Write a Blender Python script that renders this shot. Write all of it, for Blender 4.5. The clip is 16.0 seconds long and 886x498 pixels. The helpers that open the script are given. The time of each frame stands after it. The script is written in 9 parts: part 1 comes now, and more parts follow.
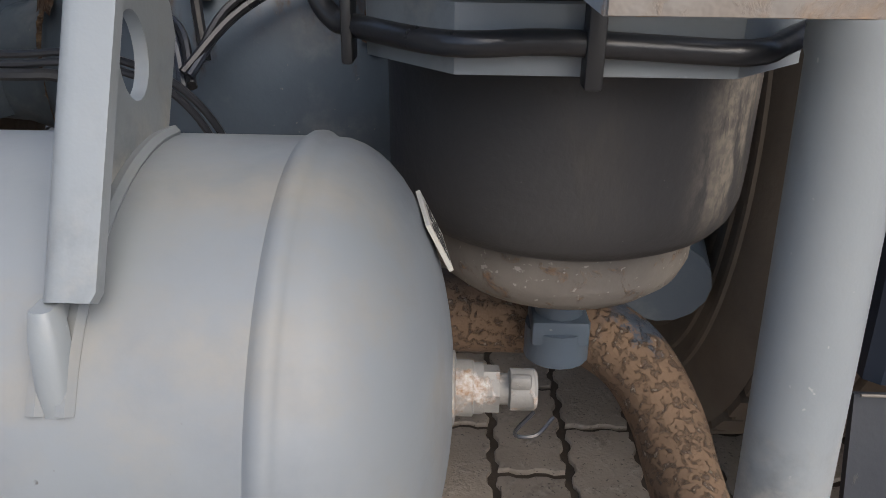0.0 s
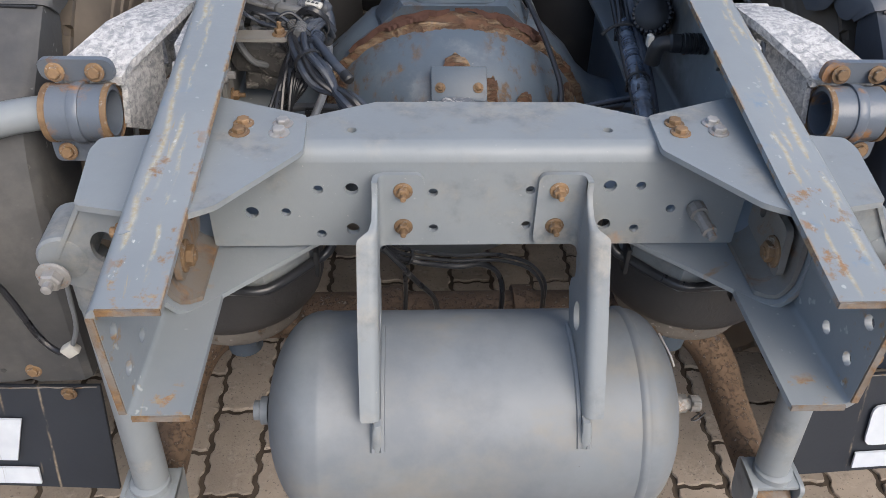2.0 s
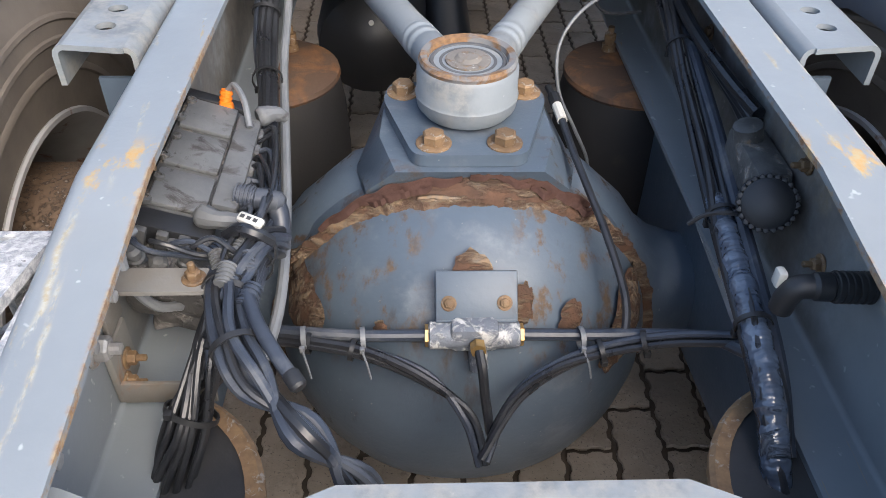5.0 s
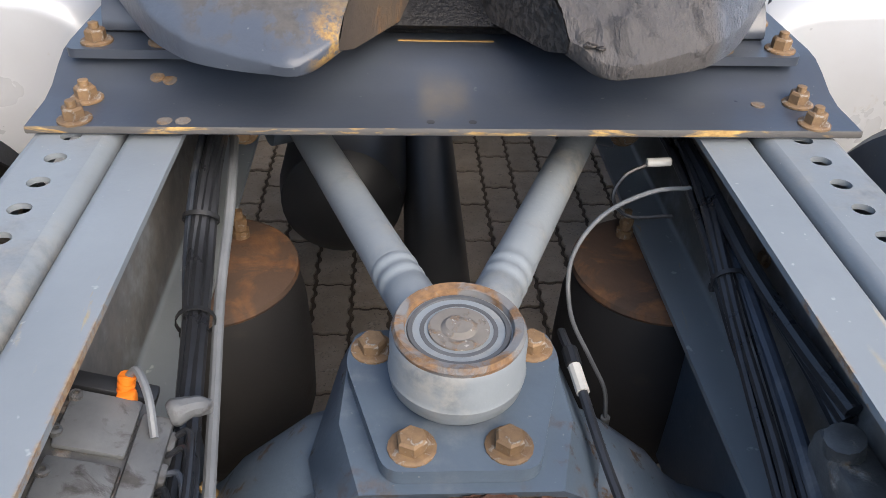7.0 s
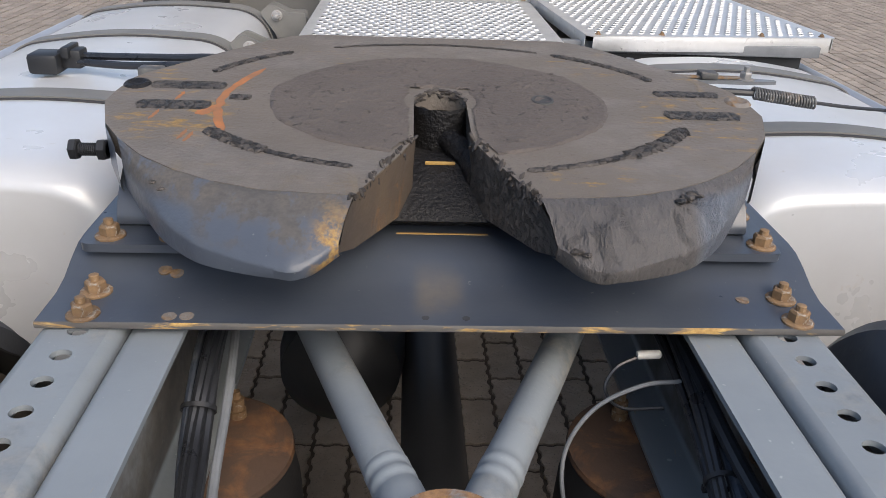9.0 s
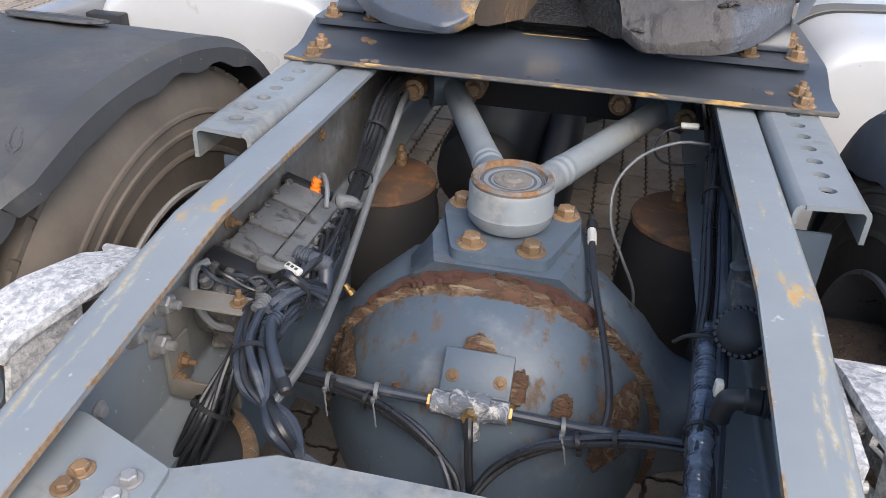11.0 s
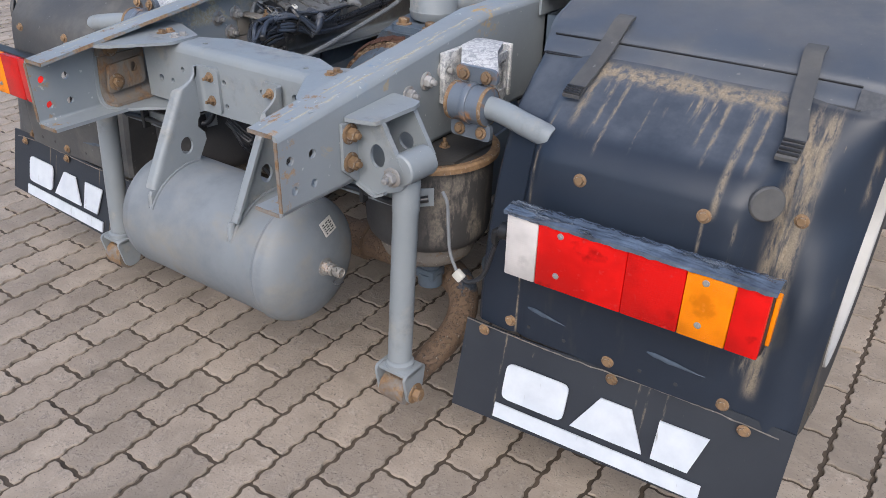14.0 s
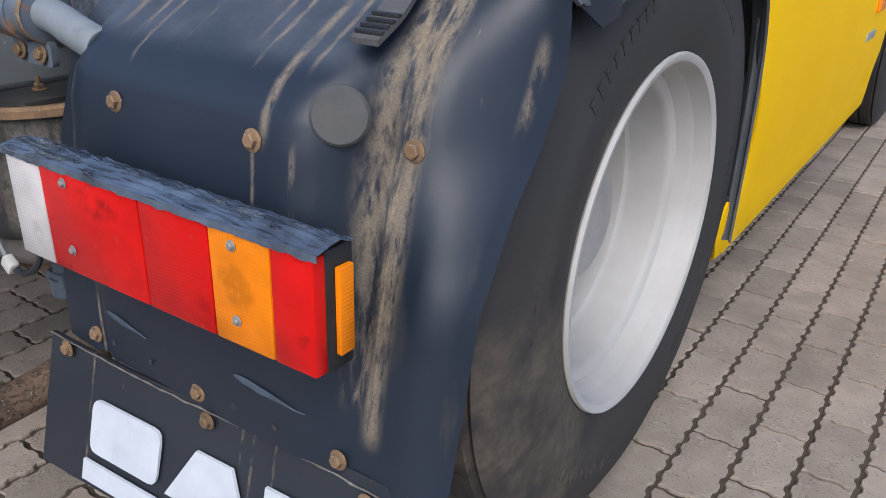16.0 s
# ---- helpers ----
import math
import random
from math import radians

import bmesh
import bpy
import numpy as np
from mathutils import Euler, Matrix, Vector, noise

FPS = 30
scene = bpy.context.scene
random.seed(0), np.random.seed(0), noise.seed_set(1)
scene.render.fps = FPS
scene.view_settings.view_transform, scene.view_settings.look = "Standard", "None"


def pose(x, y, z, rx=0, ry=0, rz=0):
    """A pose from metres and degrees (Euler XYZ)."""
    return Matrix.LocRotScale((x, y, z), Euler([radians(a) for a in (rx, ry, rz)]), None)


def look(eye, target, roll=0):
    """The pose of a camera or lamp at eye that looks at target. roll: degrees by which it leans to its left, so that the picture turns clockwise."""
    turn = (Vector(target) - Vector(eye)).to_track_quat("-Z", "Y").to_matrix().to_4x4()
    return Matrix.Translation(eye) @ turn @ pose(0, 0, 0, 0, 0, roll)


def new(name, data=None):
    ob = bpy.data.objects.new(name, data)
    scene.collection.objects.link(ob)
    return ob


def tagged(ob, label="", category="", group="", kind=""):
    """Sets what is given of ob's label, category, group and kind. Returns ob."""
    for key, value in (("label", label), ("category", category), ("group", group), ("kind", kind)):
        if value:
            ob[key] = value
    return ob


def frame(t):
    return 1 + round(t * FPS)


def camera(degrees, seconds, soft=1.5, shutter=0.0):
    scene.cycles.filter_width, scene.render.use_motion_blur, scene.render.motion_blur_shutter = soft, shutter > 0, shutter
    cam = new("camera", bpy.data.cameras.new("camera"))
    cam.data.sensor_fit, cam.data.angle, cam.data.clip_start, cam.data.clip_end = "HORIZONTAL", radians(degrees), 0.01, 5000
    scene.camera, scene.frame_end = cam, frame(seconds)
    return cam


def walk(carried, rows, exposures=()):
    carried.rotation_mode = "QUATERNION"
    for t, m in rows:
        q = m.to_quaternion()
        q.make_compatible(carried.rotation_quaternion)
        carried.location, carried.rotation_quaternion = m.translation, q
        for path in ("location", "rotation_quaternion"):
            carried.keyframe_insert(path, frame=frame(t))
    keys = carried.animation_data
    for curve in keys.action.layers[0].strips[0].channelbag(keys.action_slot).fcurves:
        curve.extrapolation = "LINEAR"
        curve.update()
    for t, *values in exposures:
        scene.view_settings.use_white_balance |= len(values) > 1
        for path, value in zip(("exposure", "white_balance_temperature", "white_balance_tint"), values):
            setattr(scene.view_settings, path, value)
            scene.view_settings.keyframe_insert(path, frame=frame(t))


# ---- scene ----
cam = camera(59.2, 16.0, soft=0.75)
SKY, SUN = 0.135, 1.2
STOPS = [(0, 1.1, 6860, 10), (0.5, 1.25, 6760, 10), (1.5, 1.0, 6860, 10), (3.5, 1.13, 6760, 10), (5.8, 1.85, 6850, 10), (6.2, 1.8, 6850, 10), (6.5, 1.6, 6850, 10), (7.5, 1.2, 7000, 10), (8.2, 0.9, 7050, 10), (10.3, 1.08, 6660, 10), (11, 1.3, 6710, 10), (12, 1.07, 6710, 10), (13, 0.95, 6600, 10), (14.5, 0.92, 6400, 10), (15, 0.81, 6350, 10), (16, 0.76, 6150, 10)]
PATH = [
    (0, (0.286, -0.199, 0.721), (0.245, 1.63, -0.088), 0.7),
    (0.5, (0.244, -0.26, 0.814), (0.239, 1.516, -0.106), 1.3),
    (0.8, (0.174, -0.35, 0.961), (0.186, 1.29, -0.178), 1.3),
    (1, (0.114, -0.433, 1.059), (0.131, 1.166, -0.142), 1.5),
    (1.2, (0.040, -0.499, 1.168), (0.081, 1.078, -0.06), 1.7),
    (1.5, (-0.041, -0.56, 1.281), (0.026, 1.001, 0.031), 1.7),
    (2, (-0.091, -0.557, 1.346), (0.0, 1.002, 0.096), 1.7),
    (2.5, (-0.066, -0.474, 1.35), (0.032, 1.076, 0.089), 2.1),
    (3, (-0.045, -0.387, 1.365), (0.05, 1.16, 0.102), 2.3),
    (3.5, (-0.086, -0.24, 1.36), (-0.001, 1.304, 0.091), 2.2),
    (3.7, (-0.104, -0.194, 1.355), (-0.021, 1.35, 0.086), 2.1),
    (5.8, (-0.054, 0.172, 1.366), (0.019, 1.689, 0.065), 0.7),
    (6, (-0.055, 0.215, 1.367), (0.027, 1.762, 0.102), 0.8),
    (6.5, (-0.053, 0.309, 1.374), (0.056, 1.871, 0.13), 2.0),
    (7, (-0.059, 0.402, 1.4), (0.057, 2.012, 0.22), 2.3),
    (7.5, (-0.056, 0.489, 1.469), (0.061, 2.263, 0.552), 2.2),
    (8, (-0.053, 0.501, 1.51), (0.065, 2.287, 0.618), 2.3),
    (8.2, (-0.052, 0.501, 1.509), (0.062, 2.297, 0.636), 2.3),
    (10.3, (-0.015, 0.057, 1.429), (0.024, 1.808, 0.463), 2.4),
    (10.5, (0.019, -0.006, 1.433), (-0.034, 1.737, 0.454), 2.4),
    (11, (0.124, -0.143, 1.404), (-0.229, 1.552, 0.403), 2.4),
    (11.5, (0.241, -0.307, 1.411), (-0.455, 1.256, 0.375), 1.2),
    (12, (0.402, -0.505, 1.425), (-0.407, 0.981, 0.359), 1.2),
    (12.5, (0.632, -0.611, 1.416), (-0.264, 0.818, 0.341), 1.7),
    (13, (0.898, -0.669, 1.355), (-0.042, 0.762, 0.321), 1.7),
    (13.5, (1.092, -0.797, 1.33), (0.121, 0.647, 0.344), 1.6),
    (14, (1.314, -0.886, 1.337), (0.329, 0.554, 0.36), 1.2),
    (14.5, (1.572, -0.84, 1.334), (0.571, 0.644, 0.442), 1.2),
    (15, (1.713, -0.724, 1.278), (0.707, 0.783, 0.43), 1.2),
    (15.5, (1.723, -0.479, 1.176), (0.713, 1.032, 0.342), 1.6),
    (16, (1.602, -0.211, 0.991), (0.579, 1.301, 0.174), 2.0),
]
walk(cam, [(t, look(eye, target, roll)) for t, eye, target, roll in PATH], STOPS)

# ---- light ----
world = bpy.data.worlds.new("sky")
scene.world = world
world.use_nodes = True
_n = world.node_tree.nodes
_sky = _n.new("ShaderNodeTexSky")
_sky.sky_type = "NISHITA"
_sky.sun_disc = False
_sky.sun_elevation = radians(42)
_sky.sun_rotation = radians(150)
_sky.air_density, _sky.dust_density, _sky.ozone_density = 0.9, 1.9, 1.0
_n["Background"].inputs["Strength"].default_value = SKY
world.node_tree.links.new(_sky.outputs[0], _n["Background"].inputs[0])
_sun = bpy.data.lights.new("sun", "SUN")
_sun.energy, _sun.angle, _sun.color = SUN, radians(50), (1.0, 0.94, 0.88)
sun_lamp = new("sun", _sun)
sun_lamp.matrix_world = look((2.7, -5.0, 5.5), (0, 0.5, 0))


# ---- materials ----
def surface(name, c1, c2=None, rough=0.5, metal=0.0, scale=6.0, spots=None, spot_scale=25.0, spot_at=0.62, spot_rough=0.85,
            bump=0.15, bump_scale=120.0, stretch=(1, 1, 1), fleck=None, fleck_at=0.66, fleck_scale=180.0, spot_stretch=(1, 1, 1),
            per_object=0.0, rough_var=0.12, spot_soft=0.05, coat=0.0, per_island=0.0, bump_deep=0.002,
            bump_stretch=(1, 1, 1), world=False, stain=None, stain_scale=1.5, specular=0.5):
    """Two-tone base with a second colour in worn spots, fine flecks, uneven gloss and grain."""
    m = bpy.data.materials.new(name)
    m.use_nodes = True
    nt = m.node_tree
    b = nt.nodes["Principled BSDF"]
    L = nt.links.new

    def node(kind, **kw):
        n = nt.nodes.new(kind)
        for k, v in kw.items():
            n.inputs[k].default_value = v
        return n

    place = nt.nodes.new("ShaderNodeNewGeometry").outputs["Position"] if world else nt.nodes.new("ShaderNodeTexCoord").outputs["Object"]

    def noise_at(sc, st, detail=5.0, dist=0.0):
        mp = node("ShaderNodeMapping", Scale=st)
        L(place, mp.inputs[0])
        n = node("ShaderNodeTexNoise", Scale=sc, Detail=detail, Roughness=0.6, Distortion=dist)
        L(mp.outputs[0], n.inputs["Vector"])
        return n.outputs["Fac"]

    def ramp(src, lo, hi):
        r = node("ShaderNodeMapRange")
        r.inputs["From Min"].default_value, r.inputs["From Max"].default_value = lo, hi
        L(src, r.inputs[0])
        return r.outputs[0]

    def mix(fac, a, c):
        x = nt.nodes.new("ShaderNodeMix")
        x.data_type = "RGBA"
        if isinstance(fac, float):
            x.inputs[0].default_value = fac
        else:
            L(fac, x.inputs[0])
        for v, i in ((a, 6), (c, 7)):
            if isinstance(v, tuple):
                x.inputs[i].default_value = (*v, 1)
            else:
                L(v, x.inputs[i])
        return x.outputs[2]

    c2 = c2 or tuple(v * 0.8 for v in c1)
    big = noise_at(scale, stretch)
    col = mix(ramp(big, 0.3, 0.7), c1, c2)
    fine = noise_at(bump_scale, bump_stretch, 3.0)
    rgh = None
    if spots:
        s = ramp(noise_at(spot_scale, spot_stretch, 8.0, 0.6), spot_at - spot_soft, spot_at + spot_soft)
        if isinstance(spots[0], tuple):
            sc = mix(ramp(noise_at(spot_scale * 4, (1, 1, 1)), 0.35, 0.65), spots[0], spots[1])
        else:
            sc = spots
        col = mix(s, col, sc)
        rgh = s
    if fleck:
        f = ramp(noise_at(fleck_scale, (1, 1, 1), 2.0), fleck_at - 0.03, fleck_at + 0.03)
        col = mix(f, col, fleck)
    if stain:
        col = mix(ramp(noise_at(stain_scale, (1, 1, 1), 9.0, 0.8), 0.50, 0.72), col, stain)
    b.inputs["Specular IOR Level"].default_value = specular
    if per_object:
        oi = nt.nodes.new("ShaderNodeObjectInfo")
        hsv = nt.nodes.new("ShaderNodeHueSaturation")
        L(ramp(oi.outputs["Random"], 0, 1), hsv.inputs["Value"])
        mr = hsv.inputs["Value"].links[0].from_node
        mr.inputs["To Min"].default_value, mr.inputs["To Max"].default_value = 1 - per_object, 1 + per_object
        L(col, hsv.inputs["Color"])
        col = hsv.outputs[0]
    if per_island:
        gi = nt.nodes.new("ShaderNodeNewGeometry")
        hs = nt.nodes.new("ShaderNodeHueSaturation")
        r = ramp(gi.outputs["Random Per Island"], 0, 1)
        r.node.inputs["To Min"].default_value, r.node.inputs["To Max"].default_value = 1 - per_island, 1 + per_island
        L(r, hs.inputs["Value"])
        L(col, hs.inputs["Color"])
        col = hs.outputs[0]
    L(col, b.inputs["Base Color"])
    mr = node("ShaderNodeMapRange")
    mr.inputs["To Min"].default_value, mr.inputs["To Max"].default_value = max(rough - rough_var, 0.03), min(rough + rough_var, 1)
    L(big, mr.inputs[0])
    if rgh is not None:
        mm = nt.nodes.new("ShaderNodeMix")
        L(rgh, mm.inputs[0])
        L(mr.outputs[0], mm.inputs[2])
        mm.inputs[3].default_value = spot_rough
        L(mm.outputs[0], b.inputs["Roughness"])
        if metal:
            mt = nt.nodes.new("ShaderNodeMix")
            L(rgh, mt.inputs[0])
            mt.inputs[2].default_value, mt.inputs[3].default_value = metal, 0.0
            L(mt.outputs[0], b.inputs["Metallic"])
    else:
        L(mr.outputs[0], b.inputs["Roughness"])
        b.inputs["Metallic"].default_value = metal
    b.inputs["Coat Weight"].default_value = coat
    if bump:
        bp = node("ShaderNodeBump", Strength=bump, Distance=bump_deep)
        if rgh is not None:
            ad = nt.nodes.new("ShaderNodeMath")
            ad.operation = "ADD"
            L(fine, ad.inputs[0])
            L(rgh, ad.inputs[1])
            L(ad.outputs[0], bp.inputs["Height"])
        else:
            L(fine, bp.inputs["Height"])
        L(bp.outputs[0], b.inputs["Normal"])
    return m


RUST = ((0.30, 0.12, 0.04), (0.12, 0.045, 0.02))
ORANGE_RUST = ((0.50, 0.24, 0.09), (0.28, 0.11, 0.04))
PAINT, PAINT_D = (0.250, 0.275, 0.288), (0.208, 0.233, 0.250)
m_frame = surface("frame_paint", PAINT, PAINT_D, 0.45, 0, 5, spots=ORANGE_RUST, spot_scale=9, spot_at=0.735, bump=0.14, fleck=(0.34, 0.35, 0.35), fleck_at=0.745, fleck_scale=150)
m_rail = surface("rail_paint_scratched", PAINT, PAINT_D, 0.45, 0, 5, spots=((0.36, 0.33, 0.26), (0.36, 0.25, 0.12)), spot_scale=8, spot_at=0.69,
                 spot_stretch=(9, 1, 1.5), spot_soft=0.03, bump=0.12, fleck=(0.40, 0.42, 0.42), fleck_at=0.72, fleck_scale=60)
m_gusset = surface("gusset_paint", PAINT, PAINT_D, 0.5, 0, 6, spots=((0.30, 0.25, 0.18), (0.30, 0.17, 0.08)), spot_scale=14, spot_at=0.68, bump=0.15)
m_edge = surface("rusty_edge", (0.215, 0.205, 0.19), (0.15, 0.105, 0.07), 0.8, 0, 26, spots=((0.27, 0.16, 0.07), (0.15, 0.085, 0.042)), spot_scale=34, spot_at=0.55, spot_soft=0.08, bump=0.5)
m_rustplate = surface("rusty_bracket", (0.20, 0.205, 0.20), (0.185, 0.165, 0.14), 0.7, 0, 12, spots=((0.30, 0.16, 0.07), (0.17, 0.09, 0.045)), spot_scale=16, spot_at=0.61, spot_soft=0.07, bump=0.3)
m_rustbrown = surface("rust_washed_paint", (0.175, 0.140, 0.105), (0.165, 0.160, 0.150), 0.75, 0, 16, spots=((0.27, 0.145, 0.062), (0.13, 0.075, 0.042)), spot_scale=20, spot_at=0.54, spot_soft=0.08, spot_stretch=(1, 1, 0.5), bump=0.4)
m_tank = surface("tank_paint", (0.200, 0.220, 0.236), (0.178, 0.199, 0.215), 0.5, 0, 4, rough_var=0.05, spots=RUST, spot_scale=30, spot_at=0.80, bump=0.05, fleck=(0.08, 0.08, 0.08), fleck_at=0.80)
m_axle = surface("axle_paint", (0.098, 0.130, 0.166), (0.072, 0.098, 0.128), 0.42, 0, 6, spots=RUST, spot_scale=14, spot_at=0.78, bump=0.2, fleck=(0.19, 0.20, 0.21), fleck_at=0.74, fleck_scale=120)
m_rust = surface("flaking_rust", (0.115, 0.056, 0.030), (0.060, 0.034, 0.022), 0.9, 0, 34, spots=((0.25, 0.165, 0.095), (0.17, 0.135, 0.10)), spot_scale=30, spot_soft=0.07, spot_at=0.53, spot_stretch=(0.5, 2.2, 2), bump=1.0, bump_scale=70, bump_deep=0.004)
m_bolt = surface("rusty_bolt", (0.26, 0.165, 0.085), (0.145, 0.088, 0.05), 0.65, 0.1, 60, spots=(0.30, 0.27, 0.23), spot_scale=110, spot_at=0.62, bump=0.4, per_object=0.3)
m_zinc = surface("zinc_bolt", (0.40, 0.395, 0.385), (0.27, 0.262, 0.25), 0.5, 0.35, 40, spots=ORANGE_RUST, spot_scale=60, spot_at=0.64, bump=0.3, per_object=0.2)
m_rubber = surface("bellow_rubber", (0.056, 0.055, 0.055), (0.044, 0.043, 0.044), 0.62, 0, 5, specular=0.3, spots=((0.085, 0.076, 0.066), (0.060, 0.055, 0.05)), spot_scale=9, spot_at=0.70, spot_soft=0.10, spot_stretch=(1, 1, 0.45), bump=0.35, fleck=(0.13, 0.125, 0.12), fleck_at=0.80, fleck_scale=140)
m_bellow_dark = surface("dark_bellow_rubber", (0.026, 0.026, 0.027), (0.038, 0.036, 0.035), 0.6, 0, 6, specular=0.3, spots=((0.070, 0.060, 0.050), (0.050, 0.045, 0.040)), spot_scale=10, spot_at=0.70, spot_soft=0.10, bump=0.2)
m_tyre = surface("tyre_rubber", (0.026, 0.026, 0.027), (0.040, 0.039, 0.038), 0.7, 0, 7, spots=(0.10, 0.085, 0.065), spot_scale=9, spot_at=0.68, bump=0.25)
m_tyre_dust = surface("dusty_tyre", (0.165, 0.137, 0.108), (0.105, 0.088, 0.072), 0.85, 0, 7, bump=0.25)
m_rim = surface("silver_rim", (0.50, 0.495, 0.475), (0.42, 0.41, 0.385), 0.6, 0.0, 7, fleck=(0.3, 0.22, 0.15), fleck_at=0.78, bump=0.1)
m_rim_in = surface("dull_rim", (0.42, 0.42, 0.41), (0.30, 0.28, 0.26), 0.5, 0.2, 9, spots=RUST, spot_scale=20, spot_at=0.66)
m_black = surface("black_plastic", (0.016, 0.017, 0.019), (0.024, 0.025, 0.027), 0.45, 0, 8, spots=(0.10, 0.08, 0.06), spot_scale=12, spot_at=0.74, bump=0.15)
m_guard = surface("mudguard_plastic", (0.013, 0.020, 0.033), (0.020, 0.028, 0.043), 0.42, 0, 4, specular=0.45, rough_var=0.10, spots=((0.075, 0.07, 0.062), (0.05, 0.048, 0.045)),
                  spot_scale=7, spot_at=0.72, spot_stretch=(3.2, 1, 0.6), spot_soft=0.12, spot_rough=0.7, bump=0.10, bump_scale=90, fleck=(0.14, 0.14, 0.14), fleck_at=0.80)
m_guard_d = surface("mudguard_dusty", (0.066, 0.067, 0.069), (0.044, 0.046, 0.050), 0.55, 0, 4, spots=((0.125, 0.118, 0.105), (0.088, 0.084, 0.078)), spot_scale=8, spot_at=0.66, spot_soft=0.10, spot_stretch=(1, 1.6, 1), bump=0.35, bump_scale=70, fleck=(0.19, 0.19, 0.185), fleck_at=0.74, fleck_scale=60)
# dusty cover; the blue-lifted base also paints in the reflected sky
m_cover = surface("cover_plastic_dust_and_sky", (0.080, 0.092, 0.112), (0.050, 0.061, 0.080), 0.46, 0, 3, specular=0.6, rough_var=0.14, spots=((0.115, 0.116, 0.118), (0.085, 0.088, 0.094)), spot_scale=5, spot_at=0.58, spot_soft=0.16, spot_rough=0.62, bump=0.22, bump_scale=60, fleck=(0.15, 0.15, 0.15), fleck_at=0.74, fleck_scale=90)
m_flap = surface("flap_rubber", (0.017, 0.021, 0.029), (0.025, 0.030, 0.038), 0.55, 0, 6, spots=(0.14, 0.12, 0.09), spot_scale=20, spot_at=0.72, spot_stretch=(3, 1, 0.5))
m_white = surface("white_print", (0.60, 0.64, 0.68), (0.50, 0.54, 0.59), 0.5, 0, 18, spots=(0.25, 0.24, 0.23), spot_scale=30, spot_at=0.70, spot_stretch=(3, 1, 0.4))
m_alu = surface("cast_aluminium", (0.34, 0.35, 0.36), (0.26, 0.27, 0.285), 0.6, 0.1, 40, spots=((0.62, 0.62, 0.61), (0.50, 0.50, 0.50)), spot_scale=110, spot_at=0.49, spot_soft=0.10, spot_rough=0.7, bump=0.45, bump_scale=140, fleck=(0.22, 0.22, 0.22), fleck_at=0.70, fleck_scale=150)
m_tee = surface("corroded_aluminium", (0.17, 0.19, 0.22), (0.12, 0.135, 0.16), 0.6, 0.1, 40, spots=((0.62, 0.62, 0.60), (0.46, 0.46, 0.45)), spot_scale=55, spot_at=0.54, spot_soft=0.06, bump=0.8, bump_scale=120)
m_steel = surface("mounting_plate_steel", (0.046, 0.056, 0.076), (0.070, 0.080, 0.096), 0.31, 0, 5, specular=0.6, spots=((0.20, 0.17, 0.13), (0.34, 0.18, 0.07)), spot_scale=12, spot_at=0.75, bump=0.08, fleck=(0.16, 0.16, 0.16), fleck_at=0.76, fleck_scale=110)
m_steel_edge = surface("worn_plate_edge", (0.105, 0.098, 0.088), (0.075, 0.072, 0.070), 0.6, 0, 20, spots=((0.52, 0.34, 0.12), (0.34, 0.20, 0.07)), spot_scale=30, spot_at=0.56, spot_soft=0.04, spot_stretch=(0.35, 1, 2), bump=0.3)
m_grease = surface("caked_grease", (0.098, 0.082, 0.071), (0.122, 0.103, 0.089), 0.66, 0, 6, specular=0.35, spots=((0.030, 0.027, 0.026), (0.050, 0.044, 0.040)), spot_scale=85, spot_at=0.66, spot_soft=0.05, spot_rough=0.45, bump=0.8, bump_scale=130, bump_deep=0.004)
m_crust = surface("grease_crust", (0.070, 0.060, 0.053), (0.034, 0.030, 0.028), 0.6, 0, 40, specular=0.35, bump=0.8, bump_scale=160)
m_smear = surface("speckled_grease_smear", (0.062, 0.054, 0.048), (0.10, 0.086, 0.074), 0.6, 0, 30, specular=0.35, spots=((0.028, 0.026, 0.025), (0.046, 0.042, 0.038)), spot_scale=95, spot_at=0.55, spot_soft=0.05, spot_rough=0.45, bump=1.0, bump_scale=130, bump_deep=0.005)
m_ramp_caked = surface("grease_caked_ramp", (0.102, 0.094, 0.089), (0.078, 0.072, 0.069), 0.60, 0, 7, specular=0.4, spots=((0.045, 0.042, 0.041), (0.064, 0.059, 0.056)), spot_scale=20, spot_at=0.66, spot_soft=0.10, spot_rough=0.5, spot_stretch=(1.3, 0.8, 0.8), bump=1.0, bump_scale=75, bump_stretch=(1.6, 0.7, 0.7), bump_deep=0.006)
m_wheel_top = surface("greasy_worn_steel", (0.126, 0.107, 0.088), (0.156, 0.133, 0.110), 0.68, 0, 6, spots=((0.24, 0.17, 0.08), (0.17, 0.13, 0.08)), spot_scale=7, spot_at=0.68, spot_stretch=(1.5, 0.8, 1), spot_soft=0.08, spot_rough=0.75, bump=0.7, bump_scale=150, bump_deep=0.003, fleck=(0.06, 0.053, 0.047), fleck_at=0.70, fleck_scale=130)
m_cheek = surface("rust_streaked_cheek", (0.12, 0.085, 0.055), (0.07, 0.055, 0.045), 0.65, 0, 10, spots=((0.27, 0.14, 0.055), (0.15, 0.09, 0.05)), spot_scale=14, spot_at=0.66, bump=0.8, bump_scale=70)
m_ochre = surface("ochre_paint", (0.50, 0.31, 0.09), (0.36, 0.22, 0.08), 0.7, 0, 30, bump=0.4)
m_mark = surface("orange_paint_smear", (0.46, 0.16, 0.045), (0.22, 0.12, 0.07), 0.7, 0, 30, bump=0.2)
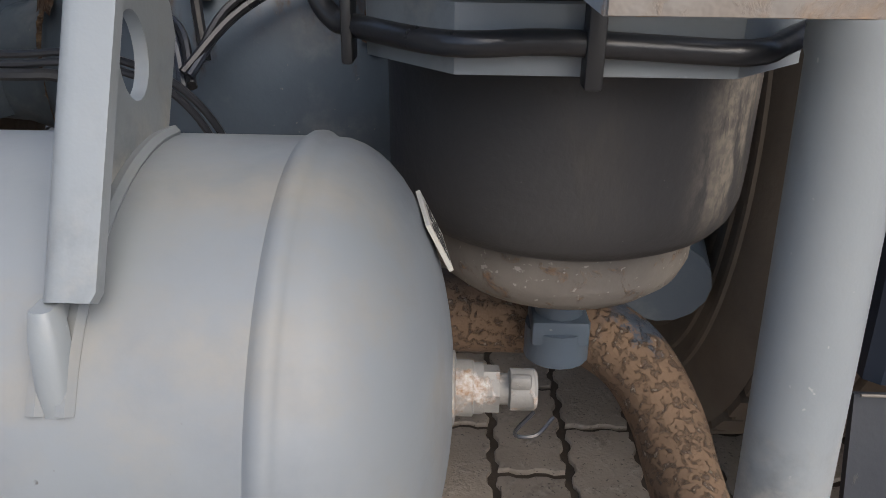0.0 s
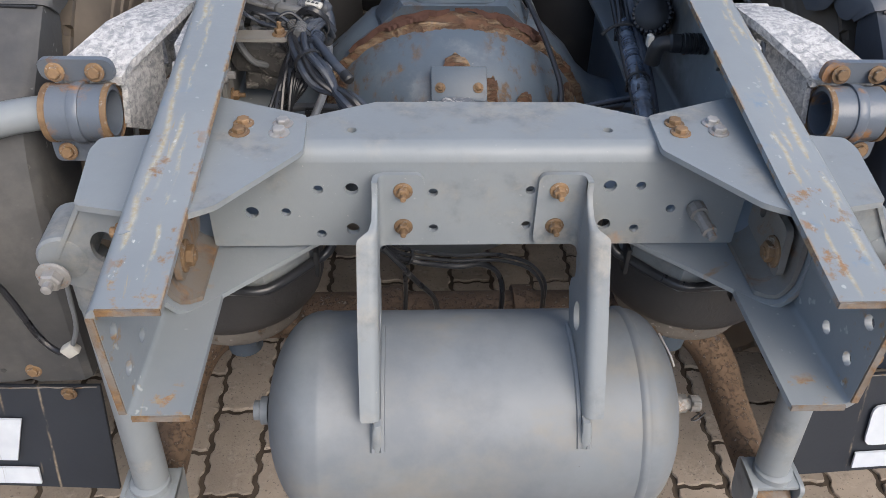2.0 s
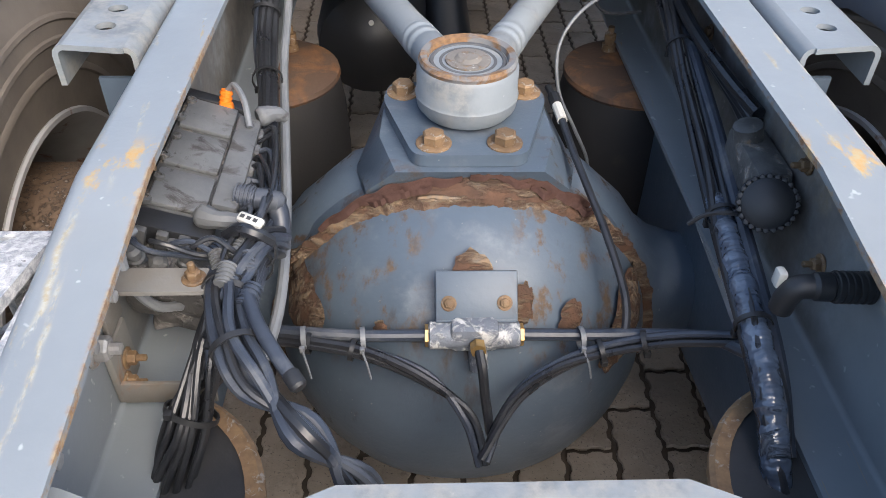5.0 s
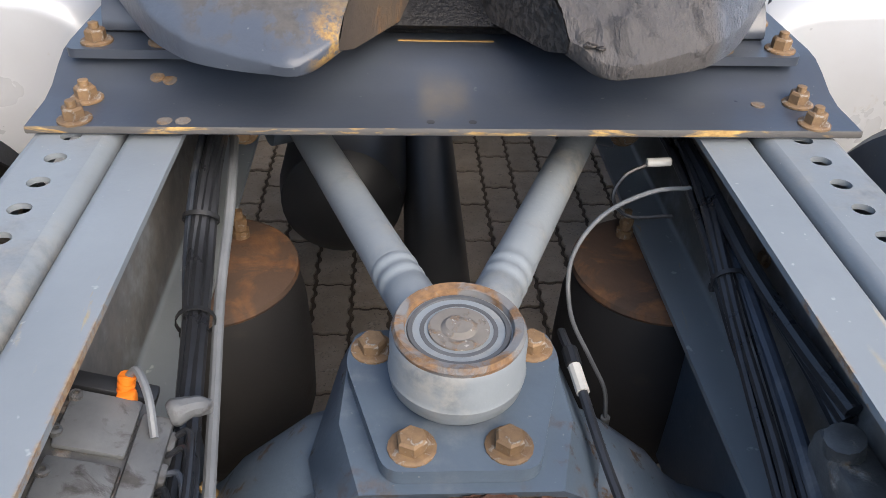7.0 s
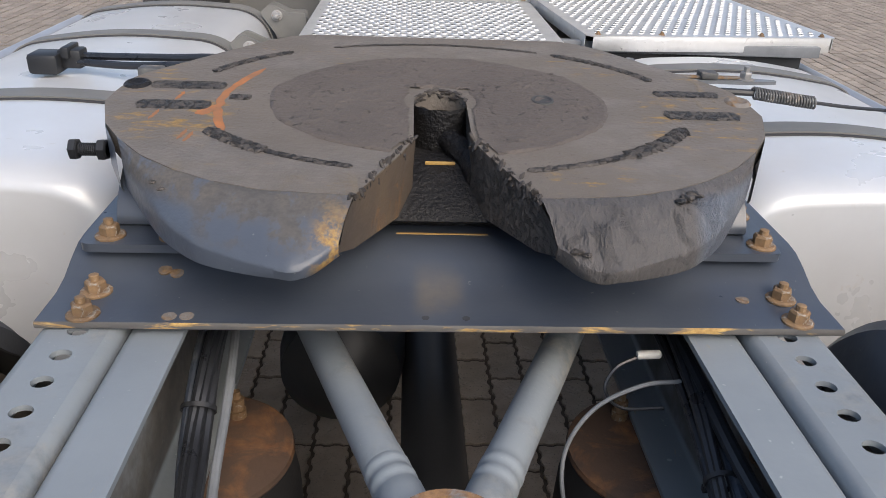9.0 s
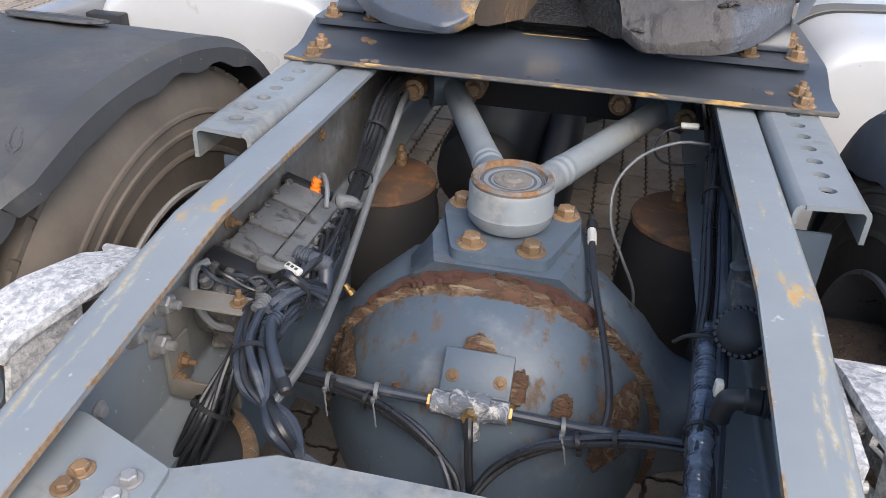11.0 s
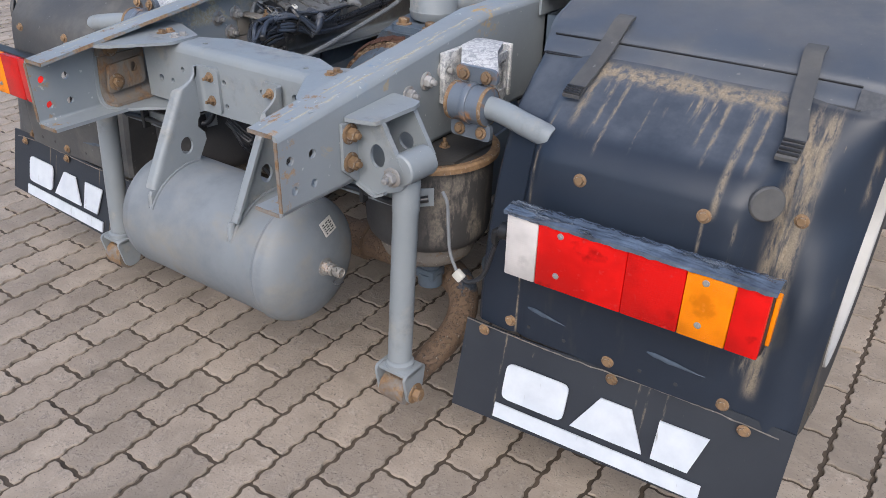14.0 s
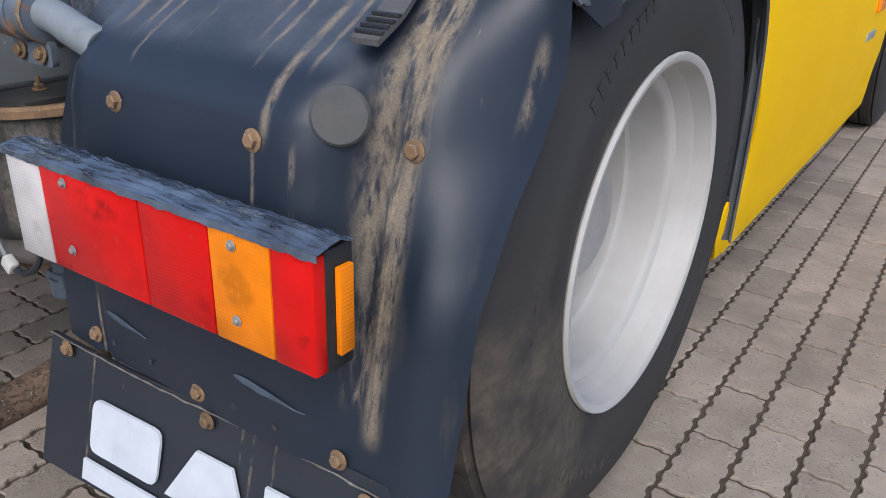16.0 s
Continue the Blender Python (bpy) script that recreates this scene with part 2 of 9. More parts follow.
m_grease_dark = surface("thick_grease", (0.010, 0.010, 0.011), (0.020, 0.019, 0.019), 0.42, 0, 14, specular=0.22, bump=1.0, bump_scale=120, bump_deep=0.006)
m_ramp = surface("worn_ramp_steel", (0.085, 0.100, 0.126), (0.068, 0.080, 0.102), 0.36, 0.0, 5, spots=((0.050, 0.049, 0.050), (0.070, 0.068, 0.067)), spot_scale=14, spot_at=0.72, spot_soft=0.05, spot_rough=0.6, rough_var=0.08, bump=0.4, bump_scale=90, bump_deep=0.002, fleck=(0.17, 0.18, 0.19), fleck_at=0.74, fleck_scale=120)
m_cable = surface("cable_sheath", (0.015, 0.016, 0.019), (0.027, 0.029, 0.033), 0.30, 0, 20, spots=(0.12, 0.11, 0.10), spot_scale=30, spot_at=0.72)
m_hose = surface("blue_grey_hose", (0.044, 0.054, 0.074), (0.026, 0.032, 0.044), 0.36, 0, 20, spots=(0.13, 0.135, 0.14), spot_scale=14, spot_at=0.66, spot_soft=0.12)
m_pipe = surface("grey_pipe", (0.20, 0.21, 0.22), (0.13, 0.14, 0.15), 0.4, 0, 15)
m_valve = surface("grimy_cast_valve", (0.15, 0.15, 0.145), (0.075, 0.075, 0.075), 0.55, 0.3, 25, spots=((0.35, 0.34, 0.32), (0.20, 0.14, 0.09)), spot_scale=30, spot_at=0.60, bump=0.6, bump_scale=100)
m_grey_plastic = surface("grey_plastic", (0.150, 0.155, 0.158), (0.090, 0.095, 0.098), 0.55, 0, 14, spots=((0.045, 0.043, 0.042), (0.065, 0.062, 0.058)), spot_scale=26, spot_at=0.58, bump=0.3)
m_orange = surface("orange_cap", (0.85, 0.22, 0.02), (0.75, 0.18, 0.02), 0.4, 0, 20)
m_blue = surface("blue_insert", (0.02, 0.05, 0.35), (0.02, 0.04, 0.2), 0.4, 0, 20)
m_brass = surface("brass_fitting", (0.55, 0.36, 0.15), (0.35, 0.22, 0.09), 0.4, 0.8, 30)
m_tag = surface("white_tag", (0.58, 0.57, 0.52), (0.47, 0.46, 0.42), 0.5, 0, 20)
m_scuff = surface("pale_scuff", (0.085, 0.115, 0.155), (0.045, 0.060, 0.082), 0.6, 0, 40, bump=0.2)
# ink of prints, and the shade inside holes drawn as flat faces
m_ink = surface("print_and_hole_dark", (0.05, 0.05, 0.05), None, 0.6)
m_yellow = surface("yellow_paint", (0.94, 0.575, 0.0015), (0.90, 0.540, 0.0015), 0.6, 0, 3, specular=0.06, fleck=(0.40, 0.28, 0.05), fleck_at=0.83, fleck_scale=90, bump=0.02)
m_silver = surface("silver_tank", (0.63, 0.64, 0.645), (0.56, 0.565, 0.565), 0.30, 0.15, 3, spots=(0.48, 0.45, 0.40), spot_scale=18, spot_at=0.72, bump=0.04)
m_extrusion = surface("anodised_rail", (0.45, 0.46, 0.48), (0.38, 0.39, 0.41), 0.4, 0.5, 8)
m_dull = surface("dull_zinc_fitting", (0.27, 0.265, 0.25), (0.17, 0.165, 0.155), 0.6, 0.25, 30, spots=((0.22, 0.13, 0.07), (0.42, 0.41, 0.39)), spot_scale=60, spot_at=0.57, bump=0.4)
m_tread = surface("tread_plate", (0.70, 0.70, 0.69), (0.58, 0.58, 0.57), 0.4, 0.6, 12, spots=(0.30, 0.29, 0.28), spot_scale=40, spot_at=0.68, bump=0.3)
m_strap = surface("strap_paint", (0.15, 0.148, 0.14), (0.20, 0.195, 0.18), 0.6, 0, 10)
PAVER = dict(rough=0.85, scale=9, spots=((0.19, 0.160, 0.130), (0.42, 0.36, 0.30)), spot_scale=26, spot_at=0.60, bump=0.6, bump_scale=160,
             fleck=(0.16, 0.135, 0.11), fleck_at=0.66, fleck_scale=170, spot_soft=0.10, world=True, stain=(0.215, 0.182, 0.148), stain_scale=2.6)
m_paver = surface("concrete_paver", (0.375, 0.312, 0.250), (0.275, 0.229, 0.184), per_object=0.15, **PAVER)
m_paver_far = surface("concrete_paver_joined", (0.375, 0.312, 0.250), (0.275, 0.229, 0.184), per_island=0.15, **PAVER)
m_seal = surface("dusty_seal", (0.11, 0.115, 0.12), (0.07, 0.072, 0.076), 0.7, 0, 20, bump=0.3)
m_far_wall = surface("unseen_far_wall", (0.24, 0.225, 0.205), (0.19, 0.18, 0.165), 0.8, 0, 0.4)
m_cab = surface("blocker_wall_paint", (0.22, 0.215, 0.20), (0.17, 0.165, 0.155), 0.5, 0, 2, bump=0.05)
m_joint = surface("joint_sand", (0.100, 0.076, 0.055), (0.058, 0.046, 0.035), 0.95, 0, 20, bump=0.9, bump_scale=140)
# black tape: blue base and pale spots paint in the sky's glints
m_tape = surface("wrinkled_tape_glints", (0.105, 0.140, 0.195), (0.040, 0.052, 0.075), 0.18, 0, 24, specular=1.0, spots=((0.36, 0.42, 0.50), (0.24, 0.29, 0.36)), spot_scale=16, spot_at=0.63, spot_soft=0.05, spot_rough=0.3, spot_stretch=(0.5, 1.5, 1.5), bump=1.0, bump_scale=22, bump_stretch=(0.35, 1.3, 1.3), bump_deep=0.016)


def layer(m, colours, scale, stretch, at, soft, box, fade=0.01, rough=0.8, seed=0.0, wave=0.0, along=1):
    """Adds worn or dirty patches within a region of the thing: box holds (low, high) for abs(x), y and z."""
    nt = m.node_tree
    L = nt.links.new
    b = nt.nodes["Principled BSDF"]
    tc = nt.nodes.new("ShaderNodeTexCoord")
    sep = nt.nodes.new("ShaderNodeSeparateXYZ")
    L(tc.outputs["Object"], sep.inputs[0])

    def op(kind, a, c=0.0):
        n = nt.nodes.new("ShaderNodeMath")
        n.operation = kind
        for v, k in ((a, 0), (c, 1)):
            if isinstance(v, float):
                n.inputs[k].default_value = v
            else:
                L(v, n.inputs[k])
        return n.outputs[0]

    def step(src, lo, hi):
        r = nt.nodes.new("ShaderNodeMapRange")
        r.interpolation_type = "SMOOTHSTEP"
        r.inputs["From Min"].default_value, r.inputs["From Max"].default_value = lo, hi
        L(src, r.inputs[0])
        return r.outputs[0]

    def cloud(sc, st, det=7.0):
        mp = nt.nodes.new("ShaderNodeMapping")
        mp.inputs["Scale"].default_value = st
        mp.inputs["Location"].default_value = (seed, seed, seed)
        L(tc.outputs["Object"], mp.inputs[0])
        n = nt.nodes.new("ShaderNodeTexNoise")
        n.inputs["Scale"].default_value, n.inputs["Detail"].default_value, n.inputs["Roughness"].default_value = sc, det, 0.65
        L(mp.outputs[0], n.inputs["Vector"])
        return n.outputs["Fac"]

    across = op("ABSOLUTE", sep.outputs[0])
    if wave:
        line = nt.nodes.new("ShaderNodeCombineXYZ")
        L(sep.outputs[along], line.inputs[along])
        line.inputs[0].default_value = seed
        bend = nt.nodes.new("ShaderNodeTexNoise")
        bend.inputs["Scale"].default_value, bend.inputs["Detail"].default_value = 7.0, 3.0
        L(line.outputs[0], bend.inputs["Vector"])
        across = op("ADD", across, op("MULTIPLY", op("SUBTRACT", bend.outputs["Fac"], 0.5), wave))
    mask = step(cloud(scale, stretch), at - soft, at + soft)
    fades = fade if isinstance(fade, tuple) else (fade, fade, fade)
    for axis, (lo, hi), fade in zip((across, sep.outputs[1], sep.outputs[2]), box, fades):
        mask = op("MULTIPLY", mask, step(axis, lo - fade, lo + fade))
        mask = op("MULTIPLY", mask, op("SUBTRACT", 1.0, step(axis, hi - fade, hi + fade)))
    old = b.inputs["Base Color"].links[0].from_socket
    two = nt.nodes.new("ShaderNodeMix")
    two.data_type = "RGBA"
    L(step(cloud(scale * 5, (1, 1, 1)), 0.35, 0.65), two.inputs[0])
    two.inputs[6].default_value, two.inputs[7].default_value = (*colours[0], 1), (*colours[1], 1)
    mx = nt.nodes.new("ShaderNodeMix")
    mx.data_type = "RGBA"
    L(mask, mx.inputs[0])
    L(old, mx.inputs[6])
    L(two.outputs[2], mx.inputs[7])
    L(mx.outputs[2], b.inputs["Base Color"])
    rs = b.inputs["Roughness"].links[0].from_socket
    mr = nt.nodes.new("ShaderNodeMix")
    L(mask, mr.inputs[0])
    L(rs, mr.inputs[2])
    mr.inputs[3].default_value = rough
    L(mr.outputs[0], b.inputs["Roughness"])


TAN = ((0.40, 0.33, 0.20), (0.46, 0.28, 0.11))
layer(m_rail, TAN, 22, (1.6, 0.8, 1), 0.55, 0.05, ((0.30, 0.40), (0.595, 0.675), (0.90, 1.0)), 0.02)
SCR = ((0.50, 0.47, 0.38), (0.43, 0.33, 0.17))
for _x, _w, _y0, _y1, _a, _k in ((0.366, 0.004, 0.02, 0.60, 0.47, 1), (0.352, 0.003, 0.14, 0.50, 0.50, 2), (0.376, 0.003, 0.30, 0.95, 0.53, 4), (0.338, 0.003, -0.02, 0.24, 0.53, 5), (0.345, 0.004, 0.62, 0.86, 0.56, 6)):
    layer(m_rail, SCR, 26, (2.0, 0.6, 0.7), _a, 0.06, ((_x - _w * 0.5, _x + _w * 0.5), (_y0, _y1), (0.84, 0.97)), (_w, 0.03, 0.01), 0.8, seed=30.0 + _k, wave=0.034)
layer(m_rail, ((0.62, 0.63, 0.60), (0.50, 0.50, 0.46)), 44, (1.6, 0.7, 1), 0.66, 0.03, ((0.330, 0.372), (-0.02, 0.22), (0.84, 0.97)), (0.012, 0.04, 0.01), 0.7, seed=61.0)
layer(m_rail, ((0.36, 0.25, 0.14), (0.24, 0.13, 0.065)), 24, (1, 0.7, 1), 0.50, 0.05, ((0.30, 0.3165), (-0.05, 0.95), (0.84, 0.97)), (0.0022, 0.02, 0.01), seed=41.0, wave=0.004)
layer(m_rail, ((0.30, 0.17, 0.09), (0.34, 0.27, 0.18)), 40, (1, 1, 1), 0.60, 0.05, ((0.30, 0.40), (-0.05, 0.010), (0.69, 0.90)), 0.012, seed=5.0)
layer(m_rail, ((0.30, 0.165, 0.085), (0.24, 0.17, 0.11)), 30, (1, 0.8, 1), 0.60, 0.04, ((0.314, 0.372), (-0.03, 0.22), (0.84, 0.97)), (0.012, 0.05, 0.01), 0.85, seed=52.0)
layer(m_rail, ((0.15, 0.24, 0.34), (0.18, 0.25, 0.32)), 14, (1, 0.8, 1), 0.66, 0.06, ((0.318, 0.380), (-0.03, 0.30), (0.84, 0.97)), (0.012, 0.03, 0.01), 0.6, seed=73.0)
MUD = ((0.30, 0.245, 0.175), (0.19, 0.155, 0.110))
# pale creases on the panel and the flap
layer(m_guard, MUD, 50, (1, 1, 0.4), 0.48, 0.08, ((0.6855, 0.6885), (0.25, 0.56), (0.40, 0.60)), (0.002, 0.02, 0.02), 0.9, seed=43.0)
for _x, _z0, _z1, _k in ((0.676, 0.19, 0.395, 1), (0.984, 0.30, 0.39, 2), (0.965, 0.35, 0.39, 3), (1.02, 0.33, 0.385, 4), (0.74, 0.35, 0.395, 5)):
    layer(m_flap, MUD, 50, (1, 1, 0.35), 0.50, 0.08, ((_x - 0.0014, _x + 0.0014), (0.2, 0.4), (_z0, _z1)), (0.002, 0.02, 0.02), 0.9, seed=44.0 + _k, wave=0.006, along=2)
layer(m_rubber, ((0.20, 0.175, 0.145), (0.13, 0.118, 0.104)), 26, (1, 1, 0.35), 0.53, 0.05, ((0.452, 0.53), (0.28, 0.44), (0.515, 0.68)), (0.02, 0.03, 0.03), 0.85, seed=66.0)
DUST = ((0.085, 0.089, 0.096), (0.050, 0.055, 0.064))
# dusty seam strip along the edge of the top cover
layer(m_guard, DUST, 9, (1.5, 1.0, 1.0), 0.42, 0.14, ((0.58, 1.26), (0.505, 0.549), (0.915, 0.956)), (0.02, 0.003, 0.004), 0.75, seed=15.0)
# upper slope: pale blue sky reflection painted into the panel's colour
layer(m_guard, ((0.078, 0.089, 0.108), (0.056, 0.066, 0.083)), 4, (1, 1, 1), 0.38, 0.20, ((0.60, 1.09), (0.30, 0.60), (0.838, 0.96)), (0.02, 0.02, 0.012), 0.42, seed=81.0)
# dried mud below the seam and single runs down the panel
layer(m_guard, MUD, 60, (1.2, 1.0, 0.8), 0.46, 0.12, ((0.715, 1.075), (0.30, 0.515), (0.908, 0.926)), (0.02, 0.02, 0.007), 0.9, seed=1.0)
for _x, _w, _z0, _z1, _a, _k in ((1.030, 0.009, 0.770, 0.915, 0.40, 1), (1.056, 0.006, 0.840, 0.915, 0.46, 2), (0.985, 0.006, 0.838, 0.915, 0.46, 3), (0.960, 0.005, 0.855, 0.915, 0.5, 4), (0.800, 0.005, 0.822, 0.915, 0.46, 5), (0.775, 0.006, 0.845, 0.915, 0.48, 6), (0.735, 0.012, 0.850, 0.915, 0.44, 7), (0.697, 0.004, 0.700, 0.850, 0.46, 8),
                               (1.122, 0.016, 0.60, 0.915, 0.44, 9), (1.150, 0.018, 0.44, 0.915, 0.43, 10), (1.136, 0.030, 0.48, 0.87, 0.53, 11), (1.070, 0.004, 0.60, 0.76, 0.5, 12), (1.018, 0.004, 0.70, 0.76, 0.44, 13), (1.228, 0.006, 0.78, 0.86, 0.46, 14), (0.86, 0.003, 0.83, 0.89, 0.5, 15)):
    layer(m_guard, MUD, 80, (1.6, 0.6, 0.30), _a + 0.03, 0.10, ((_x - _w * 0.4, _x + _w * 0.4), (0.25, 0.56), (_z0, _z1)), (_w * 0.7, 0.02, 0.018), 0.9, seed=20.0 + _k)
# cover's top: dust, lifted further for the sky sheen put into its colour
layer(m_cover, ((0.150, 0.146, 0.140), (0.110, 0.112, 0.115)), 3.5, (1, 1, 1), 0.46, 0.20, ((0.58, 1.30), (0.66, 1.5), (0.9, 1.1)), (0.02, 0.10, 0.05), 0.65, seed=6.0)
# hanging fringe of fine runs, and the broad dried band beside the outer fold
layer(m_guard, MUD, 24, (2.2, 0.4, 0.20), 0.61, 0.06, ((0.72, 1.075), (0.30, 0.56), (0.885, 0.926)), (0.02, 0.02, 0.026), 0.9, seed=52.0)
layer(m_guard, MUD, 38, (2.2, 0.4, 0.20), 0.58, 0.07, ((1.122, 1.160), (0.30, 0.56), (0.50, 0.915)), (0.010, 0.02, 0.06), 0.9, seed=57.0)
layer(m_guard, MUD, 30, (2.2, 0.4, 0.25), 0.64, 0.05, ((1.170, 1.225), (0.30, 0.56), (0.76, 0.90)), (0.010, 0.02, 0.05), 0.9, seed=59.0)
layer(m_guard_d, ((0.115, 0.112, 0.106), (0.085, 0.083, 0.080)), 5, (1.0, 1.0, 1.0), 0.52, 0.20, ((0.58, 1.25), (0.25, 1.5), (0.39, 1.1)), 0.03, seed=6.0)
layer(m_tyre, ((0.12, 0.10, 0.075), (0.075, 0.065, 0.052)), 8, (1, 1, 1), 0.50, 0.1, ((0.5, 1.3), (0.3, 0.75), (0.0, 0.55)), 0.12, 0.9)


def lens(name, colour, rough=0.2, ribs=0.0, smoke=0.55):
    """Moulded lamp plastic: fine prisms on its inside, sooty clouds behind it, dust on its face."""
    m = bpy.data.materials.new(name)
    m.use_nodes = True
    nt = m.node_tree
    L = nt.links.new
    b = nt.nodes["Principled BSDF"]
    tc = nt.nodes.new("ShaderNodeTexCoord")

    def cloud(scale, detail, lo, hi):
        n = nt.nodes.new("ShaderNodeTexNoise")
        n.inputs["Scale"].default_value, n.inputs["Detail"].default_value = scale, detail
        L(tc.outputs["Object"], n.inputs["Vector"])
        r = nt.nodes.new("ShaderNodeMapRange")
        r.interpolation_type = "SMOOTHSTEP"
        r.inputs["From Min"].default_value, r.inputs["From Max"].default_value = lo, hi
        L(n.outputs["Fac"], r.inputs[0])
        return r.outputs[0]

    def mix(fac, a, c):
        x = nt.nodes.new("ShaderNodeMix")
        x.data_type = "RGBA"
        L(fac, x.inputs[0])
        for v, i in ((a, 6), (c, 7)):
            if isinstance(v, tuple):
                x.inputs[i].default_value = (*v, 1)
            else:
                L(v, x.inputs[i])
        return x.outputs[2]

    col = mix(cloud(11, 3, 0.38, 0.66), colour, tuple(c * 0.74 for c in colour))
    col = mix(cloud(16, 4, 0.60, 0.70), col, tuple(c * (1 - smoke) for c in colour))
    col = mix(cloud(70, 6, 0.62, 0.80), col, tuple(c * 0.8 + 0.03 for c in colour))
    L(col, b.inputs["Base Color"])
    sep = nt.nodes.new("ShaderNodeSeparateXYZ")
    L(tc.outputs["Object"], sep.inputs[0])
    waves = []
    for k in (0, 2):
        w = nt.nodes.new("ShaderNodeMath")
        w.operation = "MULTIPLY"
        w.inputs[1].default_value = 2 * math.pi / 0.0042
        L(sep.outputs[k], w.inputs[0])
        q = nt.nodes.new("ShaderNodeMath")
        q.operation = "SINE"
        L(w.outputs[0], q.inputs[0])
        waves.append(q.outputs[0])
    h = nt.nodes.new("ShaderNodeMath")
    h.operation = "MAXIMUM" if ribs > 0.5 else "ADD"
    L(waves[0], h.inputs[0])
    L(waves[1], h.inputs[1])
    bp = nt.nodes.new("ShaderNodeBump")
    bp.inputs["Strength"].default_value, bp.inputs["Distance"].default_value = 0.06 + 0.34 * ribs, 0.0006
    L(h.outputs[0], bp.inputs["Height"])
    L(bp.outputs[0], b.inputs["Normal"])
    b.inputs["Roughness"].default_value = rough
    b.inputs["Specular IOR Level"].default_value = 0.3
    b.inputs["Coat Weight"].default_value = 0.08
    b.inputs["Coat Roughness"].default_value = 0.12
    return m


m_red = lens("red_lens", (0.66, 0.005, 0.004), ribs=0.2)
m_red_ribbed = lens("ribbed_red_lens", (0.58, 0.005, 0.004), ribs=0.5, smoke=0.4)
m_amber = lens("amber_lens", (0.92, 0.25, 0.0015), ribs=0.9, smoke=0.35)
m_clear = lens("clear_lens", (0.60, 0.57, 0.55), ribs=0.3, smoke=0.25)


# ---- builders ----
def thing(name, label, category, at=(0, 0, 0), group="", kind=""):
    ob = new(name)
    ob.empty_display_size = 0.05
    ob.location = at
    return tagged(ob, label, category, group, kind)


def finish(bm, name, mat, s=1, angle=35):
    if s < 0:
        bmesh.ops.scale(bm, vec=(-1, 1, 1), verts=bm.verts)
    bmesh.ops.recalc_face_normals(bm, faces=bm.faces)
    me = bpy.data.meshes.new(name)
    bm.to_mesh(me)
    bm.free()
    me.materials.append(mat)
    me.polygons.foreach_set("use_smooth", [True] * len(me.polygons))
    me.set_sharp_from_angle(angle=radians(angle))
    return me


def part(name, bm, mat, parent, label="", s=1, angle=35):
    """Links a bmesh, given in world metres, as one mesh under a thing or a part."""
    ob = new(name, finish(bm, name, mat, s, angle))
    ob.parent = parent
    base = parent.location.copy()
    if parent.parent:
        base += parent.parent.location
    ob.location = -base if not parent.data else (0, 0, 0)
    if label:
        ob["label"] = label
    return ob


def quad_ring(bm, a, b, closed=True):
    n = len(a)
    for i in range(n if closed else n - 1):
        j = (i + 1) % n
        bm.faces.new((a[i], a[j], b[j], b[i]))


def box(bm, x0, x1, y0, y1, z0, z1, bevel=0.0, m=None):
    r = bmesh.ops.create_cube(bm, size=1.0)
    vs = r["verts"]
    for v in vs:
        v.co = Vector((x0 + (v.co.x + 0.5) * (x1 - x0), y0 + (v.co.y + 0.5) * (y1 - y0), z0 + (v.co.z + 0.5) * (z1 - z0)))
    if bevel:
        es = list({e for v in vs for e in v.link_edges})
        r2 = bmesh.ops.bevel(bm, geom=es, offset=bevel, segments=2, affect="EDGES", profile=0.5)
        vs = list({v for f in r2["faces"] for v in f.verts} | {v for v in vs if v.is_valid})
    if m is not None:
        bmesh.ops.transform(bm, matrix=m, verts=[v for v in vs if v.is_valid])
    return bm


def frame_of(axis):
    w = Vector(axis).normalized()
    u = w.orthogonal().normalized()
    return u, w.cross(u), w


def lathe(bm, prof, at, axis=(0, 0, 1), segs=32, a0=0.0, a1=360.0, caps=True):
    """Turns (radius, height) pairs round the axis."""
    u, v, w = frame_of(axis)
    at = Vector(at)
    full = abs(a1 - a0) >= 359.9
    n = segs if full else segs + 1
    rings = []
    for r, h in prof:
        ring = []
        if r < 1e-6:
            rings.append([bm.verts.new(at + w * h)])
            continue
        for i in range(n):
            a = radians(a0 + (a1 - a0) * i / segs)
            ring.append(bm.verts.new(at + w * h + (u * math.cos(a) + v * math.sin(a)) * r))
        rings.append(ring)
    for p, q in zip(rings, rings[1:]):
        if len(p) == 1 and len(q) == 1:
            continue
        if len(p) == 1 or len(q) == 1:
            one, many = (p[0], q) if len(p) == 1 else (q[0], p)
            for i in range(n if full else n - 1):
                bm.faces.new((one, many[i], many[(i + 1) % n]))
        else:
            quad_ring(bm, p, q, full)
    if caps and full:
        for ring in (rings[0], rings[-1]):
            if len(ring) > 2:
                bm.faces.new(ring)
    return bm


def smooth_path(pts, per=6):
    """A Catmull-Rom line through the points."""
    p = [Vector(q) for q in pts]
    if len(p) < 3:
        return p
    p = [2 * p[0] - p[1]] + p + [2 * p[-1] - p[-2]]
    out = []
    for i in range(1, len(p) - 2):
        for k in range(per):
            t = k / per
            a, b, c, d = p[i - 1], p[i], p[i + 1], p[i + 2]
            out.append(0.5 * (2 * b + (c - a) * t + (2 * a - 5 * b + 4 * c - d) * t * t + (3 * b - a - 3 * c + d) * t ** 3))
    out.append(p[-2])
    return out


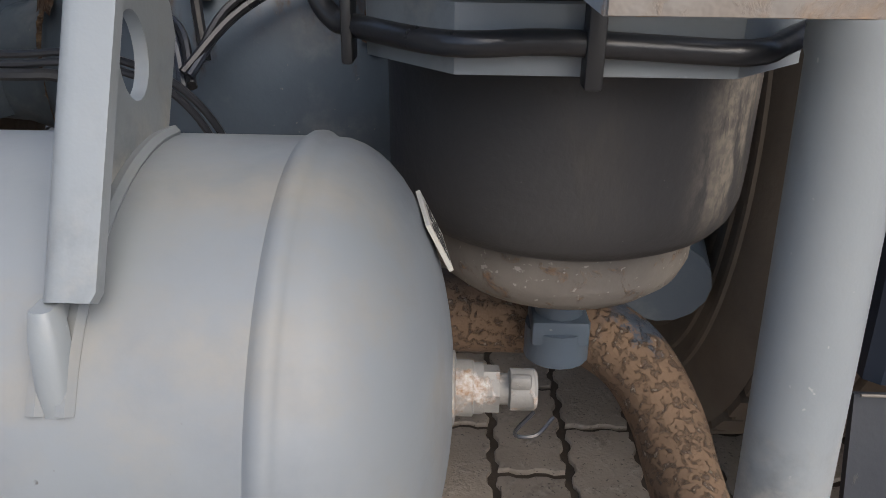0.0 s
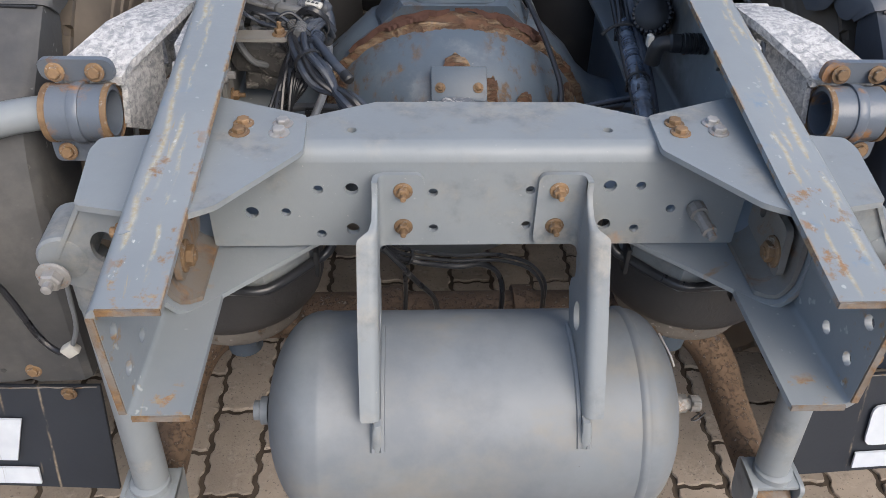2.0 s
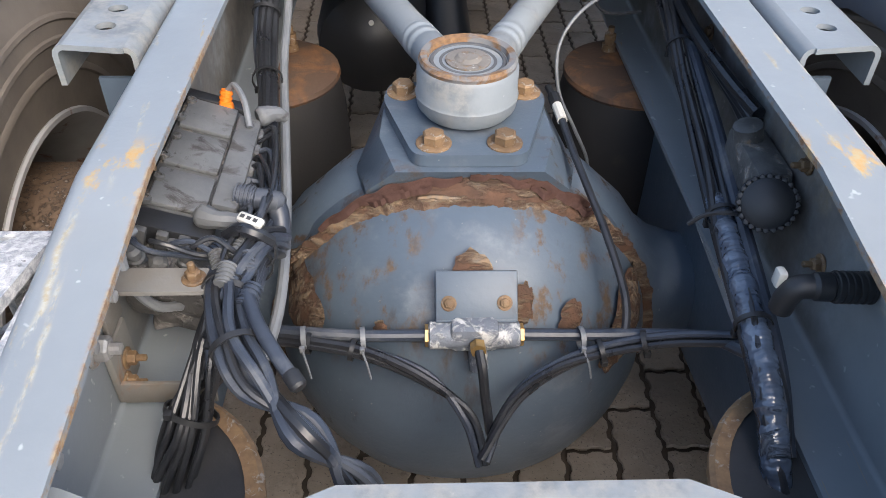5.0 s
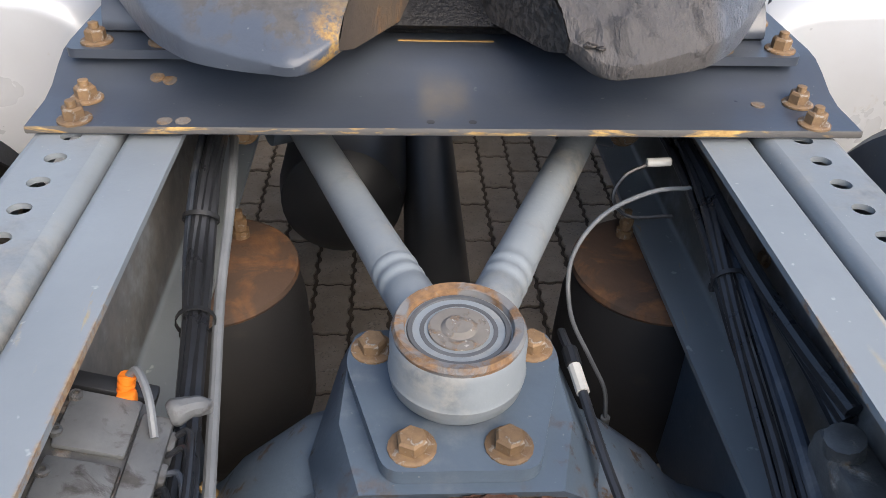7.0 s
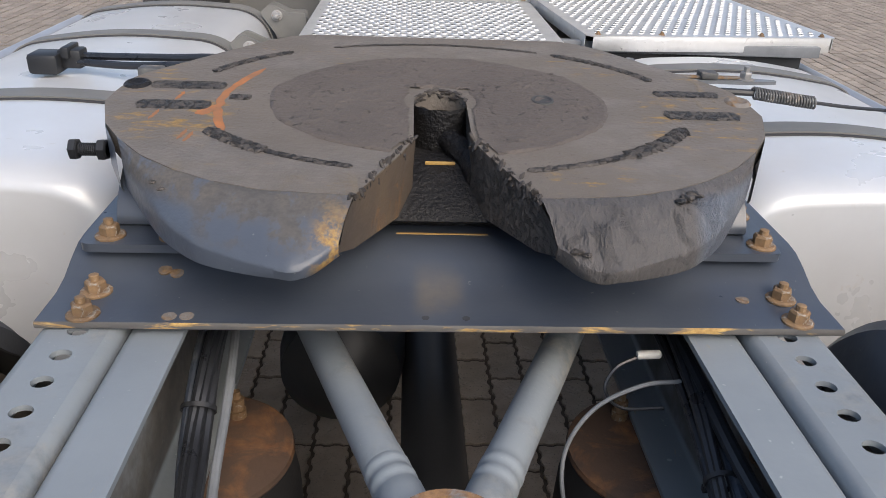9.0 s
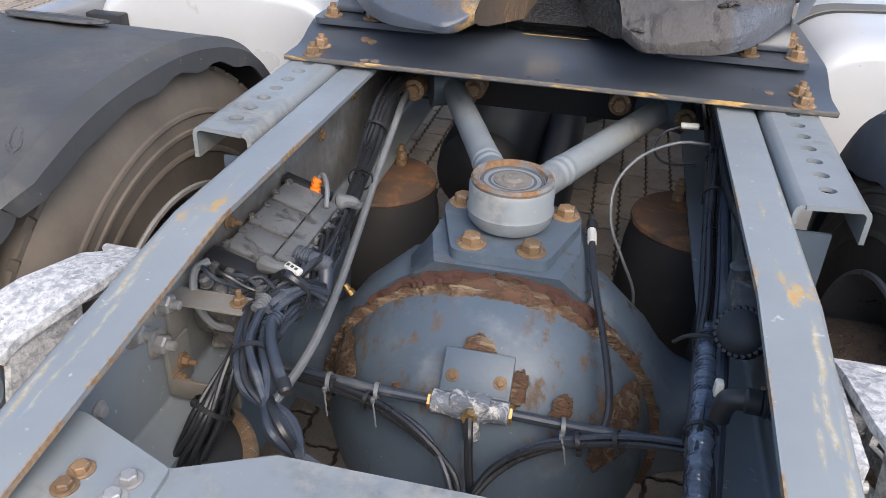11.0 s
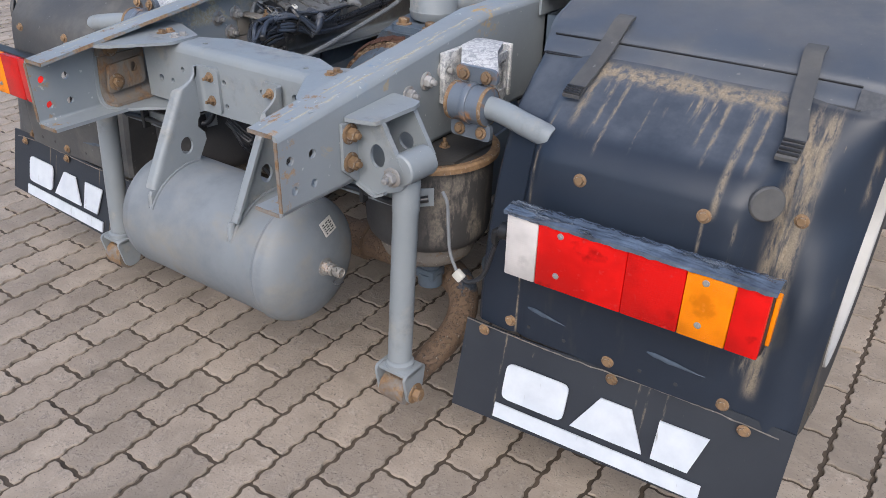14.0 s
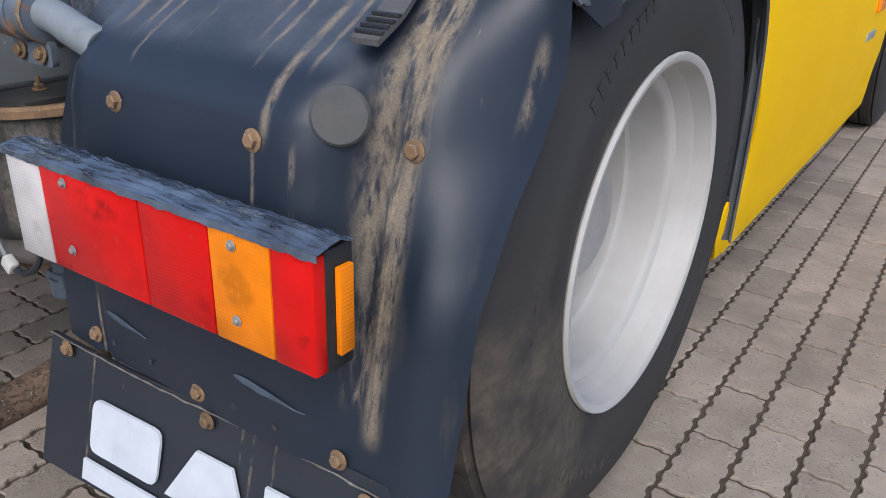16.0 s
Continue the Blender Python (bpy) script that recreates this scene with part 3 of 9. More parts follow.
def tube(bm, pts, r, segs=8, per=6, smooth=True):
    """A round bar or cable along points; r may be one number or one for each point of the line."""
    p = smooth_path(pts, per) if smooth else [Vector(q) for q in pts]
    t = (p[1] - p[0]).normalized()
    u = t.orthogonal().normalized()
    prev = None
    for i, c in enumerate(p):
        t = (p[min(i + 1, len(p) - 1)] - p[max(i - 1, 0)]).normalized()
        u = (u - t * u.dot(t)).normalized()
        v = t.cross(u)
        rr = r[min(i, len(r) - 1)] if isinstance(r, (list, tuple)) else r
        ring = [bm.verts.new(c + (u * math.cos(2 * math.pi * k / segs) + v * math.sin(2 * math.pi * k / segs)) * rr) for k in range(segs)]
        if prev:
            quad_ring(bm, prev, ring)
        else:
            bm.faces.new(ring)
        prev = ring
    bm.faces.new(prev)
    return bm


def plate(bm, outer, holes, put, depth):
    """A flat plate with holes through it: outlines in (a, b), put(a, b, w) gives the place, w from 0 to depth."""
    from mathutils.geometry import tessellate_polygon
    loops = [list(outer)] + [list(h) for h in holes]
    flat = [q for l in loops for q in l]
    tris = tessellate_polygon([[Vector((a, b, 0)) for a, b in l] for l in loops])
    f = [bm.verts.new(put(a, b, 0)) for a, b in flat]
    k = [bm.verts.new(put(a, b, depth)) for a, b in flat]
    for t in tris:
        for vs in (f, k):
            try:
                bm.faces.new([vs[i] for i in t])
            except ValueError:
                pass
    o = 0
    for l in loops:
        n = len(l)
        quad_ring(bm, f[o:o + n], k[o:o + n])
        o += n
    return bm


def ring2(a, b, r, n=14, ry=None):
    return [(a + r * math.cos(2 * math.pi * i / n), b + (ry or r) * math.sin(2 * math.pi * i / n)) for i in range(n)]


def rounded(pts, r, n=4):
    """A polygon with its corners rounded."""
    out = []
    m = len(pts)
    for i in range(m):
        p, q, s = Vector(pts[i - 1]), Vector(pts[i]), Vector(pts[(i + 1) % m])
        d1, d2 = p - q, s - q
        k = min(r, d1.length * 0.45, d2.length * 0.45)
        a, b = q + d1.normalized() * k, q + d2.normalized() * k
        for j in range(n + 1):
            t = j / n
            c = a * (1 - t) ** 2 + q * 2 * t * (1 - t) + b * t * t
            out.append((c.x, c.y))
    return out


def loft(bm, sections, closed=False, caps=False):
    rows = [[bm.verts.new(p) for p in s] for s in sections]
    for a, b in zip(rows, rows[1:]):
        quad_ring(bm, a, b, closed)
    if caps:
        bm.faces.new(rows[0])
        bm.faces.new(rows[-1])
    return rows


def shell(bm, sections, t):
    """A sheet of thickness t through rows of points."""
    loft(bm, sections)
    bmesh.ops.recalc_face_normals(bm, faces=bm.faces)
    bm.normal_update()
    old, fs = bm.verts[:], bm.faces[:]
    rim = [e for e in bm.edges if e.is_boundary]
    twin = {v: bm.verts.new(v.co + v.normal * t) for v in old}
    for f in fs:
        bm.faces.new([twin[v] for v in reversed(f.verts)])
    for e in rim:
        a, b = e.verts
        bm.faces.new((a, b, twin[b], twin[a]))
    return bm


def bolt_mesh(name, mat, r, head, washer, stud):
    bm = bmesh.new()
    if washer:
        lathe(bm, [(0, 0), (r * 1.75, 0), (r * 1.75, washer * 0.6), (r * 1.5, washer)], (0, 0, 0), segs=16, caps=False)
        lathe(bm, [(r * 1.5, washer), (0, washer)], (0, 0, 0), segs=16, caps=False)
    lathe(bm, [(r * 1.15, washer), (r * 1.15, washer + head * 0.8), (r * 0.95, washer + head), (0, washer + head)], (0, 0, 0), segs=6, caps=False)
    if stud:
        lathe(bm, [(r * 0.55, washer + head * 0.9), (r * 0.55, washer + head + stud), (r * 0.4, washer + head + stud * 1.1), (0, washer + head + stud * 1.1)], (0, 0, 0), segs=10, caps=False)
    return finish(bm, name, mat)


BOLTS = {
    "rust": bolt_mesh("bolt", m_bolt, 0.0068, 0.008, 0.0025, 0.009),
    "rust_cap": bolt_mesh("bolt", m_bolt, 0.0072, 0.006, 0.002, 0),
    "zinc": bolt_mesh("bolt", m_zinc, 0.0072, 0.006, 0.002, 0),
    "zinc_big": bolt_mesh("bolt", m_zinc, 0.0112, 0.013, 0.003, 0.010),
    "rust_big": bolt_mesh("bolt", m_bolt, 0.0135, 0.014, 0.003, 0),
    "rust_flat": bolt_mesh("bolt", m_bolt, 0.0115, 0.008, 0.004, 0.002),
    "rust_nut": bolt_mesh("bolt", m_bolt, 0.0115, 0.014, 0.004, 0.007),
    "small": bolt_mesh("bolt", m_bolt, 0.0055, 0.005, 0.002, 0.003),
    "screw": bolt_mesh("screw", m_zinc, 0.0035, 0.003, 0.001, 0),
    "hub": bolt_mesh("wheel_nut", m_zinc, 0.015, 0.02, 0.004, 0.02),
}


def bolt(parent, at, axis, kind="rust", turn=0.0, name="bolt"):
    ob = new(name, BOLTS[kind])
    ob.parent = parent
    base = parent.location if not parent.data else Vector((0, 0, 0))
    q = Vector((0, 0, 1)).rotation_difference(Vector(axis).normalized()).to_matrix().to_4x4()
    ob.matrix_basis = Matrix.Translation(Vector(at) - Vector(base)) @ q @ Matrix.Rotation(radians(turn + 17 * (at[0] * 31 + at[1] * 17) % 60), 4, "Z")
    return ob


# tank: faint dirt clouds and a few scratches
layer(m_tank, ((0.225, 0.222, 0.205), (0.205, 0.205, 0.195)), 7, (0.7, 1, 1), 0.55, 0.10, ((-0.1, 0.5), (-0.2, 0.5), (0.2, 0.7)), 0.05, 0.65, seed=24.0)
layer(m_tank, ((0.145, 0.165, 0.185), (0.165, 0.182, 0.198)), 5, (1, 1, 1), 0.54, 0.12, ((-0.1, 0.5), (-0.2, 0.5), (0.2, 0.7)), 0.05, 0.55, seed=4.0)
layer(m_frame, ((0.15, 0.165, 0.175), (0.30, 0.29, 0.26)), 7, (1, 1, 1), 0.58, 0.10, ((-0.1, 1.0), (-0.3, 2.5), (0.1, 1.1)), 0.05, 0.6, seed=7.0)
# mounting plate centre: brown reflection of the slot opening, painted in
layer(m_steel, ((0.115, 0.105, 0.095), (0.090, 0.088, 0.088)), 9, (1, 1, 1), 0.40, 0.12, ((-0.1, 0.030), (1.25, 1.345), (0.9, 1.1)), (0.012, 0.03, 0.02), 0.6, seed=2.0)
layer(m_ramp, ((0.088, 0.080, 0.072), (0.120, 0.106, 0.092)), 34, (1.4, 0.7, 0.8), 0.42, 0.10, ((0.08, 0.42), (1.1, 1.45), (1.0985, 1.3)), (0.02, 0.02, 0.009), 0.75, seed=9.0)
layer(m_ramp, ((0.075, 0.070, 0.066), (0.10, 0.092, 0.084)), 22, (1.2, 1.0, 1.0), 0.52, 0.05, ((0.10, 0.30), (1.1, 1.45), (1.075, 1.3)), (0.03, 0.02, 0.014), 0.72, seed=3.0)
layer(m_ramp, ((0.40, 0.25, 0.08), (0.24, 0.14, 0.06)), 40, (1, 1, 1), 0.50, 0.06, ((0.10, 0.150), (1.1, 1.30), (1.04, 1.10)), (0.012, 0.02, 0.02), 0.8, seed=19.0)
layer(m_ramp_caked, ((0.112, 0.124, 0.146), (0.088, 0.098, 0.118)), 10, (1, 1, 1), 0.30, 0.12, ((0.318, 0.50), (1.1, 1.6), (1.0, 1.110)), (0.014, 0.02, 0.006), 0.40, seed=23.0)
for _k, _b, _a in ((1, ((0.30, 0.47), (1.43, 1.62)), 0.58), (2, ((0.36, 0.47), (1.60, 1.72)), 0.61), (3, ((0.14, 0.36), (1.305, 1.38)), 0.62), (4, ((0.10, 0.33), (1.72, 1.87)), 0.62)):
    layer(m_wheel_top, ((0.34, 0.20, 0.055), (0.20, 0.135, 0.06)), 26, (0.7, 2.2, 1), _a, 0.05, (*_b, (1.0, 1.3)), (0.03, 0.03, 0.01), 0.7, seed=80.0 + _k)
layer(m_wheel_top, ((0.175, 0.155, 0.135), (0.14, 0.125, 0.11)), 5, (0.6, 1.5, 1), 0.52, 0.12, ((-0.1, 0.5), (1.2, 1.95), (1.0, 1.3)), 0.05, 0.55, seed=90.0)
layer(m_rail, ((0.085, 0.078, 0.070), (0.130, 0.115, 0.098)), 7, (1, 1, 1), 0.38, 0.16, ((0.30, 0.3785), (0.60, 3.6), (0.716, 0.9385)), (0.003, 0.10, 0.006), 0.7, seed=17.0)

# oily runs and rust stains down the axle cover
layer(m_axle, ((0.085, 0.058, 0.040), (0.050, 0.052, 0.056)), 11, (1.6, 1.0, 0.5), 0.66, 0.07, ((-0.1, 0.29), (0.6, 0.90), (0.42, 0.80)), (0.03, 0.02, 0.03), 0.7, seed=11.0)
layer(m_axle, ((0.15, 0.175, 0.20), (0.12, 0.14, 0.165)), 8, (1, 1, 1), 0.60, 0.08, ((-0.1, 0.60), (0.5, 1.2), (0.3, 0.85)), (0.03, 0.05, 0.05), 0.5, seed=14.0)


# ---- chassis frame ----
def rail_top(y):
    return 0.857 + 0.093 * min(max((y + 0.03) / 0.66, 0), 1)


frame_ob = thing("chassis_frame", "grey painted steel truck chassis frame, rear end, rusty scratched edges", "truck frame", (0, 0.5, 0.70))


def rail(s):
    bm = bmesh.new()
    ys = [-0.03, 0.10, 0.35, 0.58, 0.63, 0.68, 1.2, 2.0, 3.6]
    zb = 0.70
    up = [(y, rail_top(y) - 0.014) for y in ys]
    outer = [(ys[0], zb + 0.014)] + up + [(ys[-1], zb + 0.014)]
    holes = [ring2(a, b, 0.009 if b > 0.77 else 0.0085, 12) for a, b in ((-0.004, 0.803), (0.052, 0.800), (0.002, 0.744), (0.052, 0.742))]
    plate(bm, outer, holes, lambda a, b, w: (0.385 - w, a, b), 0.008)
    for sign, edge in ((1, rail_top), (-1, lambda y: zb)):
        secs = []
        for y in ys:
            z = edge(y)
            o = [(0.385 - 0.014 * (1 - math.cos(t)), z - sign * 0.014 * (1 - math.sin(t))) for t in (0, 0.52, 1.05, 1.571)]
            i = [(0.377 - 0.006 * (1 - math.cos(t)), z - sign * (0.014 - 0.006 * math.sin(t))) for t in (1.571, 1.05, 0.52, 0)]
            prof = o + [(0.315, z), (0.315, z - sign * 0.008)] + i
            secs.append([(x, y, q) for x, q in prof])
        loft(bm, secs, True, True)
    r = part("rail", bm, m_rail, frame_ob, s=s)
    # worn rust line on the cut end and inner edge
    bm = bmesh.new()
    box(bm, 0.3775, 0.3848, -0.0325, -0.0295, zb + 0.012, 0.845)
    box(bm, 0.3155, 0.374, -0.0325, -0.0295, 0.8495, 0.8565)
    box(bm, 0.3155, 0.374, -0.0325, -0.0295, zb + 0.0005, zb + 0.0075)
    part("cut_edge", bm, m_edge, r, "rusty cut end of the rail", s=s)
    for y, z in ((0.335, 0.835), (0.395, 0.850), (0.455, 0.862)):
        bolt(r, (s * 0.386, y, z), (s, 0, 0), "zinc_big")
    for y, z in ((0.42, 0.80), (0.50, 0.845), (0.75, 0.87), (0.66, 0.80)):
        bolt(r, (s * 0.376, y, z), (-s, 0, 0), "zinc" if y < 0.6 else "rust")
    for y, z in ((0.78, 0.90), (1.00, 0.905), (1.06, 0.90), (1.12, 0.86), (1.18, 0.91), (1.30, 0.88), (0.92, 0.905)):
        bolt(r, (s * 0.376, y, z), (-s, 0, 0), "rust_cap")
    return r


for s in (-1, 1):
    rail(s)

BEAM_HOLES = ((-0.284, 0.769), (-0.242, 0.769), (-0.2, 0.803), (-0.159, 0.804), (-0.2, 0.735), (-0.16, 0.743), (-0.059, 0.798), (-0.058, 0.743),
              (0.062, 0.801), (0.061, 0.747), (0.161, 0.807), (0.2, 0.807), (0.162, 0.748), (0.202, 0.741), (0.244, 0.772), (0.284, 0.769))


def cross_member():
    bm = bmesh.new()
    big = {(-0.284, 0.769), (-0.159, 0.804), (0.161, 0.807), (0.162, 0.748), (-0.16, 0.743)}
    plate(bm, [(-0.337, 0.716), (0.337, 0.716), (0.337, 0.842), (-0.337, 0.842)],
          [ring2(a, b, 0.0085 if (a, b) in big else 0.0062, 14) for a, b in BEAM_HOLES], lambda a, b, w: (a, 0.238 + w, b), 0.007)
    xs = (-0.337, 0.337)
    arc = [(0.238 + 0.020 * (1 - math.cos(t)), 0.842 + 0.020 * math.sin(t)) for t in (0, 0.4, 0.8, 1.2, 1.571)]
    arc2 = [(0.245 + 0.013 * (1 - math.cos(t)), 0.842 + 0.013 * math.sin(t)) for t in (1.571, 1.2, 0.8, 0.4, 0)]
    loft(bm, [[(x, y, z) for y, z in arc + arc2] for x in xs], True, True)
    top = [(-0.337, 0.258), (0.337, 0.258), (0.337, 0.300), (0.215, 0.312), (0.13, 0.352), (-0.13, 0.352), (-0.215, 0.312), (-0.337, 0.300)]
    plate(bm, top, [ring2(-0.158, 0.28, 0.0062), ring2(0.158, 0.28, 0.0062)], lambda a, b, w: (a, b, 0.862 - w), 0.007)
    return part("cross_member", bm, m_frame, frame_ob, "grey pressed steel cross member with punched holes")


beam = cross_member()
bm = bmesh.new()
lathe(bm, [(0.012, 0), (0.012, 0.014), (0.008, 0.015), (0.008, 0.038), (0.0095, 0.039), (0.0095, 0.046), (0.0055, 0.047), (0.0055, 0.056), (0, 0.056)], (0.275, 0.237, 0.775), (0.15, -1, -0.15), 10)
part("vent_fitting", bm, m_zinc, beam, "steel air fitting")


def gusset(s):
    bm = bmesh.new()
    pts = rounded([(0.214, 0.306), (0.211, 0.224), (0.292, 0.112), (0.376, 0.060), (0.376, 0.35), (0.329, 0.350)], 0.006, 2)
    plate(bm, pts, [], lambda a, b, w: (a, b, 0.8695 - w + (a - 0.3) * 0.02), 0.007)
    g = part("gusset", bm, m_frame, frame_ob, "grey gusset plate with bolts and a rusty edge", s=s)
    for i, (x, y) in enumerate(((0.241, 0.284), (0.288, 0.283), (0.243, 0.262), (0.290, 0.262))):
        kind = "rust_cap" if (s > 0) == (i in (0, 2)) else "zinc"
        bolt(g, (s * x, y, 0.8695 + (x - 0.3) * 0.02), (0, 0, 1), kind)
    # lower plate under the beam, bent up against the rail's web, with packing plates inside the bend
    def bent(x_in, off, z_top, y_front):
        line = [(x_in + (0.338 - x_in) * k / 6, 0.7085 + off) for k in range(7)]
        r = 0.036 - off
        line += [(0.338 + r * math.sin(a), 0.7085 + off + r * (1 - math.cos(a))) for a in (0.3, 0.6, 0.9, 1.2, 1.45)]
        line += [(0.3755 - off, 0.7085 + 0.036 + (z_top - 0.745) * k / 4) for k in range(1, 5)]
        rows = []
        for x, z in line:
            y = float(np.interp(x, (0.20, 0.222, 0.338, 0.352), (0.262, 0.243, 0.132, 0.120)))
            if z > 0.75:
                y = 0.120 + (z - 0.75) * 0.10
            rows.append([(x, max(y, 0.120) + off * 0.9 + (y_front - y) * k / 3, z) for k in range(4)])
        bm = bmesh.new()
        shell(bm, rows, 0.007)
        return bm

    part("lower_gusset", bent(0.20, 0.0, 0.838, 0.40), m_gusset, frame_ob, "grey bent gusset plate with a dusty rusted edge", s=s)
    a = part("packing_plate", bent(0.335, 0.0085, 0.825, 0.248), m_rustplate if s > 0 else m_rustbrown, frame_ob, "rust-stained packing plate", s=s)
    bm = bmesh.new()
    plate(bm, rounded([(0.136, 0.740), (0.240, 0.748), (0.240, 0.812), (0.146, 0.806)], 0.012, 4), [ring2(0.212, 0.790, 0.009, 14, 0.012)], lambda a, b, w: (0.3595 - w, a, b), 0.009)
    part("rusty_pad", bm, m_rustplate if s > 0 else m_rustbrown, frame_ob, "rust-streaked pad with an oval hole", s=s)
    bolt(a, (s * 0.3508, 0.160, 0.764), (-s, 0, 0), "rust_flat")
    bm = bmesh.new()
    plate(bm, rounded([(0.128, 0.826), (0.235, 0.832), (0.235, 0.858), (0.135, 0.858)], 0.010, 4), [], lambda a, b, w: (0.372 - w, a, b), 0.010)
    u = part("upper_pad", bm, m_rustplate if s > 0 else m_rustbrown, frame_ob, "rust-stained upper pad", s=s)
    bolt(u, (s * 0.3622, 0.165, 0.842), (-s, 0, 0), "rust_flat")
    # outer mounting channel with a row of holes
    bm = bmesh.new()
    holes = [ring2(0.438, 0.922 + 0.0515 * k, 0.0125, 14, 0.011) for k in range(18)]
    plate(bm, [(0.402, 0.862), (0.474, 0.872), (0.474, 1.92), (0.402, 1.92)], holes, lambda a, b, w: (a, b, 0.957 - w), 0.007)
    for x, d in ((0.402, -1), (0.474, 1)):
        secs = []
        for y in (0.865 if d < 0 else 0.872, 1.92):
            o = [(x + d * 0.014 * math.sin(t), 0.957 - 0.014 * (1 - math.cos(t))) for t in (0, 0.5, 1.05, 1.571)]
            i = [(x + d * 0.007 * math.sin(t), 0.950 - 0.007 * (1 - math.cos(t))) for t in (1.571, 1.05, 0.5, 0)]
            secs.append([(p, y, q) for p, q in o + [(x + d * 0.014, 0.905), (x + d * 0.007, 0.905)] + i])
        loft(bm, secs, True, True)
    part("mounting_channel", bm, m_frame, frame_ob, "grey channel with a row of round holes", s=s)
    bm = bmesh.new()
    plate(bm, [(0.389, 0.62), (0.455, 0.62), (0.455, 0.90), (0.389, 0.90)], [], lambda a, b, w: (a, 0.90 + w, b), 0.006)
    plate(bm, [(0.90, 0.62), (1.15, 0.62), (1.15, 0.90), (0.90, 0.90)], [], lambda a, b, w: (0.389 + w, a, b), 0.006)
    part("channel_bracket", bm, m_axle, frame_ob, s=s)


for s in (-1, 1):
    gusset(s)


# nuts of the mudguard support, through the rail's web
for _y, _z in ((0.564, 0.852), (0.503, 0.848), (0.541, 0.806)):
    bolt(frame_ob, (-0.3765, _y, _z), (1, 0, 0), "zinc_big")


# ---- air tank ----
def air_tank():
    ty, tz, R = 0.170, 0.469, 0.1425
    t = thing("air_tank", "grey painted steel compressed-air tank slung under the cross member", "air tank", (0, ty, tz - R))
    bm = bmesh.new()
    prof = []
    for k in range(15):
        a = k / 14 * math.pi / 2
        prof.append((R * math.sin(a), -0.212 - 0.074 * math.cos(a)))
    prof += [(R + 0.0012, -0.208), (R + 0.0012, -0.203), (R, -0.199), (R, 0.2045), (R + 0.0016, 0.2065), (R + 0.0030, 0.2090), (R + 0.0032, 0.2115), (R + 0.0030, 0.2140), (R + 0.0012, 0.2165), (R - 0.0004, 0.2185)]
    for k in range(13, -1, -1):
        a = k / 14 * math.pi / 2
        prof.append((R * math.sin(a), 0.2185 + 0.0665 * math.cos(a)))
    lathe(bm, prof, (0, ty, tz), (1, 0, 0), 64, caps=False)
    shell_ob = part("shell", bm, m_tank, t)
    # valves
    bm = bmesh.new()
    o = (0.279, ty, tz + 0.004)
    lathe(bm, [(0.021, 0), (0.021, 0.006), (0.016, 0.007), (0.016, 0.016), (0.0145, 0.017), (0.0145, 0.022)], o, (1, 0, 0), 20)
    lathe(bm, [(0.0135, 0.022), (0.0135, 0.031)], o, (1, 0, 0), 6)
    part("valve_body", bm, m_dull, t)
    bm = bmesh.new()
    lathe(bm, [(0.009, 0.030), (0.009, 0.036), (0.012, 0.037), (0.012, 0.050), (0.010, 0.052), (0.010, 0.049), (0, 0.049)], o, (1, 0, 0), 14)
    box(bm, o[0] + 0.036, o[0] + 0.048, o[1] - 0.014, o[1] - 0.008, o[2] + 0.008, o[2] + 0.016, 0.002)
    part("test_coupling", bm, m_dull, t, "dull metal test coupling")
    bm = bmesh.new()
    tube(bm, [(o[0] + 0.05, o[1] - 0.013, o[2] - 0.006), (o[0] + 0.040, o[1] - 0.014, o[2] - 0.020), (o[0] + 0.052, o[1] - 0.010, o[2] - 0.024), (o[0] + 0.062, o[1] - 0.006, o[2] - 0.014)], 0.0012, 5)
    part("drain_ring", bm, m_cable, t)
    bm = bmesh.new()
    lathe(bm, [(0.020, 0), (0.020, 0.010), (0.014, 0.012), (0.014, 0.020), (0, 0.020)], (-0.288, ty, tz + 0.004), (-1, 0, 0), 16)
    part("plug", bm, m_tank, t)
    # data plate on the dome
    bm = bmesh.new()
    nrm = Vector((0.90, 0.12, 0.42)).normalized()
    m = Matrix.Translation((0.2720, ty + 0.027, tz + 0.088)) @ nrm.to_track_quat("Z", "Y").to_matrix().to_4x4() @ Matrix.Rotation(radians(8), 4, "Z")
    box(bm, -0.020, 0.020, -0.016, 0.016, -0.001, 0.0015, 0, m)
    plt = part("data_plate", bm, m_tag, t, "small white data plate")
    bm = bmesh.new()
    for k in range(5):
        for j in range(3):
            box(bm, -0.016 + 0.011 * j, -0.016 + 0.011 * j + (0.006 + 0.003 * ((k + j) % 2)), -0.012 + 0.005 * k, -0.0095 + 0.005 * k, 0.0014, 0.0019, 0, m)
    part("print", bm, m_ink, plt)
    for s in (-1, 1):
        bm = bmesh.new()
        cx = 0.126
        # side plate, in the (y, z) plane, hugging the tank
        hug = []
        for k in range(9):
            a = radians(151 - 71 * k / 8)
            hug.append((ty + (R + 0.001) * math.cos(a) * 0.99, tz + (R + 0.001) * math.sin(a)))
        out = [(0.051, 0.516), (0.048, 0.530), (0.050, 0.572), (0.0716, 0.5789), (0.1761, 0.7703), (0.1778, 0.7771), (0.190, 0.7838), (0.2060, 0.7953), (0.2115, 0.809), (0.2130, 0.829), (0.2130, 0.725), (0.212, 0.714), (0.205, 0.706), (0.203, 0.690), (0.220, 0.672), (0.222, 0.655)]
        out = out + [q for q in reversed(hug)] + [(0.058, 0.516)]
        plate(bm, out, [ring2(0.165, 0.655, 0.017, 20, 0.021)], lambda a, b, w: (cx + w, a, b), 0.007)
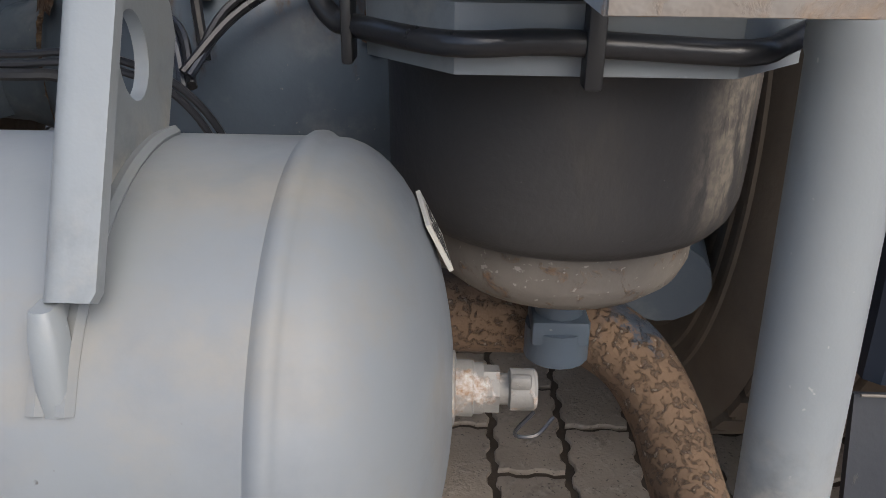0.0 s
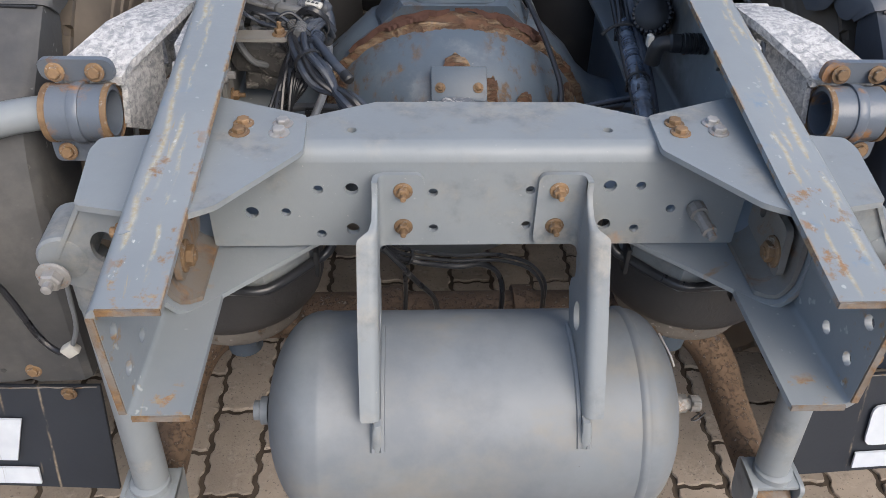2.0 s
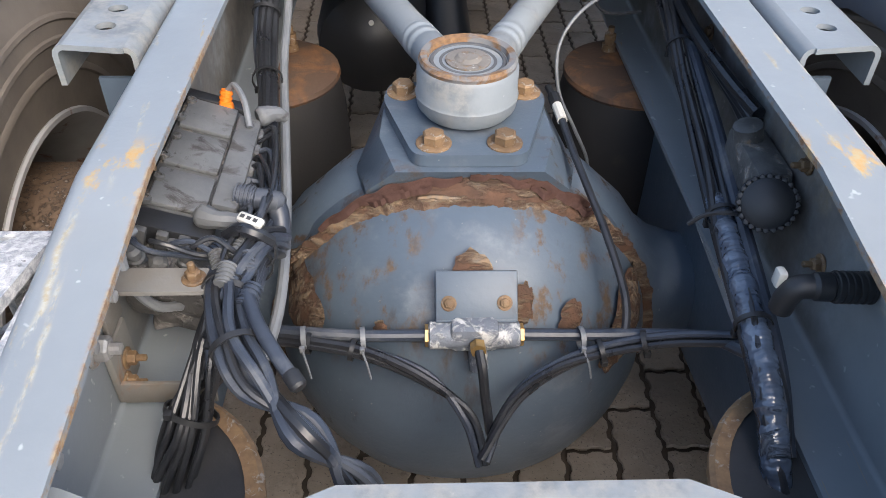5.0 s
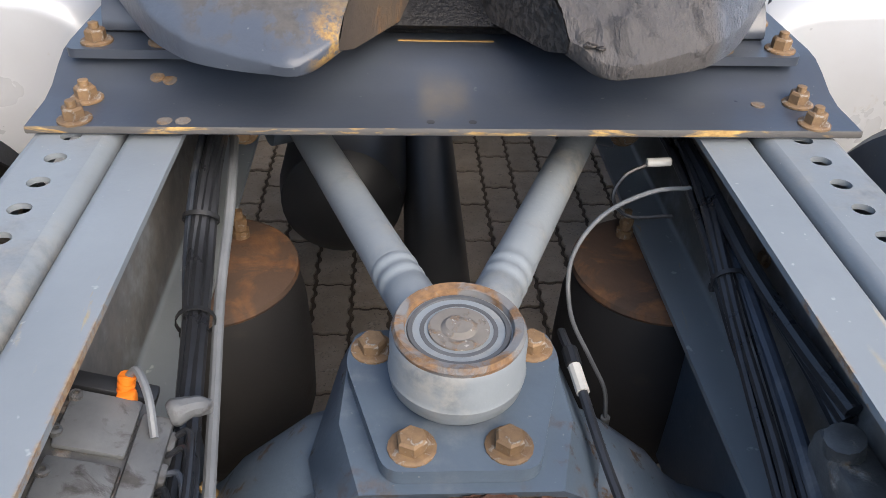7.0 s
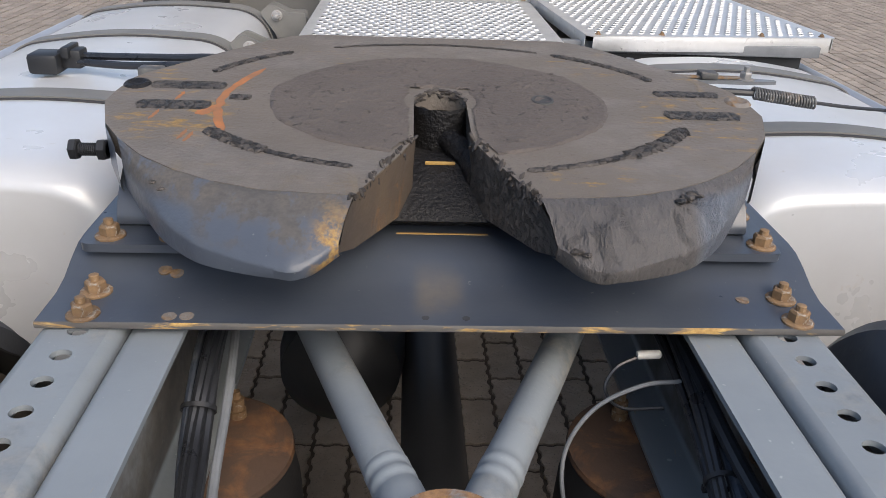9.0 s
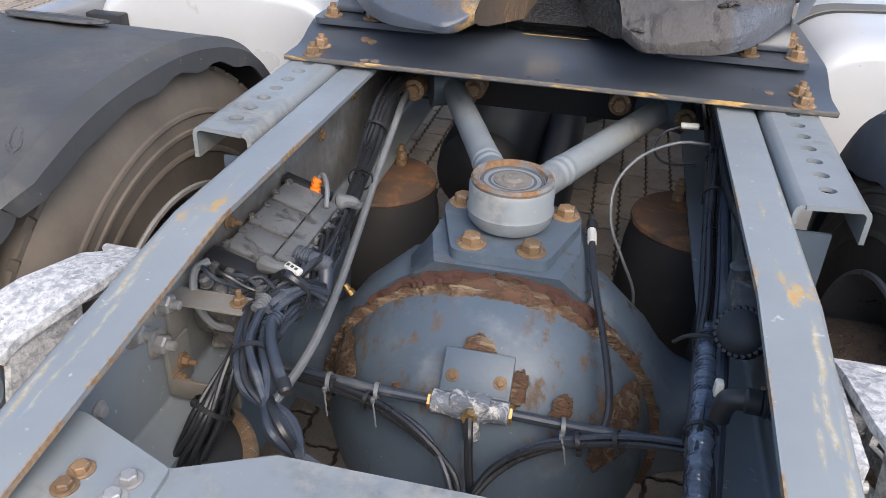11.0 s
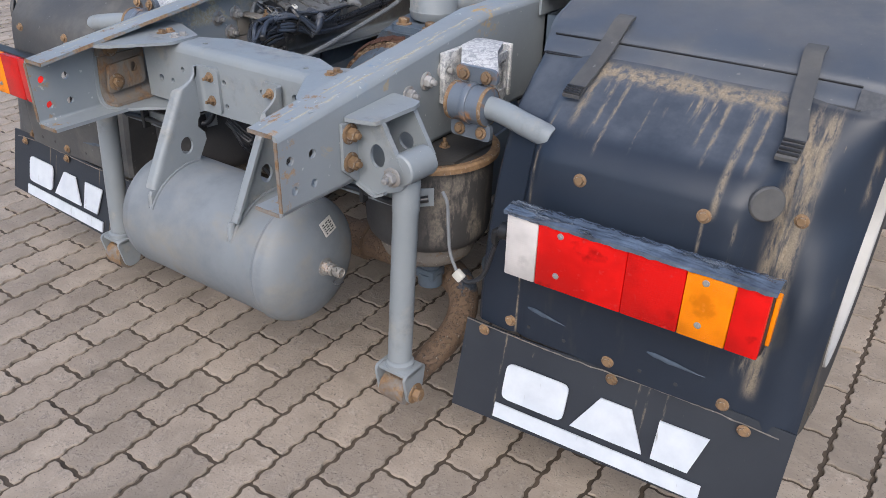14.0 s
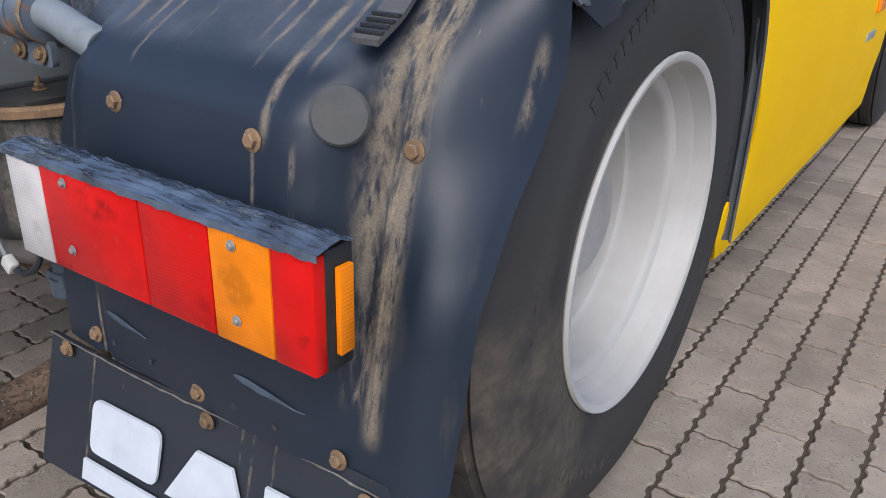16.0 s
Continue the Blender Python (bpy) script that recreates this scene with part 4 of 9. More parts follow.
        b1 = part("bracket", bm, m_frame, t, "grey folded bracket plate holding the tank", s=s)
        # rear flange, folded out of the side plate with a round bend
        bm = bmesh.new()
        line = [(0.0555, 0.583), (0.0575, 0.5866), (0.110, 0.683), (0.162, 0.778), (0.1645, 0.7815), (0.168, 0.785), (0.173, 0.788), (0.186, 0.793), (0.202, 0.802), (0.2105, 0.812), (0.2125, 0.829)]
        wide = [0.0225, 0.0245, 0.0255, 0.0250, 0.0235, 0.018, 0.011, 0.0075, 0.0073, 0.0072, 0.0072]
        bend = [0.012, 0.012, 0.012, 0.012, 0.0115, 0.009, 0.006, 0.004, 0.003, 0.0025, 0.0025]
        secs = []
        inner = [0.016, 0.016, 0.016, 0.016, 0.016, 0.014, 0.012, 0.010, 0.0078, 0.0076, 0.0076]
        for k, ((y, z), w, r, deep) in enumerate(zip(line, wide, bend, inner)):
            p, q = line[max(k - 1, 0)], line[min(k + 1, len(line) - 1)]
            d = Vector((q[0] - p[0], q[1] - p[1])).normalized()
            iy, iz = d.y, -d.x
            th = 0.007
            sec = [(w, 0), (max(r, 0.002), 0)] + [(r * (1 - math.sin(a)), r * (1 - math.cos(a))) for a in (0.3, 0.6, 0.9, 1.2, 1.5708)] + [(0, deep)]
            ri = max(r - th, 0.0004)
            sec += [(th, deep), (th, th + ri)] + [(th + ri * (1 - math.sin(a)), th + ri * (1 - math.cos(a))) for a in (1.2, 0.6, 0.2)] + [(max(w, th + ri), th)]
            secs.append([(cx + b, y + iy * a, z + iz * a) for b, a in sec])
        loft(bm, secs, True, True)
        tip = []
        for y, z, w, h in ((0.052, 0.580, 0.0075, 0.012), (0.0475, 0.570, 0.0105, 0.012), (0.0455, 0.550, 0.0110, 0.012), (0.0450, 0.530, 0.0110, 0.012), (0.0465, 0.520, 0.0105, 0.010), (0.0500, 0.514, 0.009, 0.007)):
            tip.append([(cx - 0.0008, y + 0.002, z), (cx + 0.002, y, z), (cx + w - 0.002, y, z), (cx + w, y + 0.002, z), (cx + w, y + h, z), (cx - 0.0008, y + h, z)])
        loft(bm, tip, True, True)
        part("flange", bm, m_frame, b1, s=s, angle=50)
        # bolted flange, folded with the same round bend
        bm = bmesh.new()
        secs = []
        for z in (0.7220, 0.7235, 0.727, 0.734, 0.77, 0.815, 0.822, 0.8265, 0.8290):
            dz = min(z - 0.7215, 0.8295 - z, 0.012)
            xl = 0.070 + 0.012 - math.sqrt(0.012 ** 2 - (0.012 - dz) ** 2)
            back = [(xl, 0.2300), (0.118, 0.2300)] + [(0.118 + 0.008 * math.sin(a), 0.222 + 0.008 * math.cos(a)) for a in (0.4, 0.8, 1.2, 1.5708)] + [(0.126, 0.2135)]
            fore = [(0.133, 0.2135)] + [(0.118 + 0.015 * math.sin(a), 0.222 + 0.015 * math.cos(a)) for a in (1.5708, 1.2, 0.8, 0.4, 0.0)] + [(xl, 0.2370)]
            secs.append([(x, y, z) for x, y in back + fore])
        loft(bm, secs, True, True)
        part("bolted_flange", bm, m_frame, b1, s=s, angle=50)
        for z in (0.806, 0.752):
            bolt(b1, (s * 0.096, 0.230, z), (0, -1, 0), "rust")
        bm = bmesh.new()
        tube(bm, [(cx + 0.0095 + 0.0, y, z) for y, z in hug], 0.004, 6, 2)
        tube(bm, [(cx - 0.002, y, z) for y, z in hug], 0.004, 6, 2)
        part("weld", bm, m_tank, b1, s=s)


air_tank()


# ---- suspension ----
def shock_absorber(s):
    t = thing("shock_absorber", "grey painted shock absorber between bracket and axle arm", "shock absorber", (s * 0.488, 0.19, 0.22), "shock absorbers")
    bm = bmesh.new()
    lathe(bm, [(0.0185, 0), (0.026, 0.004), (0.026, 0.34), (0.0275, 0.345), (0.0275, 0.405), (0.022, 0.42)], (0.484, 0.172, 0.315), (-0.004, 0.075, 1), 24)
    part("tube", bm, m_frame, t, s=s)
    bm = bmesh.new()
    lathe(bm, [(0.016, -0.040), (0.028, -0.039), (0.031, -0.035), (0.031, 0.035), (0.028, 0.039), (0.016, 0.040)], (0.496, 0.203, 0.755), (0.06, 1, 0), 24)
    e = part("upper_eye", bm, m_frame, t, s=s)
    bolt(t, (s * 0.497, 0.1395, 0.752), (0, -1, 0), "zinc_big")
    bm = bmesh.new()
    lathe(bm, [(0.030, 0.0), (0.030, 0.014), (0.020, 0.02)], (0.487, 0.170, 0.300), (0, 0, 1), 20)
    for x in (0.446, 0.521):
        pts = rounded([(0.146, 0.224), (0.188, 0.224), (0.207, 0.306), (0.130, 0.306)], 0.018, 4)
        plate(bm, pts, [], lambda a, b, w, x=x: (x + w, a, b), 0.007)
    box(bm, 0.446, 0.528, 0.140, 0.200, 0.294, 0.304, 0.003)
    part("fork", bm, m_frame, t, "grey fork", s=s)
    bm = bmesh.new()
    lathe(bm, [(0.012, 0.455), (0.032, 0.456), (0.034, 0.465), (0.034, 0.510), (0.032, 0.519), (0.012, 0.52)], (0, 0.166, 0.246), (1, 0, 0), 24)
    b = part("bush", bm, m_edge, t, "rusty lower bush", s=s)
    bolt(t, (s * 0.529, 0.166, 0.246), (s, 0, 0), "rust_big")
    # bracket on the frame
    k = thing("shock_bracket", "grey welded shock absorber bracket bolted to the frame rail", "bracket", (s * 0.42, 0.2, 0.69), "shock brackets")
    bm = bmesh.new()
    plate(bm, [(0.124, 0.742), (0.124, 0.834), (0.29, 0.838), (0.29, 0.705), (0.165, 0.705)], [], lambda a, b, w: (0.3865 + w, a, b), 0.0075)
    part("back_plate", bm, m_frame, k, s=s)
    out = rounded([(0.3935, 0.840), (0.452, 0.840), (0.500, 0.757), (0.510, 0.736), (0.498, 0.715), (0.462, 0.700), (0.438, 0.688), (0.3935, 0.706)], 0.006, 2)
    for y, hole in ((0.166, (0.441, 0.771, 0.0175, 0.024)), (0.262, (0.436, 0.772, 0.018, 0.018))):
        bm = bmesh.new()
        plate(bm, out, [ring2(hole[0], hole[1], hole[2], 20, hole[3])], lambda a, b, w: (a, y + w, b), 0.007)
        q = part("side_plate", bm, m_frame, k, s=s)
        # folded lip along the sloping edge
        bm = bmesh.new()
        lip = [(0.452, 0.840), (0.476, 0.7985), (0.500, 0.757)]
        loft(bm, [[(x - 0.002, y - 0.004, z - 0.001), (x + 0.003, y - 0.004, z + 0.001), (x + 0.003, y + 0.007, z + 0.001), (x - 0.002, y + 0.007, z - 0.001)] for x, z in lip], True, True)
        part("lip", bm, m_frame, q, s=s)
        bm = bmesh.new()
        lip = [(0.3945, 0.706), (0.438, 0.6885), (0.462, 0.7000)]
        loft(bm, [[(x, y - 0.012, z + 0.004), (x, y - 0.012, z - 0.001), (x, y + 0.007, z - 0.001), (x, y + 0.007, z + 0.004)] for x, z in lip], True, True)
        part("lip", bm, m_frame, q, s=s)
    bm = bmesh.new()
    plate(bm, rounded([(0.387, 0.134), (0.453, 0.148), (0.466, 0.252), (0.460, 0.276), (0.387, 0.285)], 0.006, 2), [], lambda a, b, w: (a, b, 0.849 - w + (b - 0.2) * 0.06), 0.008)
    part("top_plate", bm, m_frame, k, s=s)
    for z in (0.812, 0.755):
        bolt(k, (s * 0.394, 0.143, z), (s, 0, 0), "rust_nut")


def rear_air_spring(s):
    cx, cy = 0.371, 0.430
    t = thing("air_spring", "black rubber air spring bellow with a rusty cap plate", "air spring", (s * cx, cy, 0.39), "air springs")
    bm = bmesh.new()
    lathe(bm, [(0.106, 0.487), (0.122, 0.489), (0.131, 0.494), (0.138, 0.503), (0.1425, 0.518), (0.1435, 0.536), (0.1440, 0.60), (0.1445, 0.665), (0.143, 0.690), (0.13, 0.694)], (cx, cy, 0), (0, 0, 1), 56)
    part("bellow", bm, m_rubber, t, s=s)
    bm = bmesh.new()
    lathe(bm, [(0, 0.4300), (0.075, 0.4305), (0.092, 0.434), (0.105, 0.445), (0.111, 0.459), (0.1125, 0.486), (0.10, 0.489)], (cx, cy, 0), (0, 0, 1), 48, caps=False)
    part("piston", bm, m_dust, t, "dusty grey piston", s=s)
    bm = bmesh.new()
    lathe(bm, [(0.120, 0.690), (0.152, 0.691), (0.154, 0.693), (0.154, 0.697), (0.146, 0.699), (0.130, 0.6995), (0.0, 0.700)], (cx, cy, 0), (0, 0, 1), 48)
    cap = part("cap_plate", bm, m_cap, t, "grimy black cap plate", s=s)
    bm = bmesh.new()
    lathe(bm, [(0.1520, 0.686), (0.1570, 0.688), (0.1570, 0.699), (0.152, 0.7035), (0.138, 0.7020)], (cx, cy, 0), (0, 0, 1), 48, caps=False)
    part("cap_rim", bm, m_bolt, cap, "orange-brown rusted rim", s=s)
    # bent guard strip hugging the front of the bellow, with a cable clipped along it
    line = [(0.221, 0.335), (0.227, 0.290), (0.281, 0.232), (0.436, 0.232), (0.489, 0.284)]
    inner = [(0.2245, 0.335), (0.2305, 0.2915), (0.2825, 0.236), (0.4345, 0.236), (0.486, 0.2865)]
    bm = bmesh.new()
    secs = [[(a, b, 0.6355), (a, b, 0.6735), (c, d, 0.6745), (c, d, 0.6345)] for (a, b), (c, d) in zip(line, inner)]
    loft(bm, secs, True, True)
    part("guard_strip", bm, m_frame, t, "grey bent sheet strip", s=s)
    bm = bmesh.new()
    tube(bm, [(0.192, 0.312, 0.700), (0.195, 0.300, 0.672), (0.206, 0.292, 0.657), (0.222, 0.279, 0.654), (0.277, 0.2235, 0.6535), (0.33, 0.2225, 0.6550), (0.38, 0.2230, 0.653), (0.438, 0.2235, 0.651), (0.466, 0.250, 0.653), (0.486, 0.268, 0.657)], 0.0072, 12, 5)
    part("cable", bm, m_cable, t, s=s)
    bm = bmesh.new()
    box(bm, 0.213, 0.220, 0.272, 0.296, 0.632, 0.676, 0.002)
    part("cable_tie", bm, m_black, t, s=s)
    bm = bmesh.new()
    box(bm, 0.350, 0.360, 0.2135, 0.2315, 0.631, 0.680, 0.002)
    part("cable_tie", bm, m_black, t, s=s)
    bm = bmesh.new()
    for q in range(5):
        a = radians(208 + q * 5)
        box(bm, -0.0012, 0.0012, -0.002, 0.002, 0.668, 0.690, 0, Matrix.Translation((cx + 0.1445 * math.cos(a), cy + 0.1445 * math.sin(a), 0)) @ Matrix.Rotation(a, 4, "Z"))
    part("moulded_rib", bm, m_rubber, t, s=s)["kind"] = "stuff"
    bm = bmesh.new()
    plate(bm, [(0.392, 0.305), (0.437, 0.322), (0.487, 0.357), (0.490, 0.500), (0.460, 0.556), (0.392, 0.565)], [], lambda a, b, w: (a, b, 0.7065 - w), 0.006)
    part("seat_plate", bm, m_cap, t, "oily black seat plate", s=s)
    for x, y in ((0.421, 0.417), (0.415, 0.534)):
        bolt(t, (s * x, y, 0.7066), (0, 0, 1), "rust")


def carrier(s):
    t = thing("axle_arm", "rusty tubular steel arm carrying the air spring", "axle arm", (s * 0.45, 0.4, 0.24), "axle arms")
    bm = bmesh.new()
    tube(bm, [(0.30, 0.50, 0.345), (0.39, 0.495, 0.341), (0.450, 0.466, 0.322), (0.480, 0.415, 0.290), (0.487, 0.34, 0.262), (0.487, 0.19, 0.248)], [0.042 - 0.0003 * k for k in range(41)], 18, 8)
    part("tube", bm, m_rusttube, t, s=s)
    bm = bmesh.new()
    lathe(bm, [(0.022, 0.470), (0.0325, 0.472), (0.0325, 0.503), (0.022, 0.505)], (0, 0.170, 0.25), (1, 0, 0), 20)
    part("end_eye", bm, m_rusttube, t, s=s)
    bm = bmesh.new()
    tube(bm, [(0.50, 0.54, 0.36), (0.51, 0.62, 0.375), (0.52, 0.75, 0.42), (0.52, 0.93, 0.45)], 0.05, 16, 6)
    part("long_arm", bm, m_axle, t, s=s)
    bm = bmesh.new()
    lathe(bm, [(0.03, 0.34), (0.03, 0.372), (0.022, 0.374), (0.022, 0.43)], (0.378, 0.430, 0), (0, 0, 1), 16)
    box(bm, 0.352, 0.404, 0.405, 0.455, 0.36, 0.385, 0.004)
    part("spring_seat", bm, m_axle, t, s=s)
    bm = bmesh.new()
    plate(bm, [(0.56, 0.47), (1.30, 0.40), (1.30, 0.655), (1.24, 0.665), (0.56, 0.60)], [], lambda a, b, w: (0.352 + w, a, b), 0.008)
    part("side_plate", bm, m_axle, t, s=s)


m_cap = surface("grimy_cap", (0.030, 0.031, 0.034), (0.055, 0.053, 0.050), 0.5, 0, 12, spots=((0.24, 0.13, 0.06), (0.15, 0.09, 0.05)), spot_scale=16, spot_at=0.64, bump=0.3)
m_dust = surface("dusty_steel", (0.215, 0.195, 0.170), (0.150, 0.137, 0.122), 0.85, 0, 16, spots=((0.24, 0.15, 0.085), (0.085, 0.078, 0.072)), spot_scale=45, spot_at=0.60, bump=0.6, bump_scale=90, fleck=(0.33, 0.31, 0.28), fleck_at=0.68, fleck_scale=140)
m_rusttube = surface("rusty_tube", (0.195, 0.128, 0.082), (0.130, 0.088, 0.060), 0.9, 0, 12, spots=((0.088, 0.066, 0.052), (0.115, 0.080, 0.056)), spot_scale=120, spot_at=0.57, spot_soft=0.06, bump=1.0, bump_scale=85, fleck=(0.27, 0.23, 0.19), fleck_at=0.68, fleck_scale=120)
layer(m_rusttube, ((0.035, 0.050, 0.075), (0.060, 0.075, 0.098)), 20, (1, 1, 1), 0.50, 0.03, ((0.43, 0.50), (0.42, 0.52), (0.335, 0.42)), (0.015, 0.02, 0.008), 0.45, seed=31.0)

for s in (-1, 1):
    shock_absorber(s)
    rear_air_spring(s)
    carrier(s)
_ct = thing("cross_tube", "rusty cross tube joining the axle arms", "cross tube", (0, 0.5, 0.3))
bm = bmesh.new()
tube(bm, [(-0.31, 0.50, 0.345), (0.31, 0.50, 0.345)], 0.042, 18, smooth=False)
part("tube", bm, m_rusttube, _ct)
for x in (-0.12, 0.12):
    bm = bmesh.new()
    lathe(bm, [(0.047, x - 0.02), (0.053, x - 0.018), (0.053, x + 0.018), (0.047, x + 0.02)], (0, 0.50, 0.345), (1, 0, 0), 18)
    part("collar", bm, m_rusttube, _ct)


def front_air_spring(s):
    cx, cy = 0.335, 1.33
    t = thing("air_spring", "black rubber air spring with a rusty steel top plate", "air spring", (s * cx, cy, 0.34), "air springs")
    bm = bmesh.new()
    lathe(bm, [(0.10, 0.36), (0.125, 0.37), (0.138, 0.42), (0.140, 0.52), (0.136, 0.62), (0.126, 0.68)], (cx, cy, 0), (0, 0, 1), 40)
    part("bellow", bm, m_bellow_dark, t, s=s)
    bm = bmesh.new()
    lathe(bm, [(0.127, 0.676), (0.130, 0.682), (0.128, 0.690), (0.115, 0.694), (0.0, 0.696)], (cx, cy, 0), (0, 0, 1), 40)
    part("top_plate", bm, m_rustcap, t, "rust-brown top plate", s=s)
    bm = bmesh.new()
    lathe(bm, [(0, 0.30), (0.09, 0.30), (0.10, 0.36), (0.1, 0.37)], (cx, cy, 0), (0, 0, 1), 32)
    part("piston", bm, m_black, t, s=s)
    bm = bmesh.new()
    o = (0.300, 1.40, 0.694)
    lathe(bm, [(0.013, 0), (0.013, 0.014), (0.009, 0.014), (0.009, 0.022), (0.011, 0.023), (0.011, 0.034), (0.006, 0.035), (0.006, 0.048)], o, (0, 0, 1), 10)
    part("air_fitting", bm, m_bolt, t, "rusty air fitting", s=s)


m_rustcap = surface("brown_rust_plate", (0.115, 0.068, 0.045), (0.075, 0.052, 0.040), 0.8, 0, 10, spots=((0.27, 0.13, 0.055), (0.17, 0.08, 0.04)), spot_scale=13, spot_at=0.55, spot_soft=0.08, bump=0.5)
for s in (-1, 1):
    front_air_spring(s)


# ---- rear axle ----
def ell(cy, cz, d, h, n=24, p=0.75):
    out = []
    for i in range(n):
        a = 2 * math.pi * i / n
        c, q = math.cos(a), math.sin(a)
        out.append((cy + d * math.copysign(abs(c) ** p, c), cz + h * math.copysign(abs(q) ** p, q)))
    return out


axle = thing("rear_axle", "blue-grey painted banjo drive axle with a rust-eaten cover ring", "drive axle", (0, 0.93, 0.2))
bm = bmesh.new()
SEC = ((-0.56, 0.07, 0.07), (-0.42, 0.075, 0.078), (-0.34, 0.082, 0.084), (-0.30, 0.09, 0.097), (-0.27, 0.10, 0.122), (-0.24, 0.108, 0.165), (-0.16, 0.115, 0.240), (-0.08, 0.12, 0.272), (0, 0.12, 0.28))
SEC = SEC + tuple((-x, d, h) for x, d, h in reversed(SEC[:-1]))
loft(bm, [[(x, y, z) for y, z in ell(0.945, 0.503, d, h)] for x, d, h in SEC], True, True)
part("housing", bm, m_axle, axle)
bm = bmesh.new()
lathe(bm, [(0.277, 0.03), (0.274, 0.0), (0.268, -0.03), (0.252, -0.07), (0.225, -0.11), (0.19, -0.145), (0.145, -0.174), (0.09, -0.193), (0.04, -0.2), (0, -0.202)], (0, 0.862, 0.503), (0, 1, 0), 64, caps=False)
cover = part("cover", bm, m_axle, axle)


def rust_band():
    """Flaking rust along the welded edge of the cover, ragged on both sides."""
    bm = bmesh.new()
    rows = []
    n = 260
    for j in range(7):
        row = []
        for i in range(n + 1):
            a = radians(-16 + 212 * i / n)
            k = noise.noise(Vector((i * 0.042, 0.0, 3.1)))
            k2 = noise.noise(Vector((i * 0.11, j * 0.6, 7.7))) + 0.6 * noise.noise(Vector((i * 0.45, j * 1.3, 1.7)))
            top = max(0.0, math.sin(a)) ** 5
            wide = max(0.0025, 0.006 + 0.012 * k * (1.2 - top) + 0.020 * top + 0.005 * k2)
            v = (j / 6 - 0.5) * 2
            y = 0.846 - 0.008 * top + v * wide
            base = 0.277 - max(0.0, (0.862 - y)) ** 1.6 * 2.2
            r = base + 0.010 * (1 - v * v) + 0.006 * k2 - (0.006 if abs(v) > 0.95 else 0)
            row.append((r * math.cos(a), y, 0.503 + r * math.sin(a)))
        rows.append(row)
    loft(bm, rows)
    part("rust_band", bm, m_rust, axle, "thick flaking rust along the cover seam")


rust_band()


def rust_crack(a0, a1, y0, seed):
    """A dark red split running along the rusted seam."""
    bm = bmesh.new()
    rows = []
    n = 46
    for i in range(n + 1):
        a = radians(a0 + (a1 - a0) * i / n)
        w = 0.0062 * min(1, min(i, n - i) / 6) * (1 + 0.7 * noise.noise(Vector((i * 0.3, seed, 0)))) + 0.0004
        y = y0 + 0.010 * noise.noise(Vector((i * 0.12, seed, 5)))
        r = 0.2925 - max(0.0, (0.862 - y)) ** 1.6 * 2.2
        rows.append([((r + h) * math.cos(a), y + d * w, 0.503 + (r + h) * math.sin(a)) for d, h in ((-1, -0.006), (-0.5, 0.001), (0.1, -0.003), (0.6, 0.0015), (1, -0.006))])
    loft(bm, rows)
    part("rust_split", bm, m_split, axle, "dark red rust split")


m_split = surface("dark_red_rust", (0.070, 0.030, 0.020), (0.045, 0.020, 0.014), 0.9, 0, 40, bump=1.0, bump_scale=90)
rust_crack(56, 90, 0.846, 2)
rust_crack(52, 74, 0.838, 4)
rust_crack(92, 134, 0.842, 7)
rust_crack(100, 118, 0.834, 9)


def rust_patch(x, z, size, seed, squash=1.0):
    """A ragged patch of rust lying on the cover."""
    bm = bmesh.new()
    rnd = random.Random(seed)
    rings = []
    for j, f in enumerate((1.0, 0.66, 0.33)):
        ring = []
        for i in range(26):
            a = 2 * math.pi * i / 26
            q = size * f * (1 + 0.45 * noise.noise(Vector((math.cos(a) * 2.2, math.sin(a) * 2.2, seed))) + rnd.uniform(-0.08, 0.08))
            px, pz = x + q * math.cos(a), z + q * squash * math.sin(a)
            rr = math.hypot(px, pz - 0.503)
            y = 0.862 - 0.2025 * math.sqrt(max(0.0, 1 - (rr / 0.277) ** 2.2)) - (0.0005 if j == 0 else 0.003)
            ring.append((px, y, pz))
        rings.append(ring)
    rows = loft(bm, rings, True)
    bm.faces.new(rows[-1])
    part("rust_patch", bm, m_rust, cover, "brown rust patch")


rust_patch(0.0, 0.722, 0.026, 4, 0.8)
rust_patch(0.063, 0.690, 0.013, 9, 1.7)
rust_patch(-0.218, 0.628, 0.030, 5, 1.2)
rust_patch(0.215, 0.615, 0.026, 15, 1.7)
rust_patch(0.19, 0.59, 0.020, 16, 1.3)
rust_patch(-0.115, 0.655, 0.009, 17)
rust_patch(0.125, 0.66, 0.016, 12, 1.3)

m_rimrust = surface("patchy_rust_rim", (0.20, 0.205, 0.205), (0.16, 0.155, 0.15), 0.7, 0, 20, spots=((0.27, 0.15, 0.07), (0.15, 0.085, 0.045)), spot_scale=30, spot_at=0.50, spot_soft=0.06, bump=0.5)
# brown weeping stains under the seam, heavier on one flank
layer(m_axle, ((0.135, 0.090, 0.055), (0.085, 0.062, 0.045)), 26, (1.4, 1.0, 0.7), 0.57, 0.07, ((0.06, 0.27), (0.68, 0.86), (0.60, 0.80)), (0.03, 0.02, 0.04), 0.85, seed=23.0)
layer(m_axle, ((0.115, 0.070, 0.040), (0.070, 0.048, 0.034)), 30, (1.0, 1.0, 1.0), 0.62, 0.05, ((0.10, 0.27), (0.86, 1.05), (0.62, 0.80)), (0.03, 0.02, 0.04), 0.85, seed=27.0)
